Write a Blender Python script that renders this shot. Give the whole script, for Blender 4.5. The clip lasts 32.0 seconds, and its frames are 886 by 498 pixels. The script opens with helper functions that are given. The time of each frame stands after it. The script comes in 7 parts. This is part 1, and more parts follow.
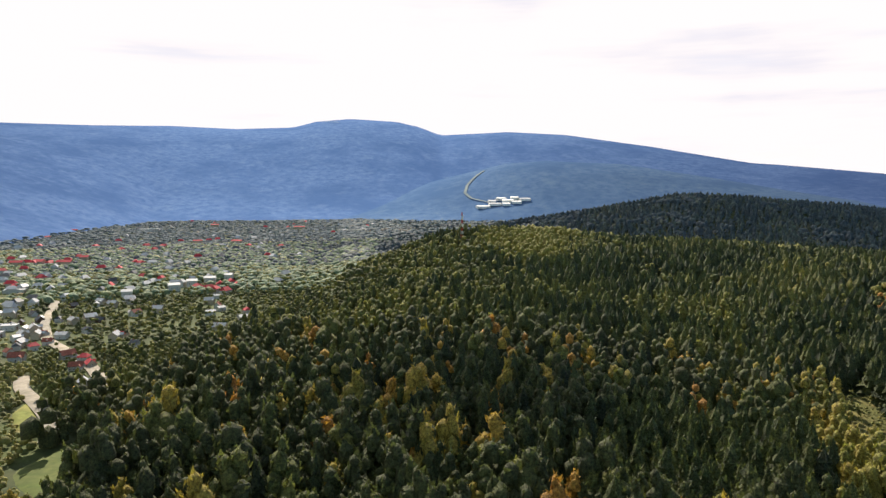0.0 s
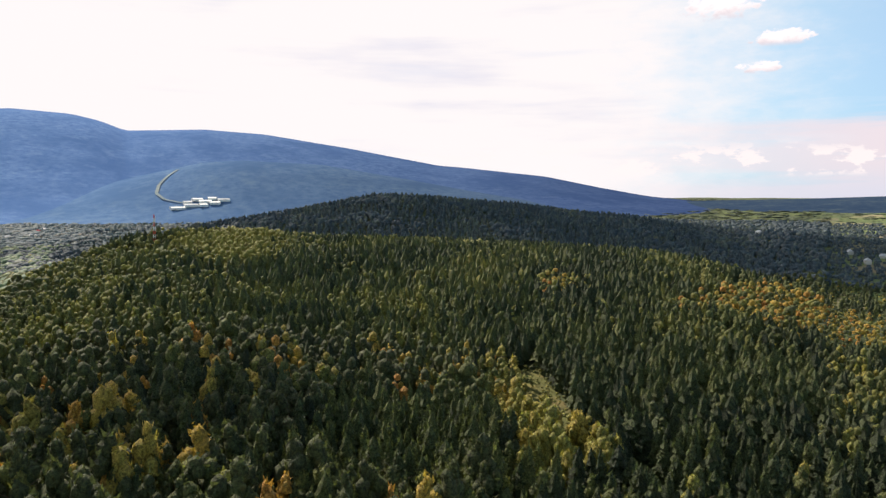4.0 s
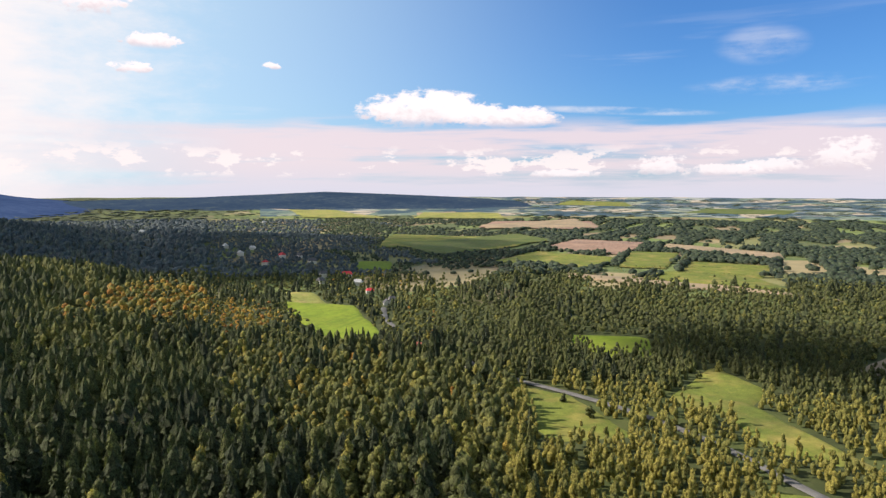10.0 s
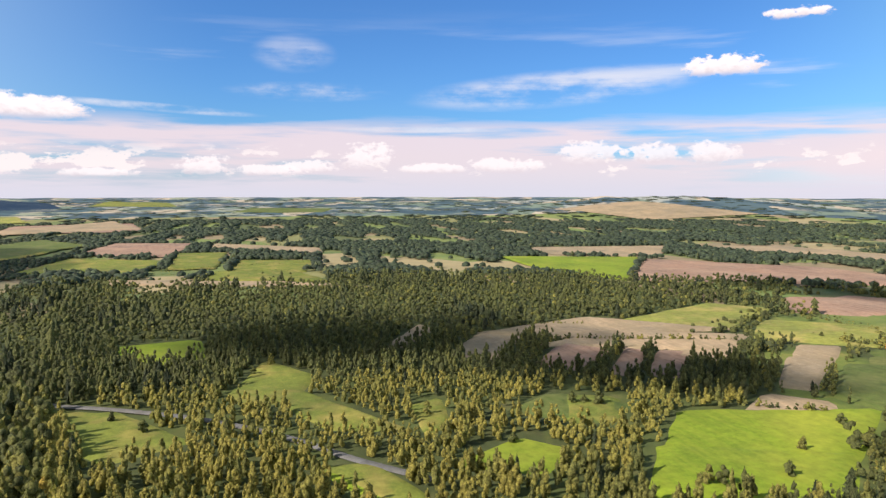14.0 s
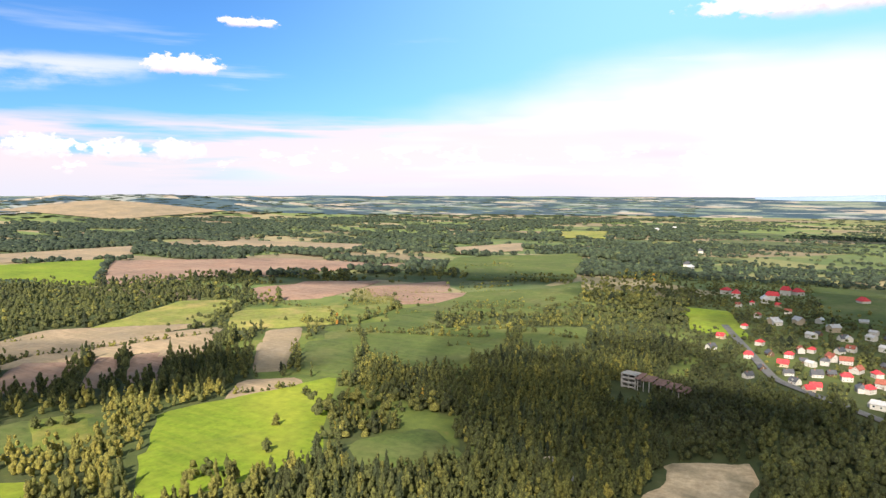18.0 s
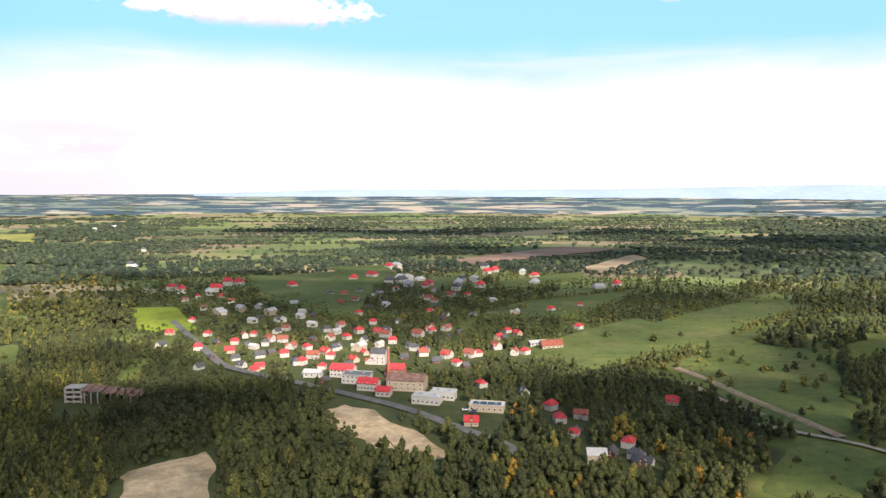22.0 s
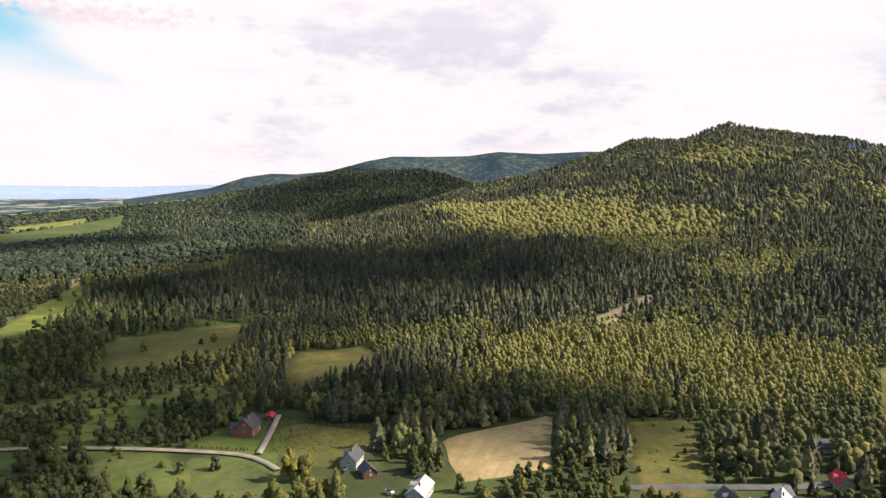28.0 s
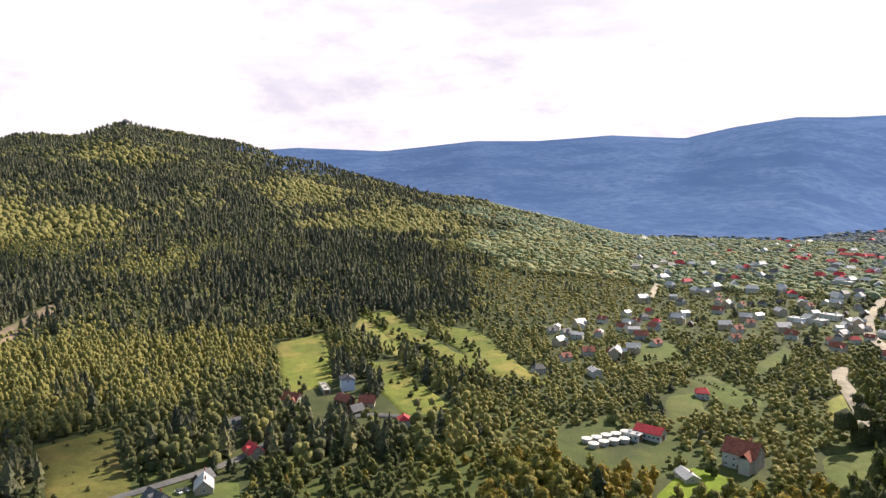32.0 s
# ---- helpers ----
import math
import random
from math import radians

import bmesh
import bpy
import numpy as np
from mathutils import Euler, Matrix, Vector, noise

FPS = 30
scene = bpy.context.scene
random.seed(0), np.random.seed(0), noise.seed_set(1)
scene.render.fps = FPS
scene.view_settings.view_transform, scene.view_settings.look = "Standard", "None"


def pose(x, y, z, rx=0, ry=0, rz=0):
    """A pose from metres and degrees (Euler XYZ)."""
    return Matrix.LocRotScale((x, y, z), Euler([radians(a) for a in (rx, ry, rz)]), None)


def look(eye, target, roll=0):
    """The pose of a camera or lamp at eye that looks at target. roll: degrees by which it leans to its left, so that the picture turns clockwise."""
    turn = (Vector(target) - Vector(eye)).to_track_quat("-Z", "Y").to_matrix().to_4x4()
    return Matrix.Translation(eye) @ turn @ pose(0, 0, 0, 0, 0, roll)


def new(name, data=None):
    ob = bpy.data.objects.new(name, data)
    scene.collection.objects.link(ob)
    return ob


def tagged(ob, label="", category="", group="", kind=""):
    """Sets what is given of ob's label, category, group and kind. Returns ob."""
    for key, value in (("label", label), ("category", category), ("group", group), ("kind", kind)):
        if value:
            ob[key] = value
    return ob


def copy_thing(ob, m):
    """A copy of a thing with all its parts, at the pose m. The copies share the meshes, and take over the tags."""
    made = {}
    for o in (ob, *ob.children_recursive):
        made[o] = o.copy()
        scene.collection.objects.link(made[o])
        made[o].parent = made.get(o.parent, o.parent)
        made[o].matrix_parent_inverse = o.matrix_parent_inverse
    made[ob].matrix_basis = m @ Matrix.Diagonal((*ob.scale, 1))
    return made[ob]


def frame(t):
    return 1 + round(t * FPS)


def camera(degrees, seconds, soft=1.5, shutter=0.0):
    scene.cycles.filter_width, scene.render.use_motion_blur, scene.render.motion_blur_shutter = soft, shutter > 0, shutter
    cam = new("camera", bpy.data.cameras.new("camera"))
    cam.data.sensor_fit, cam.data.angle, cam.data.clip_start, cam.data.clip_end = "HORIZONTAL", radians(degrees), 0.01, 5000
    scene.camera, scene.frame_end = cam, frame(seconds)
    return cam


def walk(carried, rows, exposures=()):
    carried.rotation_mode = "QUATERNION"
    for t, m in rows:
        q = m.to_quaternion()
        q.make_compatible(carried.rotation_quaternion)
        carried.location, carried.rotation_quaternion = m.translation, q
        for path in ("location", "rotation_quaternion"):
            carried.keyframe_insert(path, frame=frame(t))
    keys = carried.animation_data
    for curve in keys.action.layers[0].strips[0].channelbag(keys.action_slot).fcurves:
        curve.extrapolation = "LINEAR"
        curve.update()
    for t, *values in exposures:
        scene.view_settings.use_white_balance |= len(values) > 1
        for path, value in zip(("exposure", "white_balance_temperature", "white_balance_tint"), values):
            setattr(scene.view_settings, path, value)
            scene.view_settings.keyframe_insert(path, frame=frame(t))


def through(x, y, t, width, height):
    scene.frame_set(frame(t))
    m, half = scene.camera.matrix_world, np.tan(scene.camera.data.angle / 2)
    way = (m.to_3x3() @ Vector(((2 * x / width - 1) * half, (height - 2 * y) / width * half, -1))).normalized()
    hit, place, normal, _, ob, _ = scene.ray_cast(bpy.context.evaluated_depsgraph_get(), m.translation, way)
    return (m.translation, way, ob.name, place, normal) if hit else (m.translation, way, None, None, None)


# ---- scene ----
cam = camera(63.66, 32.0, soft=1.4)
# hovering drone that pans to the right: seconds, yaw, pitch, roll
PAN = [
    (0.0, 0.00, -4.90, 0.12),
    (1.0, -6.02, -4.89, 0.08),
    (2.0, -12.55, -4.87, 0.00),
    (2.5, -15.10, -4.86, 0.02),
    (4.5, -26.88, -4.91, 0.01),
    (5.0, -30.42, -4.91, 0.02),
    (6.0, -37.93, -4.91, 0.03),
    (7.0, -45.87, -4.94, -0.08),
    (8.0, -53.84, -4.91, -0.06),
    (9.0, -61.90, -4.90, -0.01),
    (10.0, -70.36, -4.91, -0.05),
    (11.0, -78.49, -4.88, -0.01),
    (12.0, -86.59, -4.89, -0.06),
    (13.0, -96.12, -4.87, -0.09),
    (13.5, -100.85, -4.88, -0.06),
    (15.5, -120.36, -4.88, -0.07),
    (16.0, -125.46, -4.88, -0.11),
    (17.0, -135.77, -4.93, -0.08),
    (18.0, -146.42, -4.98, -0.16),
    (19.0, -157.11, -5.01, -0.13),
    (20.0, -167.63, -5.06, -0.14),
    (21.0, -178.41, -5.10, -0.19),
    (22.0, -189.19, -5.11, -0.14),
    (23.0, -200.02, -5.09, -0.11),
    (24.0, -210.80, -5.09, -0.10),
    (24.5, -216.11, -5.06, -0.05),
    (26.5, -237.48, -5.05, -0.04),
    (27.0, -243.13, -5.08, 0.02),
    (28.0, -254.00, -5.11, 0.05),
    (29.0, -264.96, -5.17, 0.10),
    (30.0, -276.55, -5.20, 0.14),
    (31.0, -287.98, -5.25, 0.18),
    (32.0, -299.36, -5.26, 0.17),
]
EYE = 130.0
walk(cam, [(t, pose(0, 0, EYE, 90 + p, ro, ya)) for t, ya, p, ro in PAN],
     exposures=[(0.0, 0.07, 6500, 12), (2.5, 0.05, 6500, 12), (6.0, 0.0, 6500, 12), (13.0, 0.0, 6500, 14), (16.0, 0.1, 6500, 12), (19.0, 0.3, 6500, 13), (23.0, 0.24, 6500, 17),
                (26.5, 0.05, 6500, 16), (29.0, 0.06, 6500, 15), (32.0, 0.15, 6500, 16)])

# ---- sky, sun ----
SUN_AZ, SUN_EL = 14.0, 38.0
SUN_WAY = Vector((-math.sin(radians(SUN_AZ)) * math.cos(radians(SUN_EL)),
                  math.cos(radians(SUN_AZ)) * math.cos(radians(SUN_EL)), math.sin(radians(SUN_EL))))
sun_data = bpy.data.lights.new("sun", "SUN")
sun_data.energy, sun_data.angle, sun_data.color = 7.6, radians(0.53), (1.0, 0.90, 0.74)
sun = new("sun", sun_data)
sun.matrix_world = look(SUN_WAY * 900, (0, 0, 0))

world = bpy.data.worlds.new("sky")
scene.world = world
world.use_nodes = True
wt = world.node_tree
wt.nodes.clear()


def wmath(op, a, b=None, clamp=False):
    n = wt.nodes.new("ShaderNodeMath")
    n.operation, n.use_clamp = op, clamp
    for i, v in enumerate((a, b)):
        if v is None:
            continue
        if isinstance(v, (int, float)):
            n.inputs[i].default_value = v
        else:
            wt.links.new(v, n.inputs[i])
    return n.outputs[0]


def wrange(v, lo, hi, to_lo=0.0, to_hi=1.0):
    n = wt.nodes.new("ShaderNodeMapRange")
    n.interpolation_type = "SMOOTHSTEP"
    wt.links.new(v, n.inputs[0])
    for i, value in enumerate((lo, hi, to_lo, to_hi)):
        n.inputs[i + 1].default_value = value
    return n.outputs[0]


def wmix(fac, a, b):
    n = wt.nodes.new("ShaderNodeMix")
    n.data_type = "RGBA"
    wt.links.new(fac, n.inputs[0])
    for i, v in ((6, a), (7, b)):
        if isinstance(v, tuple):
            n.inputs[i].default_value = (*v, 1)
        else:
            wt.links.new(v, n.inputs[i])
    return n.outputs[2]


sky = wt.nodes.new("ShaderNodeTexSky")
sky.sky_type, sky.sun_disc = "NISHITA", False
sky.sun_elevation, sky.sun_rotation = radians(SUN_EL), radians(-SUN_AZ)
sky.altitude, sky.air_density, sky.dust_density, sky.ozone_density = 400, 1.0, 0.6, 2.5
coord = wt.nodes.new("ShaderNodeTexCoord")
split = wt.nodes.new("ShaderNodeSeparateXYZ")
wt.links.new(coord.outputs["Generated"], split.inputs[0])
w_el = wmath("MULTIPLY", wmath("ARCSINE", split.outputs[2]), 57.2958)


def w_bearing(az):
    """Degrees to the left of a bearing, with no seam near it."""
    c, s = math.cos(radians(az)), math.sin(radians(az))
    ahead = wmath("ADD", wmath("MULTIPLY", split.outputs[0], -s), wmath("MULTIPLY", split.outputs[1], c))
    left = wmath("ADD", wmath("MULTIPLY", split.outputs[0], -c), wmath("MULTIPLY", split.outputs[1], -s))
    return wmath("MULTIPLY", wmath("ARCTAN2", left, ahead), 57.2958)



def wnoise(sx, sy, detail=5.0, rough=0.55, shift=0.0):
    m = wt.nodes.new("ShaderNodeMapping")
    m.inputs["Scale"].default_value = (sx * 57.3, sx * 57.3, sy * 57.3)
    m.inputs["Location"].default_value = (shift, shift * 0.7, shift)
    wt.links.new(coord.outputs["Generated"], m.inputs["Vector"])
    n = wt.nodes.new("ShaderNodeTexNoise")
    n.inputs["Scale"].default_value, n.inputs["Detail"].default_value, n.inputs["Roughness"].default_value = 1.0, detail, rough
    wt.links.new(m.outputs[0], n.inputs["Vector"])
    return n.outputs["Fac"]


dim = wt.nodes.new("ShaderNodeVectorMath")
dim.operation = "SCALE"
wt.links.new(sky.outputs[0], dim.inputs[0])
dim.inputs["Scale"].default_value = 0.105
tint = wt.nodes.new("ShaderNodeVectorMath")
tint.operation = "MULTIPLY"
tint.inputs[1].default_value = (0.52, 0.98, 1.5)
wt.links.new(dim.outputs[0], tint.inputs[0])
colour = tint.outputs[0]
glow = wrange(w_bearing(-92.0), 2.0, 52.0)
puff = wnoise(0.30, 0.75, 9.0, 0.62)
curl = wnoise(1.3, 2.2, 4.0, 0.55, 11.0)
streak = wnoise(0.045, 0.55, 5.0, 0.55, 7.0)
broad = wnoise(0.05, 0.16, 4.0, 0.5, 3.0)
# the clear quarter of the sky, away from the sun; elsewhere thin bright cloud
to_sun = wmath("ADD", w_bearing(-92.0), wmath("MULTIPLY", wmath("SUBTRACT", puff, 0.5), 16.0))
veil_sun = wrange(to_sun, 38.0, 56.0)
colour = wmix(wmath("MULTIPLY", glow, 0.8), colour, (0.72, 0.96, 1.06))
# low white haze that climbs towards the north, with pale sky over it
north = wmath("ABSOLUTE", w_bearing(-195.0))
lift = wrange(north, 80.0, 25.0, 0.0, 8.6)
low = wmath("ADD", wmath("SUBTRACT", w_el, lift), wmath("MULTIPLY", wmath("SUBTRACT", broad, 0.5), 5.0))
veil_north = wmath("MULTIPLY", wrange(low, 2.5, -2.0), wrange(north, 80.0, 50.0))
west = wrange(wmath("ADD", w_bearing(-250.0), wmath("MULTIPLY", wmath("SUBTRACT", broad, 0.5), 40.0)), 27.0, 15.0)
veil_west = wmath("MULTIPLY", west, wrange(wmath("ABSOLUTE", w_bearing(-290.0)), 110.0, 95.0))
high = wmath("MULTIPLY", wrange(w_el, 20.0, 34.0), wrange(broad, 0.68, 0.58))
veil = wmath("MULTIPLY", wmath("MAXIMUM", veil_sun, wmath("MAXIMUM", veil_north, veil_west)), wmath("SUBTRACT", 1.0, high))
pale = wrange(north, 70.0, 30.0)
colour = wmix(wmath("MULTIPLY", pale, 0.75), colour, (0.46, 0.92, 1.0))
soft_west = wrange(wmath("ABSOLUTE", w_bearing(-275.0)), 55.0, 40.0)
grey = wrange(wmath("ADD", wmath("MULTIPLY", broad, 0.55), wmath("MULTIPLY", streak, 0.45)), 0.52, 0.74)
veil_colour = wmix(grey, (1.10, 1.05, 1.04), (0.78, 0.78, 0.92))
mottle = wmath("MULTIPLY", wrange(wmath("ADD", wmath("MULTIPLY", broad, 0.6), wmath("MULTIPLY", puff, 0.4)), 0.50, 0.64), wrange(w_el, 16.0, 9.0, 0.55, 1.0))
veil_colour = wmix(wmath("MULTIPLY", mottle, soft_west), veil_colour, (0.84, 0.81, 0.91))
colour = wmix(veil, colour, veil_colour)
# above the view: broken grey cloud bases
overhead = wmath("MULTIPLY", wrange(w_el, 24.0, 40.0), wrange(broad, 0.40, 0.50))
colour = wmix(wmath("MULTIPLY", overhead, 0.8), colour, (0.40, 0.39, 0.40))
# band of pale haze and heaped cloud over the plain
band = wmath("MULTIPLY", wrange(wmath("ADD", w_el, wmath("MULTIPLY", wmath("SUBTRACT", streak, 0.5), 5.0)), 5.4, 4.2), wrange(streak, 0.30, 0.5))
over_plain = wrange(wmath("ABSOLUTE", w_bearing(-105.0)), 72.0, 48.0)
colour = wmix(wmath("MULTIPLY", wmath("MULTIPLY", band, over_plain), 0.85), colour, (1.04, 0.86, 0.88))
haze = wrange(w_el, 2.6, -0.8)
colour = wmix(wmath("MULTIPLY", wmath("MULTIPLY", haze, over_plain), 0.75), colour, (0.78, 0.82, 0.95))
heap = wmath("MULTIPLY", wrange(wmath("ADD", puff, wmath("MULTIPLY", broad, 0.5)), 0.80, 0.86), wmath("MULTIPLY", wrange(w_el, 0.7, 1.3), wrange(w_el, 3.6, 2.4)))
colour = wmix(wmath("MULTIPLY", heap, 0.9), colour, (1.15, 1.05, 1.03))
cirrus = wmath("MULTIPLY", wrange(streak, 0.56, 0.74), wmath("MULTIPLY", wrange(w_el, 4.5, 6.0), wrange(w_el, 14.0, 8.0)))
colour = wmix(wmath("MULTIPLY", cirrus, 0.5), colour, (0.95, 0.98, 1.05))


def cloud(az, el, width, height, edge=0.6):
    """A heap of cloud at a bearing and height, in degrees, in the sky's own picture: domed above, flat below."""
    global colour
    dx = wmath("DIVIDE", w_bearing(az), width)
    dy = wmath("DIVIDE", wmath("SUBTRACT", w_el, el), height)
    far = wmath("ADD", wmath("POWER", wmath("ABSOLUTE", dx), 2.0), wmath("POWER", wmath("ABSOLUTE", dy), 2.0))
    big, fine = (3.0, 1.6) if width > 5 else (3.2, 2.8)
    far = wmath("ADD", far, wmath("ADD", wmath("MULTIPLY", wmath("SUBTRACT", puff, 0.5), big), wmath("MULTIPLY", wmath("SUBTRACT", curl, 0.5), fine)))
    mask = wmath("MULTIPLY", wrange(far, 0.95, 0.95 - edge), wrange(dy, -1.0, -0.3))
    if el < 4:
        mask = wmath("MULTIPLY", mask, 0.8)
    shade = wrange(wmath("ADD", dy, wmath("MULTIPLY", wmath("SUBTRACT", curl, 0.5), 1.6)), -0.9, 0.2)
    colour = wmix(mask, colour, wmix(shade, (0.90, 0.80, 0.84), (1.22, 1.13, 1.12)))


def wisp(az, el, width, height, amount, rise=0.0):
    """A thin fanned sheet of high ice cloud; rise: degrees that it climbs for each degree to the left."""
    global colour
    side = w_bearing(az)
    dx = wmath("DIVIDE", side, width)
    dy = wmath("DIVIDE", wmath("SUBTRACT", wmath("SUBTRACT", w_el, el), wmath("MULTIPLY", side, rise)), height)
    far = wmath("ADD", wmath("POWER", wmath("ABSOLUTE", dx), 2.0), wmath("POWER", wmath("ABSOLUTE", dy), 2.0))
    body = wmath("MULTIPLY", wrange(far, 1.1, 0.1), wrange(wmath("ADD", wmath("MULTIPLY", streak, 0.6), wmath("MULTIPLY", puff, 0.4)), 0.40, 0.60))
    colour = wmix(wmath("MULTIPLY", body, amount), colour, (0.96, 0.96, 1.02))


wisp(-114.5, 7.7, 12.0, 1.5, 0.75, -0.07)
wisp(-95.0, 7.4, 6.5, 0.8, 0.55)
wisp(-94.0, 10.2, 3.4, 1.5, 0.35)
wisp(-84.0, 5.9, 8.0, 0.35, 0.8, 0.05)
wisp(-104.0, 4.6, 8.0, 0.3, 0.7)
wisp(-51.0, 3.4, 3.0, 0.5, 0.3)
cloud(-68.6, 6.1, 5.2, 1.7)
cloud(-75.0, 5.6, 5.4, 1.1)
cloud(-127.0, 8.9, 2.8, 0.9)
cloud(-44.6, 13.0, 3.0, 1.2)
cloud(-48.6, 10.6, 2.3, 0.7)
cloud(-47.2, 8.6, 1.6, 0.5)
cloud(-53.6, 14.2, 0.8, 0.4)
cloud(-57.2, 9.2, 0.9, 0.3)
cloud(-131.6, 12.2, 2.2, 0.5)
cloud(-87.2, 1.6, 2.0, 0.9)
cloud(-99.6, 2.3, 2.2, 1.3)
cloud(-95.0, 1.6, 2.4, 0.6)
cloud(-92.0, 1.3, 3.0, 0.5)
cloud(-105.0, 1.5, 3.0, 0.5)
cloud(-110.5, 1.7, 3.2, 0.7)
cloud(-117.2, 2.7, 2.6, 1.2)
cloud(-121.8, 2.6, 2.4, 1.0)
cloud(-126.0, 2.6, 2.0, 1.2)
cloud(-80.0, 1.1, 2.6, 0.4)
cloud(-174.5, 13.0, 9.5, 1.5)
cloud(-228.0 + 360, 13.2, 9.0, 2.8)
cloud(-206.5 + 360, 14.2, 1.0, 1.0)
background = wt.nodes.new("ShaderNodeBackground")
background.inputs["Strength"].default_value = 0.9
wt.links.new(colour, background.inputs["Color"])
out = wt.nodes.new("ShaderNodeOutputWorld")
wt.links.new(background.outputs[0], out.inputs["Surface"])


# ---- materials ----
def material(name, rough=0.9):
    m = bpy.data.materials.new(name)
    m.use_nodes = True
    b = m.node_tree.nodes["Principled BSDF"]
    b.inputs["Roughness"].default_value = rough
    b.inputs["Specular IOR Level"].default_value = 0.25
    return m, m.node_tree, b


def ramp(nt, fac, stops):
    n = nt.nodes.new("ShaderNodeValToRGB")
    while len(n.color_ramp.elements) < len(stops):
        n.color_ramp.elements.new(0.5)
    for e, (p, c) in zip(n.color_ramp.elements, stops):
        e.position, e.color = p, (*c, 1)
    nt.links.new(fac, n.inputs[0])
    return n.outputs[0]


def noise_tex(nt, scale, detail=4.0, rough=0.6, stretch=None, turn=0.0, world=False):
    c = nt.nodes.new("ShaderNodeNewGeometry" if world else "ShaderNodeTexCoord")
    n = nt.nodes.new("ShaderNodeTexNoise")
    n.inputs["Scale"].default_value, n.inputs["Detail"].default_value, n.inputs["Roughness"].default_value = scale, detail, rough
    if stretch:
        m = nt.nodes.new("ShaderNodeMapping")
        m.inputs["Scale"].default_value = stretch
        m.inputs["Rotation"].default_value = (0, 0, radians(turn))
        nt.links.new(c.outputs["Object"], m.inputs["Vector"])
        nt.links.new(m.outputs[0], n.inputs["Vector"])
    else:
        nt.links.new(c.outputs["Position" if world else "Object"], n.inputs["Vector"])
    return n.outputs["Fac"]


def mixed(nt, fac, a, b, mode="MIX"):
    n = nt.nodes.new("ShaderNodeMix")
    n.data_type, n.blend_type = "RGBA", mode
    for i, v in ((0, fac), (6, a), (7, b)):
        if isinstance(v, (int, float)):
            n.inputs[i].default_value = v
        elif isinstance(v, tuple):
            n.inputs[i].default_value = (*v, 1)
        else:
            nt.links.new(v, n.inputs[i])
    return n.outputs[2]


def bumped(nt, b, height, strength, distance):
    n = nt.nodes.new("ShaderNodeBump")
    n.inputs["Strength"].default_value, n.inputs["Distance"].default_value = strength, distance
    nt.links.new(height, n.inputs["Height"])
    nt.links.new(n.outputs[0], b.inputs["Normal"])


def soil(name, dark, light, patch, scale=0.05, grain=0.8, furrow=None, relief=0.4, drill=0.55):
    """Open ground: two tones, larger patches of a third, fine grain; furrow: bearing of the drill lines."""
    m, nt, b = material(name, 0.95)
    c = ramp(nt, noise_tex(nt, grain, 3.0), ((0.3, dark), (0.7, light)))
    c = mixed(nt, ramp(nt, noise_tex(nt, scale, 4.0), ((0.48, (0, 0, 0)), (0.66, (1, 1, 1)))), c, patch)
    # damp and worn ground at the scale of a whole field
    c = mixed(nt, 1.0, c, ramp(nt, noise_tex(nt, 0.011, 5.0, 0.65), ((0.35, (0.72, 0.76, 0.80)), (0.65, (1.24, 1.18, 1.12)))), "MULTIPLY")
    c = mixed(nt, 1.0, c, ramp(nt, noise_tex(nt, 0.16, 4.0, 0.7), ((0.35, (0.82, 0.82, 0.82)), (0.65, (1.16, 1.16, 1.16)))), "MULTIPLY")
    h = noise_tex(nt, grain * 1.6, 3.0)
    if furrow is not None:
        lines = noise_tex(nt, 0.25, 2.0, 0.4, (0.06, 1.0, 1.0), furrow)
        c = mixed(nt, ramp(nt, lines, ((0.42, (0, 0, 0)), (0.58, (drill, drill, drill)))), c, patch)
        h = lines
    nt.links.new(c, b.inputs["Base Color"])
    bumped(nt, b, h, 0.5, relief)
    return m


def foliage(name, stops, grain=0.9, relief=1.2, through=0.14, soft=0.0):
    """Leaves: the tone of each tree along an autumn ramp, broken up by leaf masses."""
    m, nt, b = material(name, 0.75)
    a = nt.nodes.new("ShaderNodeAttribute")
    a.attribute_name = "tone"
    c = ramp(nt, a.outputs["Fac"], tuple((p, (r * 1.02, g, b)) for p, (r, g, b) in stops))
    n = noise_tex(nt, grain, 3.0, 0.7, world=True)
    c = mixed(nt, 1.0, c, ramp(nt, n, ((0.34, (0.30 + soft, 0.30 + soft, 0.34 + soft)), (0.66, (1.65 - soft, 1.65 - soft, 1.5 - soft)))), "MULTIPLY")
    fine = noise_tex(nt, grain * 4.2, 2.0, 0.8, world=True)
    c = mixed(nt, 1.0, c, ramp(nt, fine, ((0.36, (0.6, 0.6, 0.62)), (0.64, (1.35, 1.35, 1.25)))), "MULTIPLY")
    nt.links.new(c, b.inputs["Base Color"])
    bumped(nt, b, n, 1.0, relief)
    # light that passes through the leaves
    leaf, both = nt.nodes.new("ShaderNodeBsdfTranslucent"), nt.nodes.new("ShaderNodeMixShader")
    nt.links.new(mixed(nt, 1.0, c, (1.6, 1.75, 1.1), "MULTIPLY"), leaf.inputs["Color"])
    both.inputs[0].default_value = through
    nt.links.new(b.outputs[0], both.inputs[1])
    nt.links.new(leaf.outputs[0], both.inputs[2])
    nt.links.new(both.outputs[0], nt.nodes["Material Output"].inputs["Surface"])
    return m


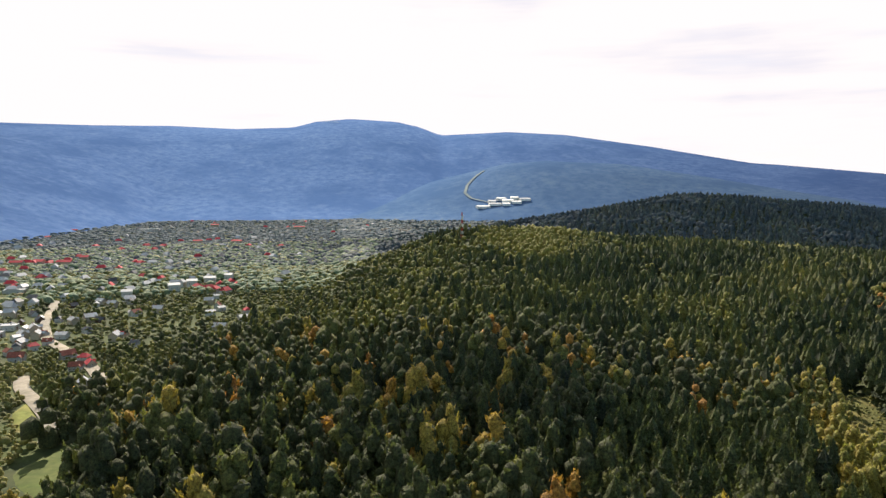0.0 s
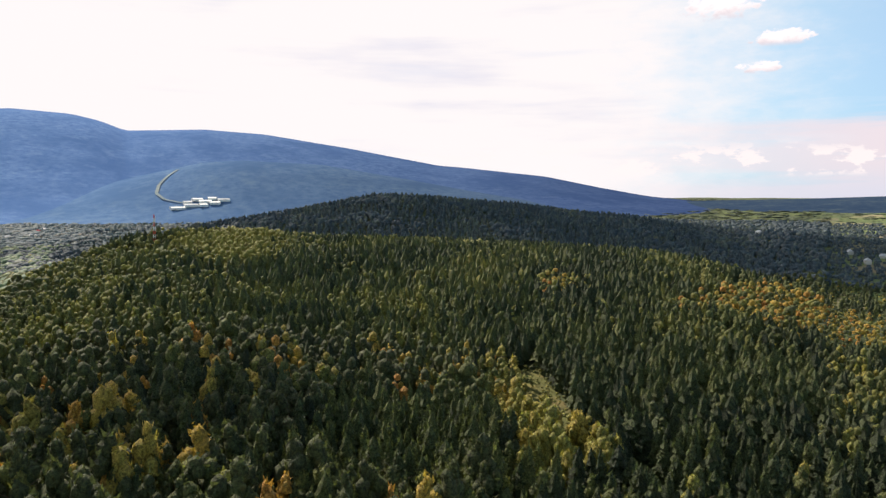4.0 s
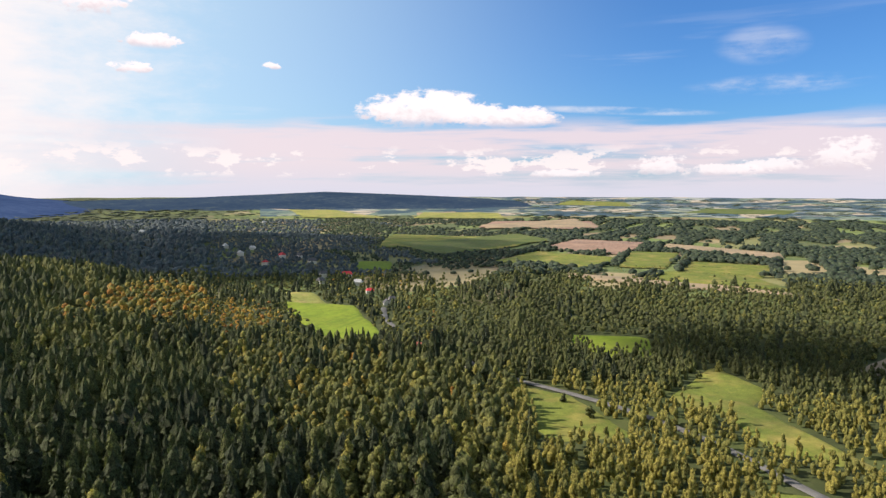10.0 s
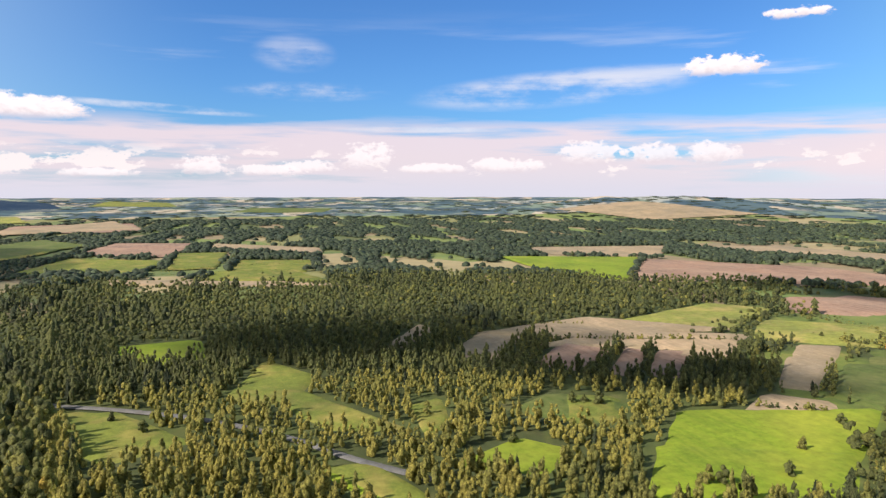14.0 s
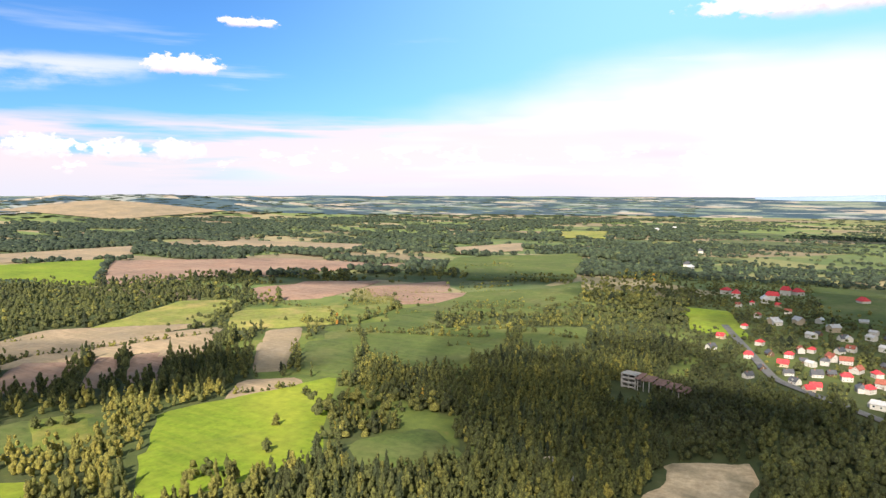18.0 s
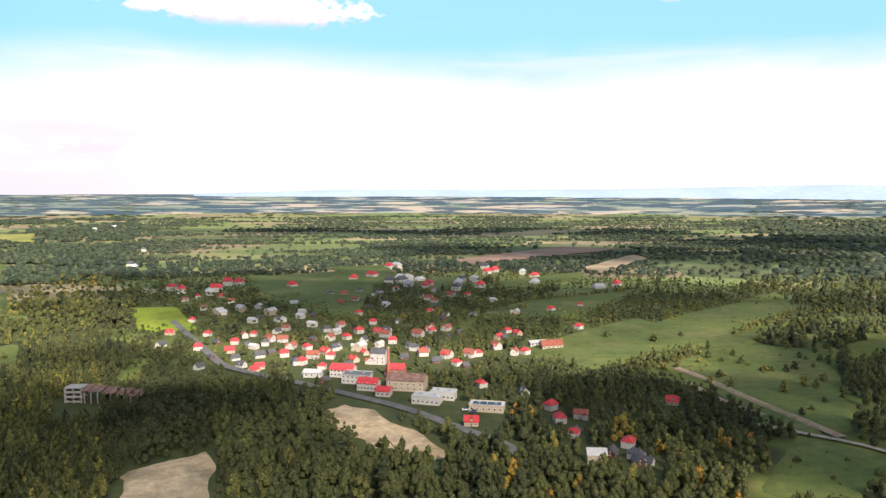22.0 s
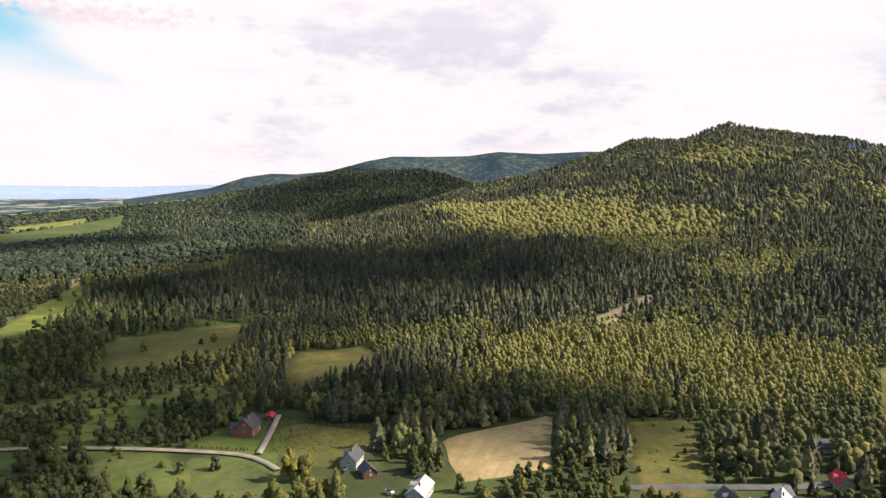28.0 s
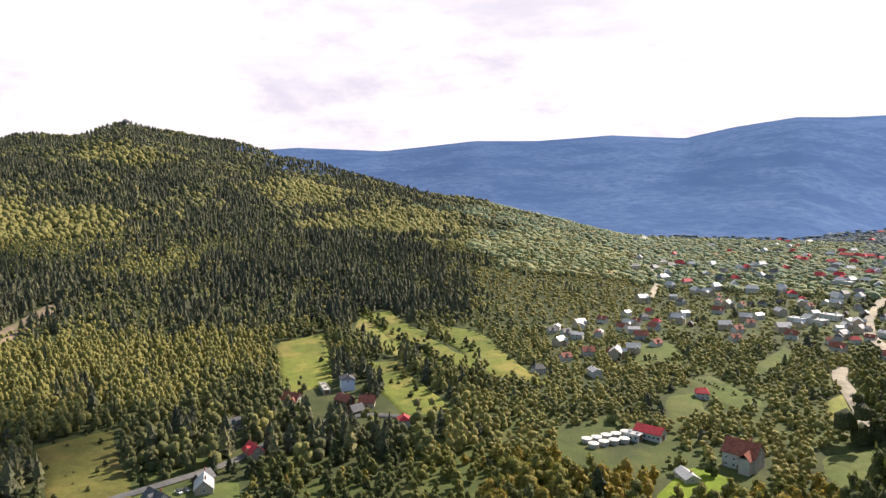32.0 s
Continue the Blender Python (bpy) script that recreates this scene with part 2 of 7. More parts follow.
# garden trees lightened and cooled: valley haze is put into the leaf colour
TOWN_WOOD = foliage("hazed_valley_foliage", ((0.0, (0.090, 0.140, 0.105)), (0.3, (0.165, 0.225, 0.140)), (0.6, (0.280, 0.300, 0.150)), (0.85, (0.380, 0.260, 0.120)), (1.0, (0.3, 0.12, 0.07))), 0.3, 1.4, soft=0.28)
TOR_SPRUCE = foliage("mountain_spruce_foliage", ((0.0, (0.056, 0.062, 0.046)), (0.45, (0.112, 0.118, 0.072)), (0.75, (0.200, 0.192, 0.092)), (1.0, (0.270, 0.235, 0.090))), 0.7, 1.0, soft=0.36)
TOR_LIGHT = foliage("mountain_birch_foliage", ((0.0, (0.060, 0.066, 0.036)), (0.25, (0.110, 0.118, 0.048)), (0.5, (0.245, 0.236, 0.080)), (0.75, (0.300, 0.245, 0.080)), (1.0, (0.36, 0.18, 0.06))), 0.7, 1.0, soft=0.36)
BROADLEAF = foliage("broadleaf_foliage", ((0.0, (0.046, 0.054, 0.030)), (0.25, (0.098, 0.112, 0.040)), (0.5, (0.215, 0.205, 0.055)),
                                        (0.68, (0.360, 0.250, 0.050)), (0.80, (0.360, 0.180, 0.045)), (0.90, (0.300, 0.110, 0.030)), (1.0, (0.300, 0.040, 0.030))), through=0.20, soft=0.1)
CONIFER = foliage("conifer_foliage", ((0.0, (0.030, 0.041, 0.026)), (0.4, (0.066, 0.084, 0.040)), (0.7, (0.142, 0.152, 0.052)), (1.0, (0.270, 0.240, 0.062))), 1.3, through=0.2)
# far belts: cloud shade and distance are worked into this darker foliage
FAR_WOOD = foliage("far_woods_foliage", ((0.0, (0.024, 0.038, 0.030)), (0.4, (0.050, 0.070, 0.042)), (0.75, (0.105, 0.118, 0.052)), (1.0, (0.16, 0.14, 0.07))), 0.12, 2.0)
# far valley trees: blue haze painted into every leaf tone
HAZE_WOOD = foliage("blue_hazed_far_foliage", ((0.0, (0.070, 0.100, 0.140)), (0.3, (0.115, 0.155, 0.185)), (0.6, (0.170, 0.200, 0.195)), (1.0, (0.26, 0.20, 0.17))), 0.3, 1.2, soft=0.2)
# ridge trees: cloud shade and blue haze are put into these leaf colours
RIDGE_WOOD = foliage("shade_tinted_ridge_foliage", ((0.0, (0.046, 0.066, 0.094)), (0.4, (0.068, 0.092, 0.112)), (0.75, (0.110, 0.130, 0.115)), (1.0, (0.18, 0.16, 0.09))), 0.3, 1.2, soft=0.2)
MEADOW = soil("sunny_meadow", (0.105, 0.135, 0.024), (0.155, 0.180, 0.032), (0.225, 0.195, 0.055), 0.03)
ROUGH = soil("rough_pasture", (0.085, 0.086, 0.022), (0.130, 0.126, 0.030), (0.180, 0.135, 0.045), 0.03)
# blue distance haze is mixed into this grass colour
SKI_GRASS = soil("hazed_cleared_grass", (0.130, 0.185, 0.215), (0.165, 0.215, 0.235), (0.190, 0.230, 0.230), 0.01, 0.1)
GRASS = soil("meadow_grass", (0.062, 0.092, 0.022), (0.092, 0.126, 0.028), (0.118, 0.128, 0.042), 0.02, 0.6, -35.0, 0.2, 0.30)
LUSH = soil("sown_grass", (0.124, 0.186, 0.013), (0.165, 0.234, 0.016), (0.210, 0.245, 0.026), 0.012, 0.5, 15.0, 0.2, 0.30)
DRY = soil("dry_meadow", (0.165, 0.190, 0.040), (0.235, 0.245, 0.060), (0.290, 0.245, 0.085), 0.03)
STUBBLE = soil("stubble", (0.275, 0.208, 0.138), (0.340, 0.265, 0.182), (0.240, 0.190, 0.120), 0.02, 0.4, 35.0)
HAY = soil("golden_stubble", (0.330, 0.245, 0.120), (0.410, 0.310, 0.160), (0.280, 0.215, 0.105), 0.02, 0.4, 60.0)
PLOUGHED = soil("ploughed_soil", (0.200, 0.125, 0.095), (0.265, 0.170, 0.125), (0.290, 0.200, 0.150), 0.015, 0.4, -20.0)
SAND = soil("bare_sand", (0.400, 0.300, 0.185), (0.560, 0.430, 0.285), (0.270, 0.215, 0.130), 0.05, 0.5)
EARTH = soil("trodden_earth", (0.230, 0.165, 0.115), (0.330, 0.250, 0.180), (0.170, 0.170, 0.070), 0.06, 0.6)
ASPHALT = soil("asphalt", (0.105, 0.105, 0.110), (0.150, 0.150, 0.152), (0.130, 0.128, 0.125), 0.1, 1.5, None, 0.02)
GRAVEL = soil("gravel", (0.300, 0.265, 0.215), (0.390, 0.350, 0.290), (0.270, 0.240, 0.180), 0.1, 1.2, None, 0.05)


def ground_material():
    """Woodland floor and rough grass; in the wide plain a patchwork of far fields."""
    m, nt, b = material("open_country", 0.95)
    near = ramp(nt, noise_tex(nt, 0.06, 5.0), ((0.35, (0.026, 0.034, 0.016)), (0.55, (0.042, 0.052, 0.022)), (0.70, (0.075, 0.078, 0.036))))
    meadow = ramp(nt, noise_tex(nt, 0.05, 5.0), ((0.35, (0.080, 0.112, 0.026)), (0.55, (0.130, 0.162, 0.034)), (0.70, (0.200, 0.180, 0.055))))
    g = nt.nodes.new("ShaderNodeAttribute")
    g.attribute_name = "grassy"
    near = mixed(nt, g.outputs["Fac"], near, meadow)
    c = nt.nodes.new("ShaderNodeTexCoord")
    mp = nt.nodes.new("ShaderNodeMapping")
    mp.inputs["Scale"].default_value = (0.0042, 0.0085, 0.0)
    mp.inputs["Rotation"].default_value = (0, 0, radians(24))
    nt.links.new(c.outputs["Object"], mp.inputs["Vector"])
    v = nt.nodes.new("ShaderNodeTexVoronoi")
    v.inputs["Scale"].default_value = 1.0
    v.inputs["Randomness"].default_value = 0.8
    nt.links.new(mp.outputs[0], v.inputs["Vector"])
    s = nt.nodes.new("ShaderNodeSeparateColor")
    nt.links.new(v.outputs["Color"], s.inputs[0])
    plots = ramp(nt, s.outputs[0], ((0.0, (0.045, 0.070, 0.030)), (0.22, (0.085, 0.130, 0.045)), (0.38, (0.135, 0.190, 0.055)),
                                    (0.55, (0.200, 0.195, 0.085)), (0.70, (0.340, 0.265, 0.165)), (0.85, (0.240, 0.170, 0.125)), (1.0, (0.42, 0.34, 0.23))))
    for e in nt.nodes:
        if e.type == "VALTORGB" and len(e.color_ramp.elements) == 7:
            e.color_ramp.interpolation = "CONSTANT"
    plots = mixed(nt, 0.35, plots, ramp(nt, noise_tex(nt, 0.02, 4.0), ((0.3, (0.05, 0.1, 0.03)), (0.7, (0.28, 0.25, 0.11)))))
    a = nt.nodes.new("ShaderNodeAttribute")
    a.attribute_name = "farmed"
    nt.links.new(mixed(nt, a.outputs["Fac"], near, plots), b.inputs["Base Color"])
    bumped(nt, b, noise_tex(nt, 0.5, 3.0), 0.6, 0.6)
    return m


GROUND = ground_material()


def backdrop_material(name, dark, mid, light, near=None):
    """Distant wooded mountains with blue haze painted into the base colour; near: how much of each tone is left on
    their clearer, darker side.
    """
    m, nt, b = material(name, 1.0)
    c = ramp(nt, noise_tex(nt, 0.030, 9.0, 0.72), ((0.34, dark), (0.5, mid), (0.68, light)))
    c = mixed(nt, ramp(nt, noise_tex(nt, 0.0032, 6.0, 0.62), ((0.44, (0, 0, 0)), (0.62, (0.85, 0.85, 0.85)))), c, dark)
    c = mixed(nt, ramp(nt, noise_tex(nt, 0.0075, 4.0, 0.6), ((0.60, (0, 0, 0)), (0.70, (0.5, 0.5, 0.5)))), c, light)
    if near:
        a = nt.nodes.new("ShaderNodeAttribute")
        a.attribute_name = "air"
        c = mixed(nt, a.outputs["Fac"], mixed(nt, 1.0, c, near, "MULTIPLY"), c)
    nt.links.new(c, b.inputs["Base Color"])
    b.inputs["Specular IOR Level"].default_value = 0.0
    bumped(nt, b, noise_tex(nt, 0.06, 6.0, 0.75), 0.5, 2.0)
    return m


# woods tinted blue: the haze of distance is in these base colours
BLUE_WOODS = backdrop_material("hazed_mountain_woods", (0.088, 0.160, 0.335), (0.130, 0.215, 0.410), (0.178, 0.268, 0.450), (0.26, 0.26, 0.32))
DARK_BLUE_WOODS = backdrop_material("hazed_hill_woods", (0.080, 0.145, 0.280), (0.115, 0.190, 0.330), (0.155, 0.230, 0.340), (0.36, 0.34, 0.32))
RISE_WOODS = backdrop_material("hazed_rise_woods", (0.022, 0.040, 0.078), (0.034, 0.055, 0.092), (0.062, 0.084, 0.098))
# the yellow tone of the spur woods paints its sunlit slopes
GREEN_BLUE_WOODS = backdrop_material("hazed_spur_woods", (0.026, 0.048, 0.072), (0.045, 0.072, 0.085), (0.190, 0.185, 0.095))
PALE_HILLS = backdrop_material("hazed_horizon_hills", (0.270, 0.360, 0.500), (0.310, 0.400, 0.540), (0.380, 0.460, 0.580))


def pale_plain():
    """Strips of far fields and woods, with the pale haze of distance put into their colours."""
    m, nt, b = material("hazed_far_fields", 1.0)
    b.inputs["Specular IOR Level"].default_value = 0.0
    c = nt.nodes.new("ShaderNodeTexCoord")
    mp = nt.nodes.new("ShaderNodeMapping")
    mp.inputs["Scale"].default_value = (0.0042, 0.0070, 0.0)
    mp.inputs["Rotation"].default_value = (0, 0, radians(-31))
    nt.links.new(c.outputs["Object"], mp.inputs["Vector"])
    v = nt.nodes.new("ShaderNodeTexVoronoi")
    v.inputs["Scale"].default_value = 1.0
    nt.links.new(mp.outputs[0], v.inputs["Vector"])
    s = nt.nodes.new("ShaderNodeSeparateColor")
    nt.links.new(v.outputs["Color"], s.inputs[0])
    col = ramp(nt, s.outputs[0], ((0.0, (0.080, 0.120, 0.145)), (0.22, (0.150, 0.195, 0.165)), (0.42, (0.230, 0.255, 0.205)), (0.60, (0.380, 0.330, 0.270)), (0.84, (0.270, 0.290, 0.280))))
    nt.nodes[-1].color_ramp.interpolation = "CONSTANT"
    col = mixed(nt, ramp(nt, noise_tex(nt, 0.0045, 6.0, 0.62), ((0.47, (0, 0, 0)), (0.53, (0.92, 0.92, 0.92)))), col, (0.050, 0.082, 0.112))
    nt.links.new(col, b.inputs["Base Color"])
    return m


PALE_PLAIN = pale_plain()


def plain(name, colour, rough=0.8, vary=0.18, scale=1.2, metal=0.0):
    m, nt, b = material(name, rough)
    lo = tuple(v * (1 - vary) for v in colour)
    hi = tuple(min(1, v * (1 + vary)) for v in colour)
    nt.links.new(ramp(nt, noise_tex(nt, scale, 4.0), ((0.35, lo), (0.65, hi))), b.inputs["Base Color"])
    b.inputs["Metallic"].default_value = metal
    return m


BARK = plain("bark", (0.11, 0.085, 0.06), 0.95, 0.35, 3.0)




def interp(x, xs, ys):
    return np.interp(x, xs, ys)


def smooth01(t):
    t = np.clip(t, 0.0, 1.0)
    return t * t * (3 - 2 * t)


def wave_noise(x, y, scale, seed):
    """Smooth sum of sines, about -1 to 1."""
    rng = np.random.RandomState(seed)
    total = np.zeros_like(x)
    for k in range(6):
        a = rng.uniform(0, 2 * math.pi)
        f = 2 * math.pi / scale * rng.uniform(0.6, 1.9)
        total = total + np.sin((x * math.cos(a) + y * math.sin(a)) * f + rng.uniform(0, 6.28))
    return total / 3.2


# ridges: bearing in degrees (left positive), crest's angle over the eye's level, distance of crest, foot and back foot
RIDGES = {
    "near_hill": dict(
        az=(-85, -70, -60, -56.4, -52.6, -48.6, -44.5, -40, -35, -28, -21, -14, -8, -3, 2, 8, 14, 20, 26, 31, 36, 42),
        up=(-17.0, -14.6, -11.2, -9.2, -7.9, -6.5, -5.0, -4.3, -3.9, -3.4, -3.25, -2.9, -2.25, -2.45, -3.4, -5.4, -7.7, -10.8, -16.4, -22.0, -31.0, -45.0),
        crest=(420, 480, 560, 650, 720, 800, 900, 980, 1050, 1120, 1100, 1060, 1020, 960, 830, 680, 520, 400, 290, 210, 160, 130),
        foot=-150, back=1.4, bend=0.9, trees=15.0),
    "dark_ridge": dict(
        az=(-75, -62, -52, -45, -38, -30, -24, -18, -10, 0),
        up=(-4.4, -3.4, -2.9, -2.6, -1.7, -0.8, -0.3, -0.1, -1.5, -3.0),
        crest=(1500, 1600, 1650, 1700, 1700, 1700, 1650, 1600, 1500, 1500),
        foot=1050, back=1.35, bend=1.0, trees=12.0),
    "tor_mountain": dict(
        az=(38, 42.8, 47, 51, 55.4, 60, 64.4, 69, 73.3, 77.6, 81.7, 84.4, 88, 92, 94.5, 100.5, 107, 110, 114, 123, 131, 140, 148),
        up=(-6.8, -5.3, -3.8, -2.7, -1.7, -0.95, 0.05, 1.1, 2.25, 3.25, 4.1, 4.5, 3.9, 3.1, 2.4, 0.85, -0.9, -1.6, -2.65, -3.5, -5.4, -6.4, -8.0),
        crest=(1250, 1300, 1350, 1450, 1550, 1680, 1800, 1930, 2050, 2150, 2200, 2200, 2200, 2150, 2050, 1900, 1720, 1640, 1520, 1320, 1150, 1000, 900),
        foot=470, back=1.45, bend=1.15, trees=5.0),
    "wooded_spur": dict(
        az=(92, 98, 102, 105, 108, 110.7, 113.4, 117.5, 121, 124, 127, 132, 138, 146, 154),
        up=(-0.9, -0.5, 0.1, 0.8, 1.6, 1.7, 1.45, 0.85, 0.0, -0.45, -0.8, -1.2, -1.7, -2.2, -2.8),
        crest=(2800, 2800, 2800, 2750, 2700, 2700, 2700, 2750, 2800, 2850, 2900, 2950, 3000, 3100, 3200),
        foot=1900, back=1.4, bend=1.0, trees=14.0),
    "plain_hill": dict(
        az=(-106, -112, -118, -124, -130, -136, -142),
        up=(-1.8, -1.3, -0.7, -0.6, -0.9, -1.4, -2.0),
        crest=(3600,) * 7, foot=2700, back=1.2, bend=0.9, trees=0.0),
}
BACKDROPS = {
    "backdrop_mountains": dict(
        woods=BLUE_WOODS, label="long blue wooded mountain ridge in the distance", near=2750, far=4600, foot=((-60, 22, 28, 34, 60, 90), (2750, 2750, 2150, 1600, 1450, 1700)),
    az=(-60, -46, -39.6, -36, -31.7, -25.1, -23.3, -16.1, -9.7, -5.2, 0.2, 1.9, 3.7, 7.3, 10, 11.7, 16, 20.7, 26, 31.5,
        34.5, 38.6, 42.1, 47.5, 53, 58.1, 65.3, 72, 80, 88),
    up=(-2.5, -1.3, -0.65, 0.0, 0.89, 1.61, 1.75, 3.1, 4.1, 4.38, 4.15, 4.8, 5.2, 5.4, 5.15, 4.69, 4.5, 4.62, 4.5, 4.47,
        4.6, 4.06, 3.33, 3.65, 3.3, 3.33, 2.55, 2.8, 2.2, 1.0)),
    "backdrop_ski_hill": dict(
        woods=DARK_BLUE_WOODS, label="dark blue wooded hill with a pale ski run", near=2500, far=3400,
        az=(8, 2, -2, -5, -8, -14, -20, -26, -34), up=(-1.6, 0.2, 1.2, 1.9, 2.1, 1.8, 0.8, -0.3, -1.6)),
    "backdrop_far_spur": dict(
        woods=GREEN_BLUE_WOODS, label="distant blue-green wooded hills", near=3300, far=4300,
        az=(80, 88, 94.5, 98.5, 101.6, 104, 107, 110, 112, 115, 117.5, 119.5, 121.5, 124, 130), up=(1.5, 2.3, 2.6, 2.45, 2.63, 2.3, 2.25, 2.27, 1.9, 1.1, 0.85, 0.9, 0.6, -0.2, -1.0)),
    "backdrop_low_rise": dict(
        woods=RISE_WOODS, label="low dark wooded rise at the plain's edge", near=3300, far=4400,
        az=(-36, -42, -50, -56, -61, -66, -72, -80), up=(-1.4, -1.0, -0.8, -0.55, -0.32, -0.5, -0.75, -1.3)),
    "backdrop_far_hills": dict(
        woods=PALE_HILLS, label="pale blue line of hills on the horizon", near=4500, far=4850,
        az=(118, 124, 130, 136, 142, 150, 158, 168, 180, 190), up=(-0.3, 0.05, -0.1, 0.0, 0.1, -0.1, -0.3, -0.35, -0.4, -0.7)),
}


def bearing(x, y):
    return np.degrees(np.arctan2(-x, y))


def unwrap(az, lo, hi):
    mid = 0.5 * (lo + hi)
    return (az - mid + 180) % 360 - 180 + mid


def ridge_height(spec, r, az):
    order = np.argsort(spec["az"])
    xs = np.array(spec["az"], float)[order]
    a = unwrap(az, xs[0], xs[-1])
    up = interp(a, xs, np.array(spec["up"], float)[order])
    rc = interp(a, xs, np.array(spec["crest"], float)[order])
    top = EYE + rc * np.tan(np.radians(up)) - spec["trees"]
    rise = np.clip((r - spec["foot"]) / (rc - spec["foot"]), 0, 1) ** spec["bend"]
    rise = 0.55 * rise + 0.45 * smooth01(rise)
    fall = 1 - smooth01((r / rc - 1) / (spec["back"] - 1))
    edge = smooth01((a - xs[0]) / 5.0) * smooth01((xs[-1] - a) / 5.0)
    return np.where(r < rc, rise, fall) * np.maximum(top, 0) * edge


def ground_z(x, y):
    x = np.asarray(x, float)
    y = np.asarray(y, float)
    r = np.hypot(x, y) + 1e-6
    az = bearing(x, y)
    z = 76.0 * (np.clip(r - 1800, 0, None) / 3100) ** 1.3
    z = z + 2.0 * wave_noise(x, y, 420.0, 5) * smooth01((r - 200) / 400)
    for k, spec in enumerate(RIDGES.values()):
        h = ridge_height(spec, r, az)
        h = h * (1 + 0.05 * wave_noise(x, y, 330.0, 20 + k) * smooth01((h - 20) / 60))
        z = 0.5 * (z + h + np.sqrt((z - h) ** 2 + 30.0))- 2.7
    return z


# ---- the land ----
def mesh_from(name, verts, faces, mat, tone=None, smooth=False, attr="tone"):
    """A mesh out of numpy arrays: verts (n, 3), faces (m, 3) or (m, 4)."""
    me = bpy.data.meshes.new(name)
    verts = np.asarray(verts, np.float32)
    faces = np.asarray(faces, np.int32)
    k = faces.shape[1]
    me.vertices.add(len(verts))
    me.vertices.foreach_set("co", verts.ravel())
    me.loops.add(faces.size)
    me.loops.foreach_set("vertex_index", faces.ravel())
    me.polygons.add(len(faces))
    me.polygons.foreach_set("loop_start", np.arange(0, faces.size, k, dtype=np.int32))
    me.polygons.foreach_set("loop_total", np.full(len(faces), k, np.int32))
    if tone is not None:
        a = me.attributes.new(attr, "FLOAT", "POINT")
        a.data.foreach_set("value", np.asarray(tone, np.float32))
    me.update(calc_edges=True)
    me.polygons.foreach_set("use_smooth", np.full(len(faces), smooth))
    me.materials.append(mat)
    return me


def polar_sheet(rings, azimuths, height):
    r, a = np.meshgrid(rings, np.radians(azimuths), indexing="ij")
    x, y = -r * np.sin(a), r * np.cos(a)
    return x, y, height(x, y)


def grid_faces(n, m, closed=False):
    i, j = np.meshgrid(np.arange(n - 1), np.arange(m if closed else m - 1), indexing="ij")
    j2 = (j + 1) % m
    return np.stack([i * m + j, (i + 1) * m + j, (i + 1) * m + j2, i * m + j2], -1).reshape(-1, 4)


# share of the plain that is farmed, by bearing and distance
def farmed_share(x, y):
    r, a = np.hypot(x, y), unwrap(bearing(x, y), -330, 30)
    plain_side = smooth01((-48 - a) / 10) * smooth01((a + 245) / 14)
    return plain_side * smooth01((r - 700) / 250)


RINGS = np.concatenate([[0.5, 20, 60], np.geomspace(100, 4960, 130)])
AZ = np.linspace(0, 360, 640, endpoint=False)
gx, gy, gz = polar_sheet(RINGS, AZ, ground_z)
gv = np.stack([gx, gy, gz], -1).reshape(-1, 3)
ground = new("ground", mesh_from("ground", gv, grid_faces(len(RINGS), len(AZ), True), GROUND, farmed_share(gv[:, 0], gv[:, 1]), True, "farmed"))
tagged(ground, "rolling grassy and wooded land reaching to the horizon", "ground", kind="structure")


def backdrop_surface(spec, az, t):
    """Places on a far ridge: bearings, and how far up it from foot (0) to skyline (1)."""
    order = np.argsort(spec["az"])
    up = interp(az, np.array(spec["az"], float)[order], np.array(spec["up"], float)[order])
    a = np.radians(az)
    top = EYE + spec["far"] * np.tan(np.radians(up))
    near = interp(az, *spec["foot"]) if "foot" in spec else spec["near"]
    r = near + (spec["far"] - near) * t
    x, y = -r * np.sin(a), r * np.cos(a)
    z0 = ground_z(x, y) - 10
    z = z0 + (np.maximum(top, z0) - z0) * (0.45 * t + 0.55 * smooth01(t))
    z = z + t * (1 - t) * 10 * wave_noise(x, y, 900.0, 72)
    return np.stack([x, y, z], -1)


def land_z(x, y):
    """The land, and the far mountain's foot where it comes forward beside the valley."""
    z = ground_z(x, y)
    spec = BACKDROPS["backdrop_mountains"]
    az, r = bearing(x, y), np.hypot(x, y)
    near = interp(az, *spec["foot"])
    up = backdrop_surface(spec, az, np.clip((r - near) / (spec["far"] - near), 0, 1))[..., 2]
    return np.where((az > 24) & (az < 75) & (r > near), np.maximum(z, up), z)


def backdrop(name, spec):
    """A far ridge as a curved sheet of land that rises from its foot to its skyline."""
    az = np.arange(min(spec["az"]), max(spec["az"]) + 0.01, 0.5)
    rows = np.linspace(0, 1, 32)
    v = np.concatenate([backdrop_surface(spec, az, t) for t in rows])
    # painted haze: full blue glow below the sun, darker and clearer away from it
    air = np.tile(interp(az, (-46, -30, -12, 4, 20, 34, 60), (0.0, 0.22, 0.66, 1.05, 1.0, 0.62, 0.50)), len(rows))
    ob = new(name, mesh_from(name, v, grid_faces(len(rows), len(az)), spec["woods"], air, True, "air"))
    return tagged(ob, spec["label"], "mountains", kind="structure")


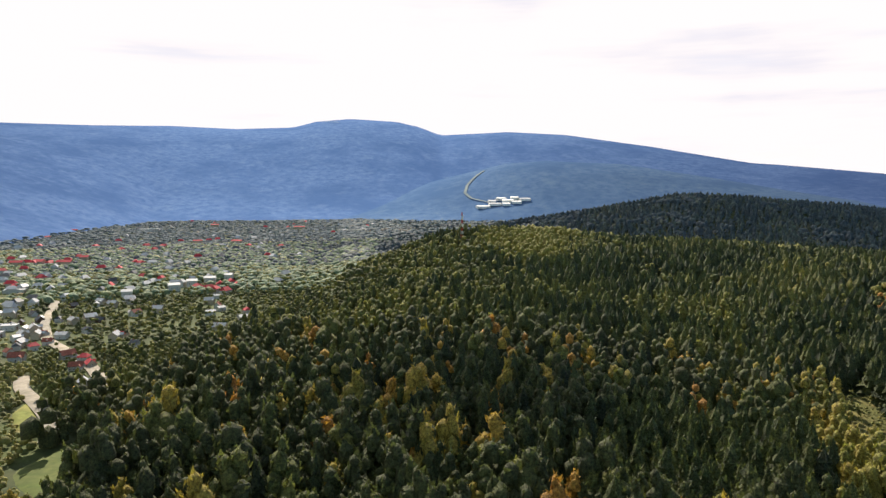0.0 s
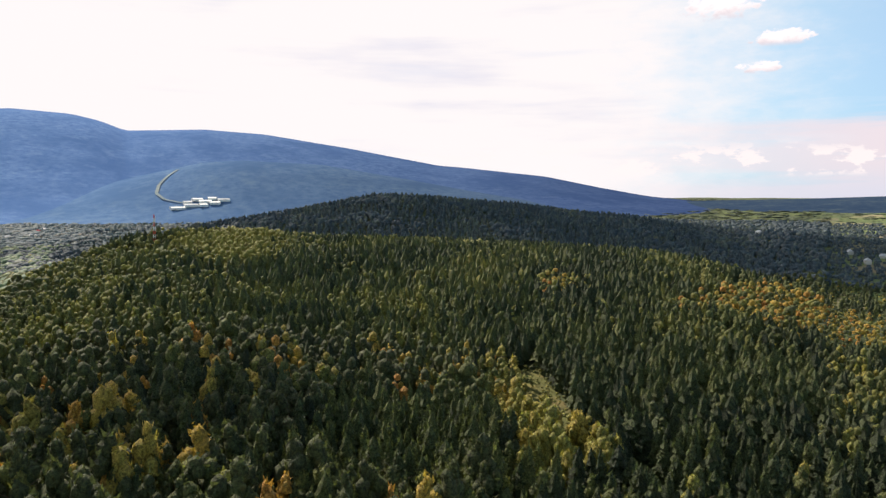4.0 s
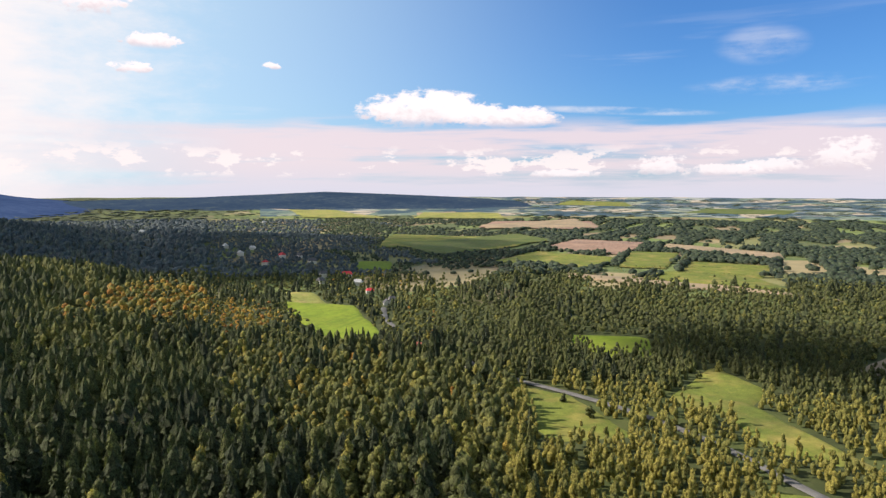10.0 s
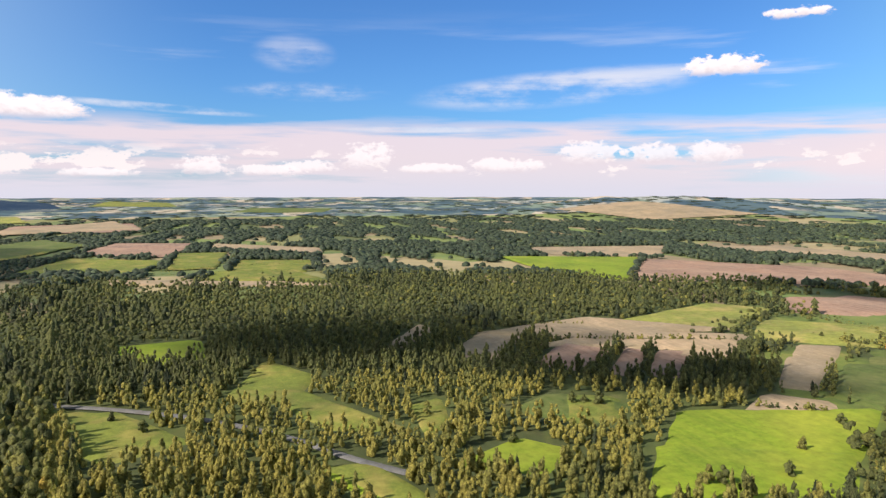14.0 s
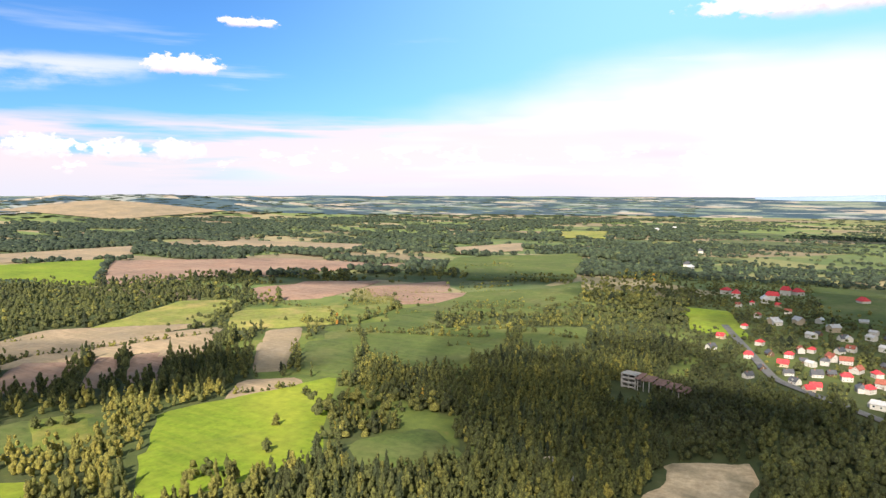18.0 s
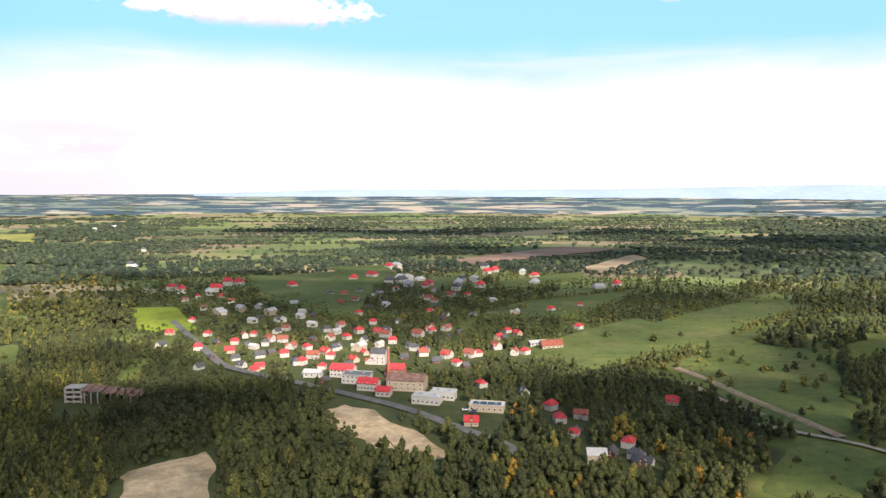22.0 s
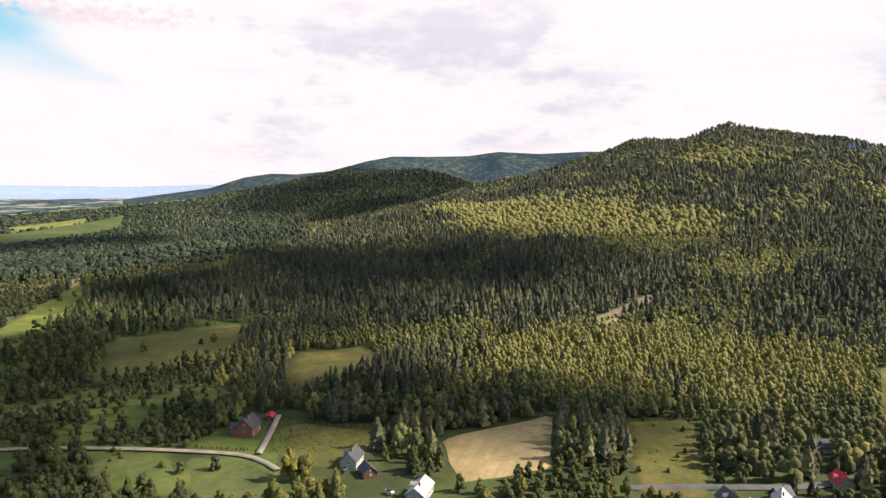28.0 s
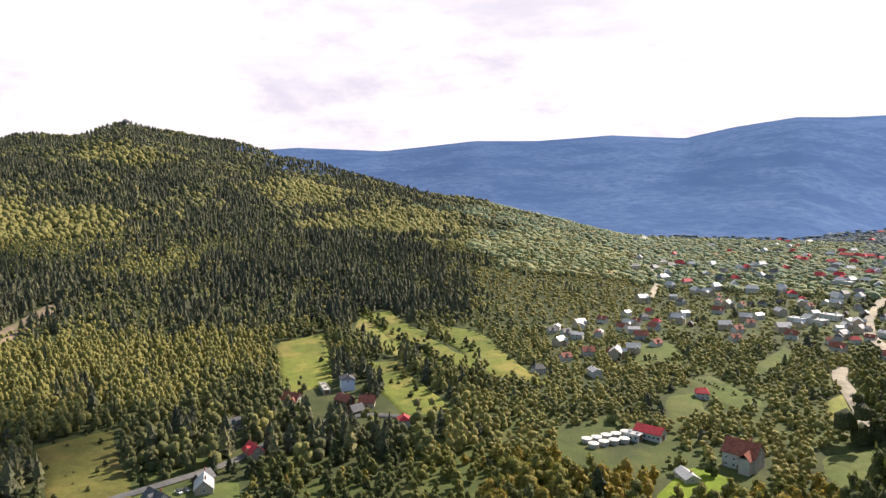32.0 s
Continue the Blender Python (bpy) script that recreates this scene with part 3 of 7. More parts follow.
def ski_run(spec, mat, label, *line, width=0.12):
    """A cleared strip up a far hill, given by bearing and height on it."""
    p = np.array(line, float)
    k = np.linspace(0, 1, 30)
    s = np.linspace(0, 1, len(p))
    az, t = interp(k, s, p[:, 0]), interp(k, s, p[:, 1])
    az = az + 0.05 * np.sin(k * 9)
    cols = [backdrop_surface(spec, az + off, t) * 0.996 + (0, 0, 0.6) for off in (-width, -width * 0.3, width * 0.3, width)]
    ob = new("ski_run", mesh_from("ski_run", np.stack(cols, 1).reshape(-1, 3), grid_faces(30, 4), mat, None, True))
    return tagged(ob, label, "ski run", kind="structure")


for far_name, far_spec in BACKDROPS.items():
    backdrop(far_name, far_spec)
ski_run(BACKDROPS["backdrop_mountains"], PALE_HILLS, "pale ski run high on the blue mountain", (10.4, 0.985), (9.4, 0.965), (8.2, 0.90))
ski_run(BACKDROPS["backdrop_ski_hill"], SKI_GRASS, "pale cleared ski run down the wooded hill", (-3.3, 0.92), (-2.6, 0.80), (-1.9, 0.66), (-1.7, 0.54), (-2.3, 0.45), (-3.6, 0.38))


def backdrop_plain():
    """The furthest fields, seen low up to the horizon; the pale air is painted in their colour."""
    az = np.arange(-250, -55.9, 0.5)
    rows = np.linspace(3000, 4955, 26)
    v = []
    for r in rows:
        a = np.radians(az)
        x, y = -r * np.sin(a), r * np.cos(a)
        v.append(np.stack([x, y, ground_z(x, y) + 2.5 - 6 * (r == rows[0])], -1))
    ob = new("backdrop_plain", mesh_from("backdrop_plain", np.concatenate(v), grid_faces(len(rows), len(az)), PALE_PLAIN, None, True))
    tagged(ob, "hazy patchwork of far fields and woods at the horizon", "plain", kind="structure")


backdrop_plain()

OPEN = []


def inside(x, y, quad):
    """Which points lie in a four-sided plot."""
    hit = np.zeros(np.shape(x), bool)
    for k in range(4):
        (x1, y1), (x2, y2) = quad[k], quad[(k + 1) % 4]
        cross = (y1 > y) != (y2 > y)
        with np.errstate(divide="ignore", invalid="ignore"):
            hit ^= cross & (x < (x2 - x1) * (y - y1) / (y2 - y1 + 1e-9) + x1)
    return hit


def plot(name, mat, label, *quad, category="field", lift=0.9):
    """A field: four corners on the land, with a slightly ragged edge, laid over the ground."""
    q = np.array(quad, float)
    if max(np.hypot(q[:, 0], q[:, 1])) < 1600:
        # the front edge runs on beneath the crowns of the trees before it
        d = np.hypot(q[:, 0], q[:, 1])
        for k in np.argsort(d)[:2]:
            q[k] *= 0.925 if d[k] < 800 else 0.965
    OPEN.append([tuple(p) for p in q])
    size = max(np.hypot(*(q[1] - q[0])), np.hypot(*(q[3] - q[0])), np.hypot(*(q[2] - q[1])))
    n = int(np.clip(size / 9, 6, 44))
    u, v = np.meshgrid(np.linspace(0, 1, n), np.linspace(0, 1, n), indexing="ij")
    p = (q[0] * ((1 - u) * (1 - v))[..., None] + q[1] * (u * (1 - v))[..., None]
         + q[2] * (u * v)[..., None] + q[3] * ((1 - u) * v)[..., None])
    rag = (0.045 if mat == SAND else 0.010) * size
    p[..., 0] += rag * wave_noise(p[..., 0], p[..., 1], 30 + size * 0.15, 91)
    p[..., 1] += rag * wave_noise(p[..., 0], p[..., 1], 30 + size * 0.15, 92)
    d = np.hypot(p[..., 0], p[..., 1])
    # fields that share an edge overlap by a hand's width of height
    z = ground_z(p[..., 0], p[..., 1]) + (lift + 0.045 * (len(OPEN) % 11)) * np.clip(d / 500, 0.5, 4)
    z[0, :] -= 1.6
    z[-1, :] -= 1.6
    z[:, 0] -= 1.6
    z[:, -1] -= 1.6
    ob = new(name, mesh_from(name, np.concatenate([p, z[..., None]], -1).reshape(-1, 3), grid_faces(n, n), mat, None, True))
    return tagged(ob, label, category, kind="structure")


def lane(name, mat, label, width, *line, lift=1.3, category="road"):
    """A road along a line of places, draped over the land, with thickness at its edges."""
    pts = [np.array(p, float) for p in line]
    dense = []
    for a, b in zip(pts, pts[1:]):
        n = max(2, int(np.hypot(*(b - a)) / 8))
        dense += [a + (b - a) * k / n for k in range(n)]
    dense.append(pts[-1])
    d = np.array(dense)
    for _ in range(3):
        d[1:-1] = 0.25 * d[:-2] + 0.5 * d[1:-1] + 0.25 * d[2:]
    t = np.gradient(d, axis=0)
    t /= np.hypot(t[:, 0], t[:, 1])[:, None] + 1e-9
    nrm = np.stack([-t[:, 1], t[:, 0]], -1)
    rows = []
    for off, dz in ((-0.68, -0.45), (-0.5, 0.0), (0.0, 0.06), (0.5, 0.0), (0.68, -0.45)):
        p = d + nrm * width * off
        z = ground_z(p[:, 0], p[:, 1]) + lift * np.clip(np.hypot(p[:, 0], p[:, 1]) / 500, 0.6, 3) + dz
        rows.append(np.stack([p[:, 0], p[:, 1], z], -1))
    v = np.stack(rows, 1).reshape(-1, 3)
    for k in range(len(d) - 1):
        a, b = d[k], d[k + 1]
        w = nrm[k] * (width * 0.5 + 2.0)
        LANES.append((a - w, b - w, b + w, a + w))
    ob = new(name, mesh_from(name, v, grid_faces(len(d), 5), mat, None, True))
    return tagged(ob, label, category, kind="structure")


LANES = []

# ---- fields and roads ----
plot("field", LUSH, "bright green sown field by the village road", (697, 448), (702, 355), (586, 261), (563, 316))
plot("field", DRY, "strip of tan stubble beside the green field", (764, 485), (772, 446), (722, 397), (712, 434))
plot("field", MEADOW, "yellowish meadow along the country road", (441, 113), (446, 75), (405, 24), (374, 72))
plot("field", MEADOW, "yellowish meadow along the country road", (460, 118), (439, 73), (406, 30), (387, 80))
plot("field", LUSH, "small bright green field with a pale edge", (624, 112), (641, 37), (608, 31), (588, 76))
plot("field", MEADOW, "green meadow beside the road", (332, -24), (330, -59), (303, -81), (284, -68))
plot("field", LUSH, "broad bright green pasture", (360, -241), (328, -368), (274, -294), (316, -199))
plot("field", LUSH, "broad bright green pasture", (316, -199), (274, -294), (245, -268), (275, -166))
plot("field", GRASS, "green strip between plantations", (243, -265), (216, -319), (177, -307), (223, -257))
plot("field", LUSH, "green field in the plain", (1252, -459), (1172, -709), (917, -533), (1071, -468))
plot("field", PLOUGHED, "large mauve ploughed field", (1152, -702), (952, -901), (716, -985), (914, -539))
plot("field", STUBBLE, "pale stubble field", (1433, -601), (1393, -908), (1164, -745), (1295, -548))
plot("field", STUBBLE, "pale stubble field", (1372, -939), (1325, -1140), (1007, -1226), (934, -1079))
plot("field", STUBBLE, "tan hill field", (2908, -1314), (2869, -1738), (2347, -1940), (2387, -1472))
plot("field", GRASS, "green field with hedges", (425, -431), (403, -470), (333, -387), (380, -376))
plot("field", GRASS, "green field with hedges", (490, -623), (416, -798), (370, -715), (432, -558))
plot("field", GRASS, "green field with hedges", (457, -484), (395, -577), (304, -487), (355, -439))
plot("field", GRASS, "green field with hedges", (401, -774), (381, -922), (322, -782), (363, -708))
plot("field", GRASS, "long green field by the village", (296, -580), (255, -623), (236, -577), (273, -543))
plot("field", GRASS, "green pasture in the plain", (1426, 629), (1921, 468), (1737, 330), (1265, 459))
plot("field", STUBBLE, "tan field in the plain", (2293, 685), (2769, 445), (2332, 301), (2131, 614))
plot("field", STUBBLE, "tan field in the plain", (2954, 1182), (3131, 1060), (2788, 904), (2740, 1087))
plot("field", STUBBLE, "pale field in the plain", (815, -1260), (752, -1466), (665, -1296), (733, -1148))
plot("field", DRY, "yellow field in the plain", (849, -1877), (746, -1986), (652, -1717), (745, -1674))
plot("field", LUSH, "sunlit green field by the village", (208, -787), (160, -786), (120, -701), (180, -712))
plot("field", GRASS, "green pasture behind the village", (110, -1018), (-63, -1094), (-20, -871), (77, -897))
plot("field", GRASS, "green field with hedges", (300, -585), (251, -624), (226, -558), (279, -543))
plot("field", GRASS, "green field with hedges", (356, -532), (305, -584), (285, -504), (331, -483))
plot("field", GRASS, "green field with hedges", (617, -1009), (475, -1153), (412, -967), (536, -869))
plot("field", GRASS, "green field with hedges", (457, -739), (367, -863), (339, -702), (430, -661))
plot("field", GRASS, "green field with hedges", (-5, -1122), (-95, -1148), (-101, -983), (-36, -932))
plot("field", SAND, "bare sand quarry floor", (93, -336), (54, -358), (48, -286), (99, -283))
plot("field", SAND, "bare sandy building lot", (10, -416), (-11, -425), (-67, -358), (-50, -339))
plot("field", SAND, "bare sandy building lot", (10, -416), (-20, -387), (-50, -339), (-19, -366))
plot("field", GRASS, "big grassy slope", (-169, -600), (-299, -657), (-334, -542), (-192, -506))
plot("field", GRASS, "big grassy slope", (-299, -657), (-547, -792), (-462, -628), (-334, -542))
plot("field", GRASS, "grassy slope with scattered bushes", (-225, -494), (-334, -542), (-399, -491), (-259, -450))
plot("field", GRASS, "grassy slope with scattered bushes", (-246, -456), (-385, -483), (-298, -354), (-250, -354))
plot("field", MEADOW, "sunlit meadow strip between trees", (-366, -504), (-733, -685), (-645, -594), (-432, -501))
plot("field", GRASS, "green meadow below the track", (-189, -289), (-240, -328), (-273, -286), (-209, -268))
plot("field", GRASS, "green meadow by the lane", (-276, -265), (-290, -220), (-272, -206), (-265, -240))
plot("field", GRASS, "green pasture behind the village", (111, -1036), (-75, -1009), (-27, -737), (74, -835))
plot("field", GRASS, "green pasture behind the village", (-105, -943), (-199, -1004), (-157, -900), (-113, -888))
plot("field", GRASS, "far green hill pasture", (-1407, -1580), (-1921, -1613), (-1669, -1420), (-1170, -1312))
plot("field", DRY, "far pale hill pasture", (-1603, -1740), (-1838, -1685), (-1754, -1608), (-1505, -1611))
plot("field", GRASS, "green field in the plain", (-153, -743), (-292, -851), (-424, -861), (-250, -710))
plot("field", GRASS, "green field in the plain", (-230, -961), (-376, -1016), (-360, -949), (-224, -874))
plot("field", PLOUGHED, "brown field in the plain", (-217, -1243), (-495, -1444), (-576, -1357), (-245, -1186))
plot("field", STUBBLE, "pale field in the plain", (-408, -1103), (-570, -1259), (-558, -1181), (-413, -1039))
plot("field", ROUGH, "meadow in the woods", (-487, -429), (-578, -355), (-502, -316), (-404, -373))
plot("field", ROUGH, "meadow in the woods", (-493, -263), (-527, -214), (-500, -185), (-400, -225))
plot("field", GRASS, "green meadow below the lane", (-189, -289), (-242, -332), (-273, -291), (-215, -256))
plot("field", GRASS, "green meadow below the lane", (-277, -265), (-289, -217), (-263, -194), (-256, -238))
plot("field", GRASS, "green meadow below the lane", (-289, -217), (-294, -172), (-274, -140), (-252, -186))
plot("field", ROUGH, "rough garden meadow", (-302, -177), (-349, -193), (-350, -121), (-312, -143))
plot("field", HAY, "tan stubble field enclosed by trees", (-341, -105), (-406, -46), (-341, -40), (-310, -82))
plot("field", ROUGH, "olive meadow enclosed by trees", (-401, -11), (-413, 29), (-325, 31), (-317, -2))
plot("field", MEADOW, "sunlit yellow meadow", (-562, 160), (-576, 208), (-464, 174), (-454, 132))
plot("field", MEADOW, "sunlit yellow meadow", (-478, 195), (-468, 223), (-374, 218), (-369, 181))
plot("field", MEADOW, "sunlit meadow strip between tree rows", (-623, 259), (-629, 290), (-459, 292), (-439, 245))
plot("field", MEADOW, "sunlit meadow strip between tree rows", (-571, 301), (-522, 327), (-385, 301), (-431, 279))
plot("field", EARTH, "brown felled clearing in the forest", (-712, -54), (-768, 5), (-730, 11), (-681, -43))
plot("field", GRASS, "lawn by the houses", (-315, 30), (-313, 75), (-300, 74), (-305, 32))
plot("field", LUSH, "bright green lawn by a white house", (-221, 225), (-227, 259), (-198, 266), (-201, 224))
plot("field", GRASS, "hay meadow edged by hedges", (-327, 363), (-324, 391), (-282, 396), (-280, 359))
plot("field", GRASS, "garden meadow", (-349, 465), (-357, 517), (-329, 491), (-326, 447))
plot("field", GRASS, "garden meadow", (-420, 406), (-411, 447), (-374, 432), (-391, 384))
plot("field", DRY, "sunlit meadow", (-619, 259), (-538, 278), (-512, 244), (-565, 226))
plot("field", GRASS, "garden meadow", (-308, 327), (-304, 357), (-284, 344), (-286, 308))
plot("field", GRASS, "rough green slope at the wood's edge", (-202, 316), (-185, 382), (-165, 323), (-172, 290))
plot("field", DRY, "meadow by the stream", (-251, 402), (-256, 430), (-235, 408), (-237, 387))
plot("field", ROUGH, "clearing overgrown with light green shrubs", (221, 399), (239, 394), (223, 314), (198, 304))
plot("field", GRASS, "small grass clearing in the wood", (181, 248), (199, 249), (207, 238), (195, 210))
plot("field", MEADOW, "green meadow edge by the plantation", (480, 4), (459, -33), (385, -98), (404, -42))
plot("field", MEADOW, "green meadow edge by the plantation", (411, -189), (393, -227), (370, -217), (379, -179))
plot("field", ROUGH, "young plantation clearing", (219, 383), (231, 362), (207, 325), (200, 338))
plot("field", PLOUGHED, "brown field in the plain", (704, -619), (668, -721), (591, -633), (636, -570))
plot("field", PLOUGHED, "brown fallow strip", (592, -706), (533, -819), (496, -763), (548, -674))
plot("field", GRASS, "green field with hedges", (439, -466), (422, -526), (365, -524), (412, -443))
plot("field", GRASS, "green field with hedges", (424, -427), (393, -458), (350, -401), (376, -381))
plot("field", PLOUGHED, "brown rough strip between hedges", (530, -682), (451, -743), (434, -703), (492, -643))
plot("field", STUBBLE, "tan stubble plot before the dark wood", (615, -118), (657, -160), (629, -170), (599, -128))
plot("field", STUBBLE, "tan stubble plot between hedges", (562, -159), (603, -200), (577, -236), (537, -196))
plot("field", STUBBLE, "long tan stubble plot", (649, -208), (651, -333), (553, -440), (592, -303))
plot("field", STUBBLE, "long tan stubble plot", (585, -239), (575, -317), (531, -430), (515, -403))
plot("field", PLOUGHED, "brown plot beside a hedge", (520, -217), (548, -259), (511, -285), (486, -248))
plot("field", PLOUGHED, "brown plot beside a hedge", (474, -261), (516, -300), (500, -309), (464, -283))
plot("field", PLOUGHED, "brown plot beside a hedge", (461, -286), (502, -320), (489, -347), (447, -306))
plot("field", STUBBLE, "tan plot between hedges", (508, -336), (523, -364), (508, -414), (483, -372))
plot("field", STUBBLE, "tan plot running downhill", (458, -407), (487, -444), (471, -476), (436, -431))
plot("field", STUBBLE, "tan plot running downhill", (411, -358), (455, -404), (436, -431), (393, -378))
plot("field", DRY, "pale yellow grassland strip", (553, -451), (590, -493), (521, -591), (490, -543))
plot("field", STUBBLE, "pale strip beyond the green pasture", (358, -276), (377, -318), (345, -349), (325, -329))
plot("field", PLOUGHED, "mauve ploughed strip", (654, -573), (693, -699), (606, -768), (593, -646))
plot("field", DRY, "olive rough grassland", (668, -369), (687, -503), (638, -550), (594, -450))
plot("field", GRASS, "green field with hedges", (374, -379), (418, -426), (400, -467), (365, -424))
plot("field", GRASS, "green field with hedges", (324, -414), (365, -533), (315, -596), (292, -468))
plot("field", GRASS, "green field with hedges", (472, -601), (445, -709), (362, -876), (378, -703))
plot("field", PLOUGHED, "brown strip in the green fields", (378, -736), (389, -782), (347, -842), (331, -804))
plot("field", GRASS, "green field with hedges", (609, -898), (700, -1095), (539, -1299), (461, -1111))
plot("field", LUSH, "bright green meadow below the road", (324, -25), (334, -49), (295, -82), (288, -59))
plot("field", LUSH, "bright green meadow below the road", (337, -86), (345, -139), (314, -162), (306, -142))
plot("field", MEADOW, "green glade in the birch wood", (482, 19), (552, -13), (497, -46), (454, -33))
plot("field", GRASS, "green glade in the birch wood", (413, -147), (417, -188), (372, -234), (368, -199))
plot("field", MEADOW, "green glade in the birch wood", (410, -90), (424, -118), (396, -118), (374, -95))
plot("field", MEADOW, "yellow-green pasture in the plain", (1341, 620), (1766, 778), (1773, 352), (1425, 390))
plot("field", PLOUGHED, "brown ploughed field in the plain", (1491, 314), (1767, 285), (1718, 106), (1400, 130))
plot("field", MEADOW, "green pasture in the plain", (1237, 349), (1416, 304), (1334, 134), (1184, 155))
plot("field", MEADOW, "green pasture in the plain", (1234, 124), (1474, 125), (1466, 33), (1228, 47))
plot("field", MEADOW, "green pasture in the plain", (1172, 25), (1322, 9), (1289, -124), (1146, -92))
plot("field", MEADOW, "green pasture in the plain", (1075, 58), (1157, 45), (1115, -80), (1024, -123))
plot("field", STUBBLE, "tan strip before the forest", (1029, 198), (1081, 192), (1031, -58), (944, -191))
plot("field", STUBBLE, "pale field in the plain", (1552, 71), (1713, 65), (1532, -160), (1375, -143))
plot("field", PLOUGHED, "brown field in the plain", (2186, 661), (2533, 709), (2651, 365), (2222, 273))
plot("field", DRY, "pale yellow field in the plain", (2649, 1069), (2996, 1165), (3071, 836), (2722, 702))
plot("field", GRASS, "green strip in the plain", (3331, 48), (3675, -33), (3530, -424), (3233, -336))
plot("field", MEADOW, "green strip in the plain", (4011, 1643), (4377, 1698), (4443, 1370), (4028, 1272))
plot("field", MEADOW, "green strip in the plain", (3859, 734), (4386, 734), (4222, 386), (3833, 322))
plot("field", LUSH, "bright green clearing by the village", (1017, 514), (1107, 550), (1128, 497), (1055, 464))
plot("field", DRY, "pale field by the village", (2496, 1481), (2988, 1854), (2997, 1609), (2556, 1129))
lane("road", ASPHALT, "grey country road across the meadows", 4.2, (693, 315), (635, 287), (583, 250), (520, 176), (463, 116), (445, 77), (417, 30), (391, 0), (363, -26), (331, -48), (298, -79))
lane("road", ASPHALT, "asphalt village street", 5, (145, -697), (74, -517), (22, -470), (-15, -434), (-46, -402), (-71, -362), (-87, -343), (-95, -304))
lane("road", GRAVEL, "gravel track to the quarry", 4, (116, -282), (126, -295), (142, -306))
lane("track", EARTH, "eroded bare earth track on the slope", 5, (-243, -463), (-249, -433), (-252, -386), (-258, -350), (-261, -320), lift=1.75, category="track")
lane("track", EARTH, "rutted bare earth strip below the track", 4, (-232, -426), (-233, -383), (-242, -358), lift=1.75, category="track")
lane("road", GRAVEL, "pale gravel lane", 2.4, (-220, -355), (-243, -330), (-265, -310), (-279, -269), (-287, -236), (-292, -205), (-296, -178), (-282, -159), lift=1.7)
lane("road", GRAVEL, "gravel drive to the red house", 2.4, (-297, -178), (-327, -188), (-351, -197), lift=1.7)
lane("road", ASPHALT, "lane past the gardens", 4, (-307, -5), (-318, 31), (-329, 73), (-348, 95), (-366, 136), (-361, 161), (-344, 173))
lane("road", GRAVEL, "pale road into the town", 5, (-567, 581), (-658, 688), (-769, 785))
lane("road", GRAVEL, "pale main road of the small town", 7, (-213, 435), (-227, 467), (-258, 513), (-298, 558), (-338, 600), (-375, 662), (-445, 813))
lane("road", GRAVEL, "stony stream bed", 7, (-203, 356), (-217, 387), (-252, 429), (-275, 454), (-290, 482))


# ---- houses: place and bearing, by kind ----
SITES = {}
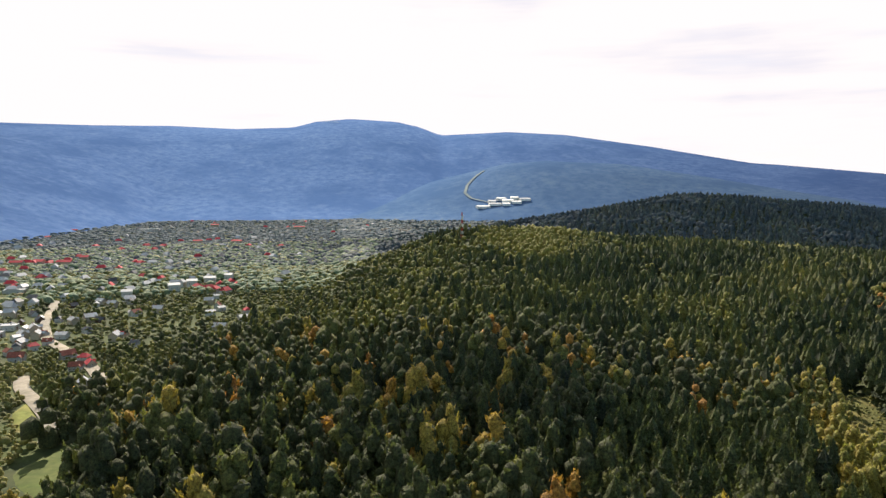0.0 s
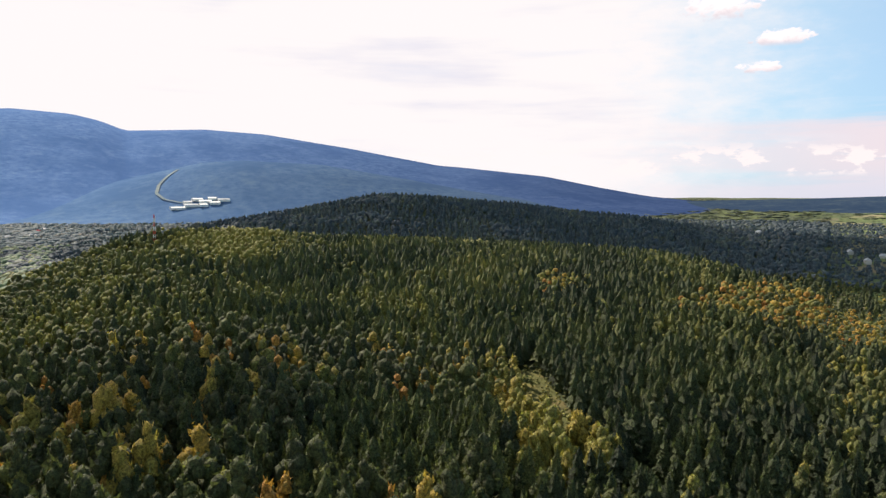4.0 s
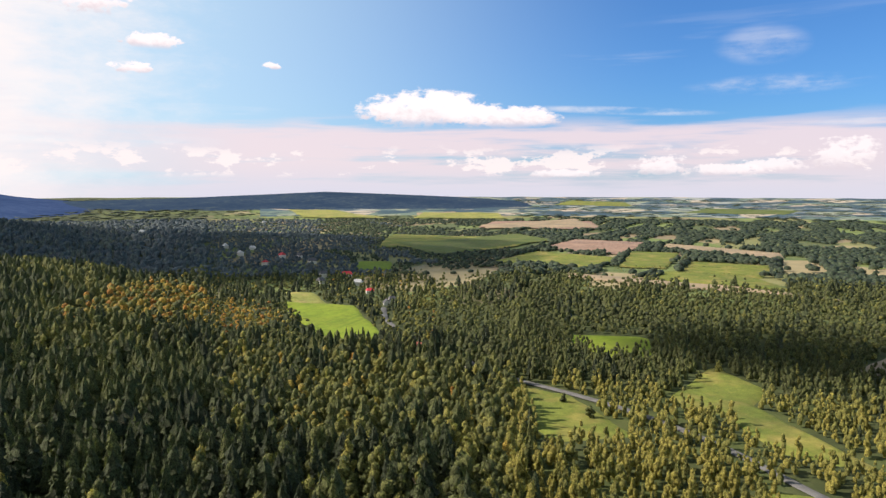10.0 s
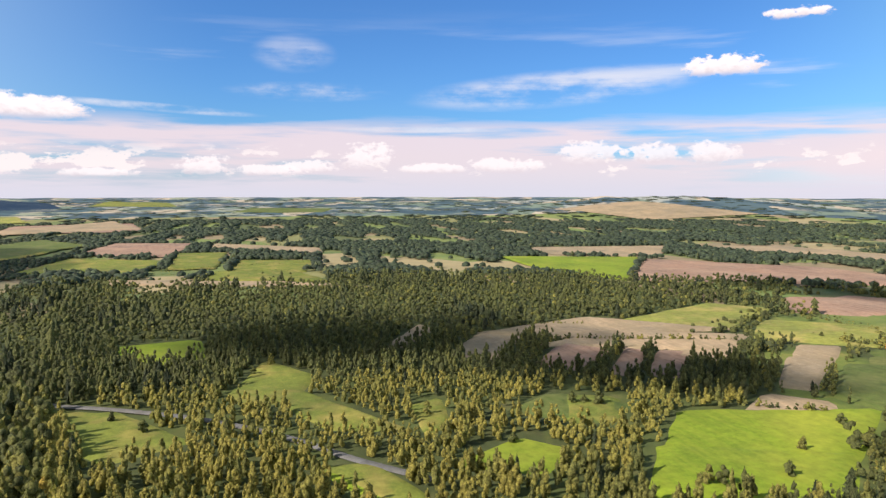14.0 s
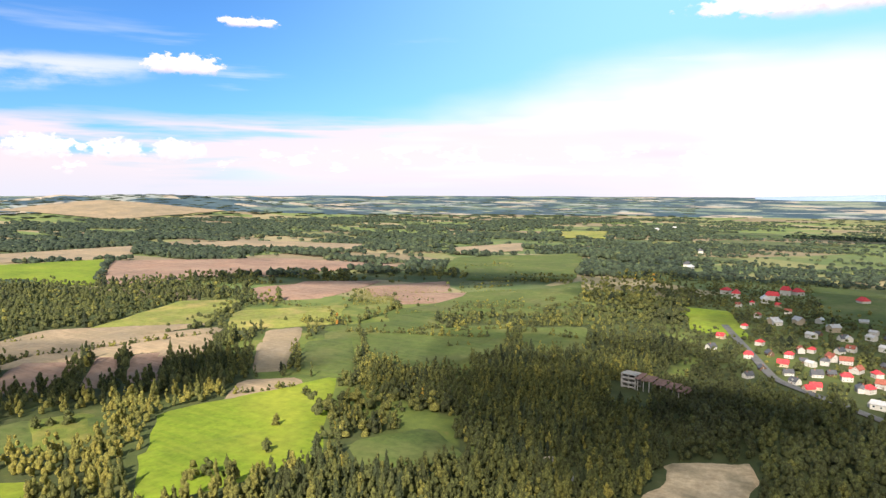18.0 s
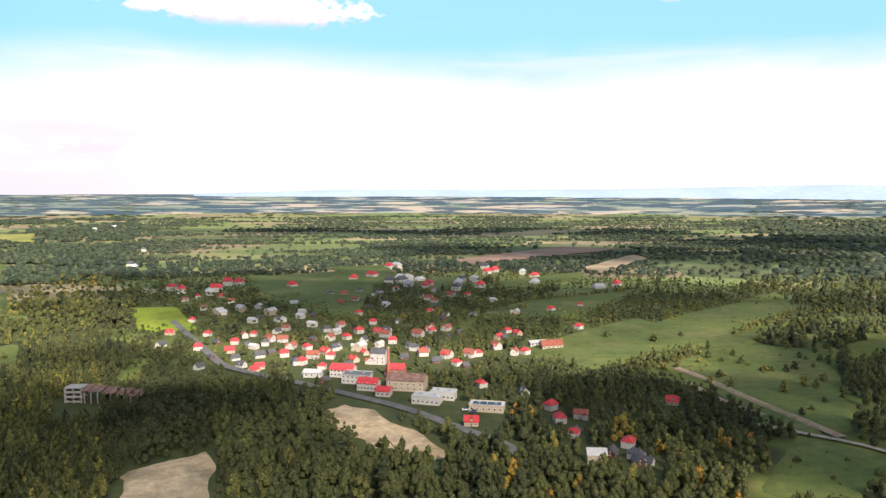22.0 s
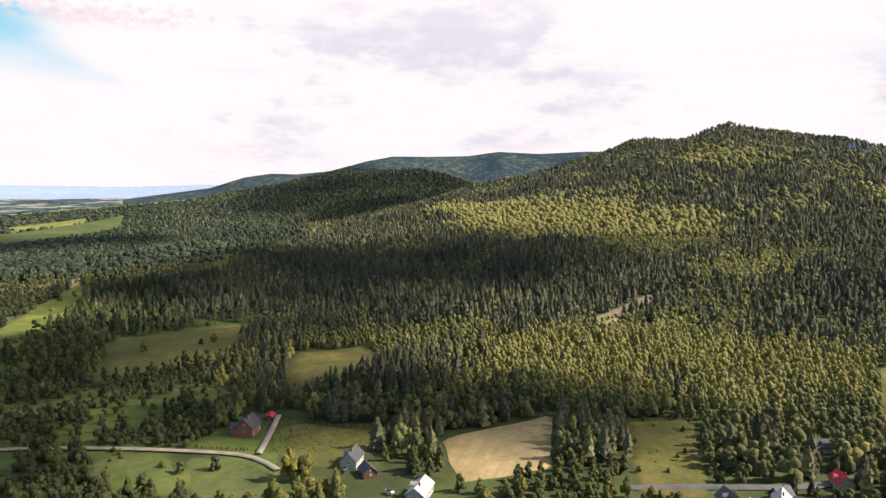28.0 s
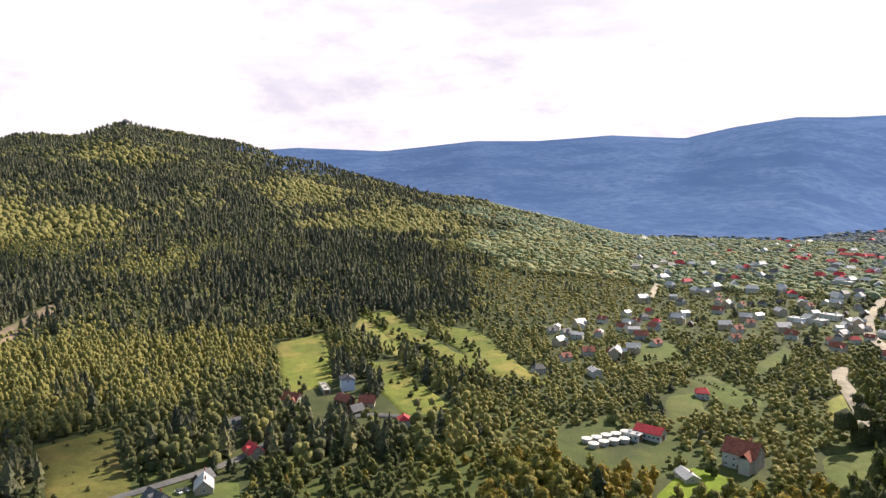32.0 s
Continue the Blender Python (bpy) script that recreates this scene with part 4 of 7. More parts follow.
SITES["red"] = [
    (174, -891, 98), (135, -895, 1), (128, -946, 174), (148, -846, 103), (52, -502, 43), (76, -595, 176), (38, -597, 5), (12, -537, 167),
    (5, -503, 74), (20, -519, 58), (102, -577, 10), (136, -641, 161), (-11, -653, 34), (-26, -623, 29), (-43, -618, 138), (-52, -579, 173),
    (-18, -521, 123), (-87, -523, 31), (-106, -524, 136), (-156, -606, 19), (-162, -594, 115), (-175, -545, 33), (-76, -371, 167), (-97, -442, 105),
    (-127, -391, 35), (-125, -368, 87), (-202, -389, 149), (34, -545, 16), (49, -510, 18), (191, -918, 72), (121, -847, 152), (-120, -881, 66),
    (-128, -859, 84), (-41, -478, 19), (1010, 674, 24), (519, 203, 77), (1100, 698, 65), (926, 479, 118), (789, 377, 125), (-203, -391, 61),
    (-333, 83, 9), (-402, 123, 40), (-337, 165, 156), (-482, 378, 87), (-469, 383, 95), (-509, 521, 168), (-450, 466, 171), (-632, 711, 78),
    (-582, 704, 84), (-467, 487, 22), (-484, 542, 79), (-478, 583, 22), (-291, 343, 49), (-698, 746, 140), (-479, 719, 133), (-581, 907, 178),
    (-548, 905, 132), (-563, 993, 157), (-512, 624, 124), (-1104, 1496, 14), (-980, 1385, 149), (-880, 1297, 126), (-874, 1091, 32), (-1089, 1887, 71),
    (-1135, 2020, 152), (-1238, 1654, 68), (-264, 504, 13), (-271, 530, 176), (-280, 616, 160), (-288, 538, 52), (-258, 513, 128), (-298, 901, 51),
    (-292, 927, 105), (-285, 953, 127), (-313, 902, 156), (-283, 877, 75), (-270, 927, 115), (-1162, 2141, 117), (-1135, 2188, 6), (-493, 1704, 46),
    (-561, 1705, 30), (-511, 2441, 107), (-497, 2574, 81), (-521, 2937, 164), (-248, 2338, 143), (-901, 2561, 16), (-797, 2489, 117), (-457, 2271, 147),
    (-706, 1207, 4), (-764, 1256, 166), (-669, 1209, 70), (-663, 1254, 18), (-668, 1304, 37), (-883, 1556, 105), (-495, 2278, 117), (-568, 2282, 10),
    (-569, 932, 0), (-1688, 2809, 55), (128, -698, 79), (103, -630, 73), (76, -564, 3), (64, -624, 79), (48, -602, 124), (29, -572, 70),
    (-1, -534, 77), (-15, -600, 131), (-41, -662, 162), (-27, -542, 113), (-76, -602, 139), (-91, -626, 79), (-91, -499, 126), (-112, -525, 19),
    (-132, -547, 105), (-125, -345, 148), (-147, -327, 55), (-139, -373, 159), (17, -566, 126), (-449, 441, 57), (-430, 431, 54), (-677, 800, 141),
    (-619, 786, 154), (-691, 901, 151), (-662, 951, 147), (-672, 1077, 56), (-653, 1105, 25), (-693, 1205, 91), (-331, 568, 45), (-322, 530, 10),
    (-331, 611, 178), (-395, 690, 137), (-383, 791, 156), (-513, 1206, 153), (-514, 1124, 102), (-608, 1548, 159), (-630, 1709, 16), (-645, 1548, 55),
    (-758, 1552, 72), (-780, 1711, 28), (-422, 1544, 88), (-310, 2012, 174),
]
SITES["grey"] = [
    (307, -1182, 174), (352, -1449, 104), (107, -749, 98), (67, -700, 148), (87, -544, 119), (65, -584, 16), (51, -586, 90), (69, -539, 25),
    (15, -487, 39), (-8, -567, 84), (-100, -592, 70), (-75, -544, 70), (-56, -523, 157), (-96, -492, 33), (3, -466, 54), (-29, -589, 58),
    (24, -519, 109), (133, -592, 58), (44, -554, 29), (-120, -422, 89), (-65, -664, 2), (-113, -741, 101), (-142, -305, 90), (-144, -311, 125),
    (1117, 671, 65), (1060, 614, 133), (851, 480, 159), (479, 149, 44), (498, 164, 142), (741, 326, 130), (719, 323, 31), (910, 508, 135),
    (-313, 56, 125), (-299, 35, 24), (-383, 164, 177), (-394, 152, 164), (-377, 83, 106), (-368, 150, 103), (-386, 292, 77), (-387, 294, 16),
    (-531, 589, 0), (-479, 521, 163), (-664, 884, 143), (-597, 824, 171), (-405, 676, 113), (-469, 809, 170), (-253, 578, 154), (-231, 447, 17),
    (-321, 635, 148), (-446, 956, 39), (-459, 1049, 90), (-933, 2289, 99), (-938, 2194, 64), (-406, 662, 111), (-345, 568, 113), (58, 4539, 139),
    (-74, 3908, 110), (-12, 4060, 104), (-376, 690, 95), (91, -516, 52), (90, -595, 120), (62, -517, 141), (52, -545, 21), (45, -633, 54),
    (13, -598, 134), (2, -634, 17), (-13, -504, 45), (-51, -623, 150), (-64, -559, 118), (-78, -508, 170), (-127, -348, 61), (-134, -317, 53),
    (-146, -304, 134), (-419, 721, 142), (-468, 775, 89), (-425, 880, 90), (-405, 774, 55), (-501, 1301, 103), (-623, 1414, 21), (-408, 1299, 72),
    (-424, 1701, 137),
]
SITES["white"] = [
    (89, -749, 136), (71, -685, 143), (128, -764, 81), (37, -781, 10), (43, -688, 107), (105, -732, 31), (-6, -622, 44), (-102, -905, 147),
    (-167, -909, 70), (-194, -937, 57), (-336, -846, 0), (-1, -598, 57), (292, -1142, 88), (622, -2232, 39), (634, -2091, 55), (-24, -567, 45),
    (1152, 857, 55), (1164, 804, 127), (1236, 1134, 107), (2149, 1434, 149), (1089, 778, 49), (849, 423, 103), (-489, 389, 132), (-484, 413, 140),
    (-497, 448, 122), (-455, 384, 38), (-453, 404, 140), (-508, 489, 107), (-361, 320, 162), (-396, 369, 25), (-444, 356, 110), (-461, 439, 178),
    (-488, 414, 92), (-494, 446, 17), (-455, 408, 133), (-397, 390, 50), (-402, 419, 99), (-390, 366, 129), (-385, 491, 75), (-623, 671, 5),
    (-561, 610, 40), (-537, 654, 117), (-495, 617, 110), (-439, 592, 87), (-436, 570, 39), (-347, 576, 94), (-340, 549, 141), (-394, 590, 8),
    (-330, 587, 8), (-421, 651, 86), (-335, 1013, 129), (-348, 982, 168), (-355, 938, 171), (-320, 1045, 155), (-389, 928, 56), (-389, 878, 40),
    (-593, 1253, 6), (-488, 1414, 172), (-537, 904, 88), (-538, 882, 38), (-517, 905, 177), (-233, 454, 124), (-519, 1796, 21), (-150, 2970, 15),
    (-110, 3161, 80), (-250, 2190, 93), (-380, 2139, 32), (-416, 2573, 46), (-353, 2424, 16), (-192, 2583, 83), (-239, 2431, 145), (369, 4020, 117),
    (263, 3865, 51), (277, 3464, 99), (-2023, 4463, 100), (-346, 691, 48), (-355, 676, 139), (158, -824, 157), (139, -871, 106), (106, -805, 13),
    (73, -767, 77), (57, -726, 43), (27, -703, 143), (15, -659, 148), (71, -619, 106), (59, -575, 147), (38, -645, 161), (-40, -568, 47),
    (-71, -532, 6), (-124, -311, 168), (-407, 354, 67), (-403, 329, 88), (-578, 665, 161), (-487, 629, 112), (-545, 722, 38), (-438, 623, 154),
    (-368, 540, 26), (-380, 639, 99), (-353, 611, 103), (-397, 695, 113), (-455, 722, 109), (-438, 715, 15), (-449, 774, 102), (-463, 756, 160),
    (-369, 635, 126), (-366, 612, 138), (-488, 880, 117), (-362, 773, 166), (-314, 721, 60), (-298, 738, 171), (-432, 1120, 159), (-435, 1204, 65),
    (-494, 1206, 30), (-499, 986, 62), (-531, 988, 133), (-572, 1019, 33), (-477, 1797, 24), (-486, 2015, 114), (-428, 1901, 141), (-295, 2139, 161),
]

# further roofs scattered through the small town
town = random.Random(21)
for kind, share in (("white", 78), ("red", 34), ("grey", 30)):
    for k in range(share):
        ta, tr = town.choice((town.uniform(9, 31), town.uniform(31, 46))), 650 * (3.3 ** town.random())
        tx, ty = -tr * math.sin(radians(ta)), tr * math.cos(radians(ta))
        if float(ground_z(tx, ty)) < 22 or tr > 1800:
            SITES[kind].append((tx, ty, town.randrange(180)))
# more houses along the lanes of the village
for kind, share in (("red", 34), ("grey", 22), ("white", 14)):
    for k in range(share):
        va, vr = -188 + town.gauss(0, 7.5), 600 * (1.9 ** town.uniform(-0.25, 1.0))
        SITES[kind].append((-vr * math.sin(radians(va)), vr * math.cos(radians(va)), town.choice((-22, 68, 40, 130)) + town.randrange(-12, 12)))
FOOTPRINTS = []
for spots in SITES.values():
    for x, y, turn in spots:
        # a garden kept clear round and before each house
        d = math.hypot(x, y)
        ux, uy = x / d, y / d
        front = 1 - min(0.06, 26 / d)
        FOOTPRINTS.append(((x + ux * 7 - uy * 7, y + uy * 7 + ux * 7), (x + ux * 7 + uy * 7, y + uy * 7 - ux * 7),
                           (x * front + uy * 6, y * front - ux * 6), (x * front - uy * 6, y * front + ux * 6)))

def lump(rng, level, rough):
    """A rough ball of leaves, open below at the lowest level."""
    bm = bmesh.new()
    bmesh.ops.create_icosphere(bm, subdivisions=level, radius=1.0)
    for q in bm.verts:
        q.co *= 1 + rng.uniform(-rough, rough)
    bmesh.ops.triangulate(bm, faces=bm.faces)
    v = np.array([q.co[:] for q in bm.verts])
    f = np.array([[q.index for q in p.verts] for p in bm.faces])
    bm.free()
    keep = v[f].mean(1)[:, 2] > -0.5
    return v, f[keep]


def tufts(rng, v, f, count, size):
    """Sprays of leaves that stand off a crown's surface and break its outline."""
    pick = f[rng.randint(0, len(f), count)]
    w = rng.dirichlet((1, 1, 1), count)
    p = (v[pick] * w[..., None]).sum(1)
    mid = v.mean(0)
    out = (p - mid) / (np.linalg.norm(p - mid, axis=1)[:, None] + 1e-6)
    p = p + out * size * rng.uniform(0.0, 0.5, (count, 1))
    corners = p[:, None] + rng.normal(0, 1, (count, 3, 3)) * size * rng.uniform(0.5, 1.0, (count, 1, 1))
    return np.concatenate([v, corners.reshape(-1, 3)]), np.concatenate([f, len(v) + np.arange(count * 3).reshape(-1, 3)])


# ---- houses ----
RED_TILE = plain("red_roof_tiles", (0.48, 0.050, 0.060), 0.7, 0.3, 0.9)
DARK_RED = plain("brown_red_roof_tiles", (0.26, 0.085, 0.06), 0.75, 0.3, 0.9)
SLATE = plain("dark_grey_roof_tiles", (0.075, 0.078, 0.09), 0.6, 0.25, 0.9)
LIGHT_ROOF = plain("light_grey_sheet_roof", (0.42, 0.42, 0.43), 0.45, 0.12, 0.5)
RENDER_WHITE = plain("white_render", (0.48, 0.465, 0.43), 0.9, 0.08, 0.6)
RENDER_CREAM = plain("cream_render", (0.42, 0.35, 0.26), 0.9, 0.1, 0.6)
RENDER_GREY = plain("grey_render", (0.42, 0.40, 0.38), 0.9, 0.12, 0.6)
BRICK = plain("red_brick", (0.33, 0.13, 0.09), 0.9, 0.25, 1.5)
DARK_WOOD = plain("dark_stained_boards", (0.12, 0.07, 0.045), 0.8, 0.3, 2.0)
PANE = plain("window_glass", (0.035, 0.045, 0.06), 0.08, 0.1, 1.0)
WHITE_PAINT = plain("white_painted_wood", (0.75, 0.75, 0.73), 0.5, 0.05, 1.0)
DOOR_WOOD = plain("brown_door", (0.16, 0.085, 0.045), 0.6, 0.2, 2.0)
CONCRETE = plain("weathered_concrete", (0.36, 0.34, 0.31), 0.9, 0.2, 0.4)
METAL_GREY = plain("galvanised_steel", (0.42, 0.43, 0.45), 0.4, 0.15, 1.0, 0.7)


def box(bm, x0, y0, z0, x1, y1, z1):
    v = [bm.verts.new(p) for p in ((x0, y0, z0), (x1, y0, z0), (x1, y1, z0), (x0, y1, z0), (x0, y0, z1), (x1, y0, z1), (x1, y1, z1), (x0, y1, z1))]
    for q in ((3, 2, 1, 0), (4, 5, 6, 7), (0, 1, 5, 4), (1, 2, 6, 5), (2, 3, 7, 6), (3, 0, 4, 7)):
        bm.faces.new([v[i] for i in q])
    return v


def part(name, bm, mat, parent, label=""):
    """Links a bmesh as one mesh under a thing or a part."""
    me = bpy.data.meshes.new(name)
    bm.to_mesh(me)
    bm.free()
    me.materials.append(mat)
    ob = new(name, me)
    ob.parent = parent
    if label:
        ob["label"] = label
    return ob


def boxed(name, mat, parent, *dims, label=""):
    bm = bmesh.new()
    box(bm, *dims)
    return part(name, bm, mat, parent, label)


def gable(bm, w, d, z0, rise, over=0.6, thick=0.35, hip=0.0):
    """A pitched roof slab pair with ridge along x; hip: how far the ridge draws in at its ends."""
    hw, hd = w / 2 + over, d / 2 + over
    drop = rise * over / (d / 2)
    pts = []
    for dz in (0, -thick):
        pts += [bm.verts.new(p) for p in ((-hw, -hd, z0 - drop + dz), (hw, -hd, z0 - drop + dz), (hw, hd, z0 - drop + dz), (-hw, hd, z0 - drop + dz),
                                          (-hw + hip, 0, z0 + rise + dz), (hw - hip, 0, z0 + rise + dz))]
    for q in ((0, 1, 5, 4), (2, 3, 4, 5), (7, 6, 10, 11), (9, 8, 11, 10), (0, 4, 10, 6), (4, 3, 9, 10), (1, 7, 11, 5), (5, 11, 8, 2), (0, 6, 7, 1), (3, 2, 8, 9)):
        bm.faces.new([pts[i] for i in q])
    if hip > 0:
        bm.faces.new([pts[i] for i in (3, 0, 4)])
        bm.faces.new([pts[i] for i in (1, 2, 5)])


WINDOW_MESHES, FAR_WINDOWS, FAR_HOUSES = {}, {}, 0


def window(parent, x, y, z, w, h, turn):
    """A framed window set proud on a wall; turn: which way it faces."""
    key = (round(w, 2), round(h, 2))
    if key not in WINDOW_MESHES:
        bm = bmesh.new()
        t = 0.09
        for d in ((-w / 2, -0.06, -h / 2, -w / 2 + t, 0.05, h / 2), (w / 2 - t, -0.06, -h / 2, w / 2, 0.05, h / 2),
                  (-w / 2 + t, -0.06, h / 2 - t, w / 2 - t, 0.05, h / 2), (-w / 2 + t, -0.06, -h / 2, w / 2 - t, 0.05, -h / 2 + t),
                  (-t / 2, -0.05, -h / 2 + t, t / 2, 0.04, h / 2 - t), (-w / 2 - 0.06, -0.14, -h / 2 - 0.08, w / 2 + 0.06, 0.0, -h / 2 - 0.005)):
            box(bm, *d)
        me = bpy.data.meshes.new("window")
        bm.to_mesh(me)
        bm.free()
        me.materials.append(WHITE_PAINT)
        bm = bmesh.new()
        box(bm, -w / 2 + t, -0.02, -h / 2 + t, w / 2 - t, 0.03, h / 2 - t)
        pm = bpy.data.meshes.new("pane")
        bm.to_mesh(pm)
        bm.free()
        pm.materials.append(PANE)
        WINDOW_MESHES[key] = (me, pm)
    me, pm = WINDOW_MESHES[key]
    if FAR_HOUSES:
        # seen from far off: frame and glass in one
        if key not in FAR_WINDOWS:
            bm = bmesh.new()
            box(bm, -w / 2, -0.05, -h / 2, w / 2, 0.05, h / 2)
            box(bm, -w / 2 + 0.12, -0.07, -h / 2 + 0.12, w / 2 - 0.12, -0.051, h / 2 - 0.12)
            fm = bpy.data.meshes.new("window")
            bm.to_mesh(fm)
            bm.free()
            fm.materials.append(WHITE_PAINT)
            fm.materials.append(PANE)
            for k in range(6, 12):
                fm.polygons[k].material_index = 1
            FAR_WINDOWS[key] = fm
        ob = new("window", FAR_WINDOWS[key])
        ob.parent = parent
        ob.matrix_local = pose(x, y, z, 0, 0, turn)
        return ob
    ob = new("window", me)
    ob.parent = parent
    ob.matrix_local = pose(x, y, z, 0, 0, turn)
    p = new("pane", pm)
    p.parent = ob
    return ob


def house(label, w, d, eaves, rise, wall_mat, roof_mat, hip=0.0, floors=2, wing=False, dormer=False, name="house"):
    """A dwelling: walls with gables, overhanging roof, chimney, door and windows."""
    top = new(name)
    tagged(top, label, "house", group="houses of the settlement")
    bm = bmesh.new()
    box(bm, -w / 2, -d / 2, -3.0, w / 2, d / 2, eaves)
    if hip == 0:
        for sx in (-1, 1):
            x0, x1 = sorted((sx * w / 2, sx * (w / 2 - 0.3)))
            a = [bm.verts.new(p) for p in ((x0, -d / 2, eaves), (x0, d / 2, eaves), (x0, 0, eaves + rise - 0.35))]
            b = [bm.verts.new(p) for p in ((x1, -d / 2, eaves), (x1, d / 2, eaves), (x1, 0, eaves + rise - 0.35))]
            bm.faces.new(a[::-1])
            bm.faces.new(b)
            bm.faces.new((a[0], a[2], b[2], b[0]))
            bm.faces.new((a[2], a[1], b[1], b[2]))
    if wing:
        box(bm, w * 0.12, -d / 2 - d * 0.35, -3.0, w * 0.45, -d / 2, eaves * 0.92)
    part("wall", bm, wall_mat, top)
    bm = bmesh.new()
    gable(bm, w, d, eaves, rise, 0.6, 0.3, hip)
    roof = part("roof", bm, roof_mat, top)
    if wing:
        bm = bmesh.new()
        gable(bm, d * 0.55, w * 0.33, eaves * 0.92, rise * 0.55, 0.4, 0.25)
        r2 = part("wing_roof", bm, roof_mat, top)
        r2.matrix_local = pose(w * 0.285, -d / 2 - d * 0.10, 0, 0, 0, 90)
    boxed("chimney", BRICK, top, w * 0.18, 0.5, eaves + rise * 0.4, w * 0.18 + 0.7, 1.2, eaves + rise + 0.9)
    boxed("door", DOOR_WOOD, top, -0.55, -d / 2 - 0.06, 0.0, 0.55, -d / 2 + 0.02, 2.1)
    n = max(2, int(w / 3.6)) if FAR_HOUSES < 2 else 1
    if FAR_HOUSES == 2:
        floors = 1
        wing = False
    for fl in range(floors):
        z = 1.5 + 2.8 * fl
        if z + 0.9 > eaves:
            break
        for k in range(n):
            x = (k + 0.5) / n * w - w / 2
            if not (fl == 0 and abs(x) < 1.4 and n > 1) and not (wing and x > w * 0.08):
                window(top, x, -d / 2, z, 1.3, 1.4, 0)
            window(top, x, d / 2, z, 1.3, 1.4, 180)
    for sx in (-1, 1):
        if FAR_HOUSES == 2:
            break
        window(top, sx * w / 2, 0, eaves - 1.2 if floors == 1 else eaves - 1.4, 1.2, 1.3, 90 * sx)
        if hip == 0 and rise > 3:
            window(top, sx * w / 2, 0, eaves + rise * 0.35, 1.0, 1.1, 90 * sx)
    if dormer:
        bm = bmesh.new()
        box(bm, -1.2, -d / 2 + 0.3, eaves, 1.2, -0.6, eaves + rise * 0.55)
        dm = part("dormer", bm, wall_mat, top)
        window(dm, 0, -d / 2 + 0.3, eaves + rise * 0.3, 1.2, 1.0, 0)
        bm = bmesh.new()
        gable(bm, d / 2 - 0.4, 2.4, eaves + rise * 0.55, 1.0, 0.35, 0.2)
        dr = part("dormer_roof", bm, roof_mat, top)
        dr.matrix_local = pose(0, -d / 4, 0, 0, 0, 90)
    return top


def prototypes():
    return {
        "red": [house("cream rendered house with a red tiled gable roof", 12, 9, 4.2, 4.0, RENDER_CREAM, RED_TILE, dormer=True),
                house("white rendered house with a red hipped roof", 11, 10, 5.6, 3.4, RENDER_WHITE, RED_TILE, hip=3.2),
                house("old house with a brown-red tiled roof and side wing", 15, 9, 5.4, 4.2, RENDER_GREY, DARK_RED, wing=True)],
        "grey": [house("white house with a dark grey gable roof", 12, 9, 4.0, 4.2, RENDER_WHITE, SLATE, dormer=True),
                 house("grey house with a dark hipped roof", 11, 9, 5.4, 3.2, RENDER_GREY, SLATE, hip=3.0),
                 house("boarded cottage under a dark grey roof", 10, 8, 3.4, 3.8, DARK_WOOD, SLATE, floors=1)],
        "white": [house("white rendered house with a light grey sheet roof", 13, 9, 5.6, 2.4, RENDER_WHITE, LIGHT_ROOF),
                  house("large cream villa with a grey roof and side wing", 16, 11, 7.6, 4.2, RENDER_CREAM, LIGHT_ROOF, floors=3, wing=True),
                  house("white house under a brown-red roof", 12, 9, 5.4, 3.8, RENDER_WHITE, DARK_RED, dormer=True)],
    }


PROTOTYPES = [prototypes()]
FAR_HOUSES = 1
PROTOTYPES.append(prototypes())
FAR_HOUSES = 2
PROTOTYPES.append(prototypes())
FAR_HOUSES = 0
hr = random.Random(5)


def seat(ob, x, y, turn, size=1.0):
    ob.location, ob.rotation_euler, ob.scale = (x, y, float(ground_z(x, y)) + 0.25), (0, 0, radians(turn)), (size,) * 3


# along the valley few roofs are red
for x, y, turn in [q for q in SITES["red"] if q[0] < -330 and 250 < q[1] < 900]:
    if hr.random() < 0.7:
        SITES["red"].remove((x, y, turn))
        SITES[hr.choice(("white", "white", "grey"))].append((x, y, turn))
FAR_SITES = []
for kind, sites in SITES.items():
    for k, (x, y, turn) in enumerate(sites):
        far = math.hypot(x, y)
        if far > 880 and float(land_z(np.array(x), np.array(y))) > float(ground_z(x, y)) + 6:
            continue
        if far > 880:
            FAR_SITES.append((kind, x, y, turn))
            continue
        proto = PROTOTYPES[(far > 380) + (far > 620)][kind][hr.randrange(3)]
        bend = unwrap(np.array(bearing(x, y)), -330, 30)
        size = hr.uniform(0.68, 0.86) * (0.92 if bend < -296 or bend > 0 else 0.76 if -215 < bend < -163 else 1.0)
        ob = copy_thing(proto, Matrix())
        seat(ob, x, y, turn, size)
for proto in [p for tier in PROTOTYPES for group in tier.values() for p in group]:
    for o in [*proto.children_recursive, proto]:
            bpy.data.objects.remove(o)


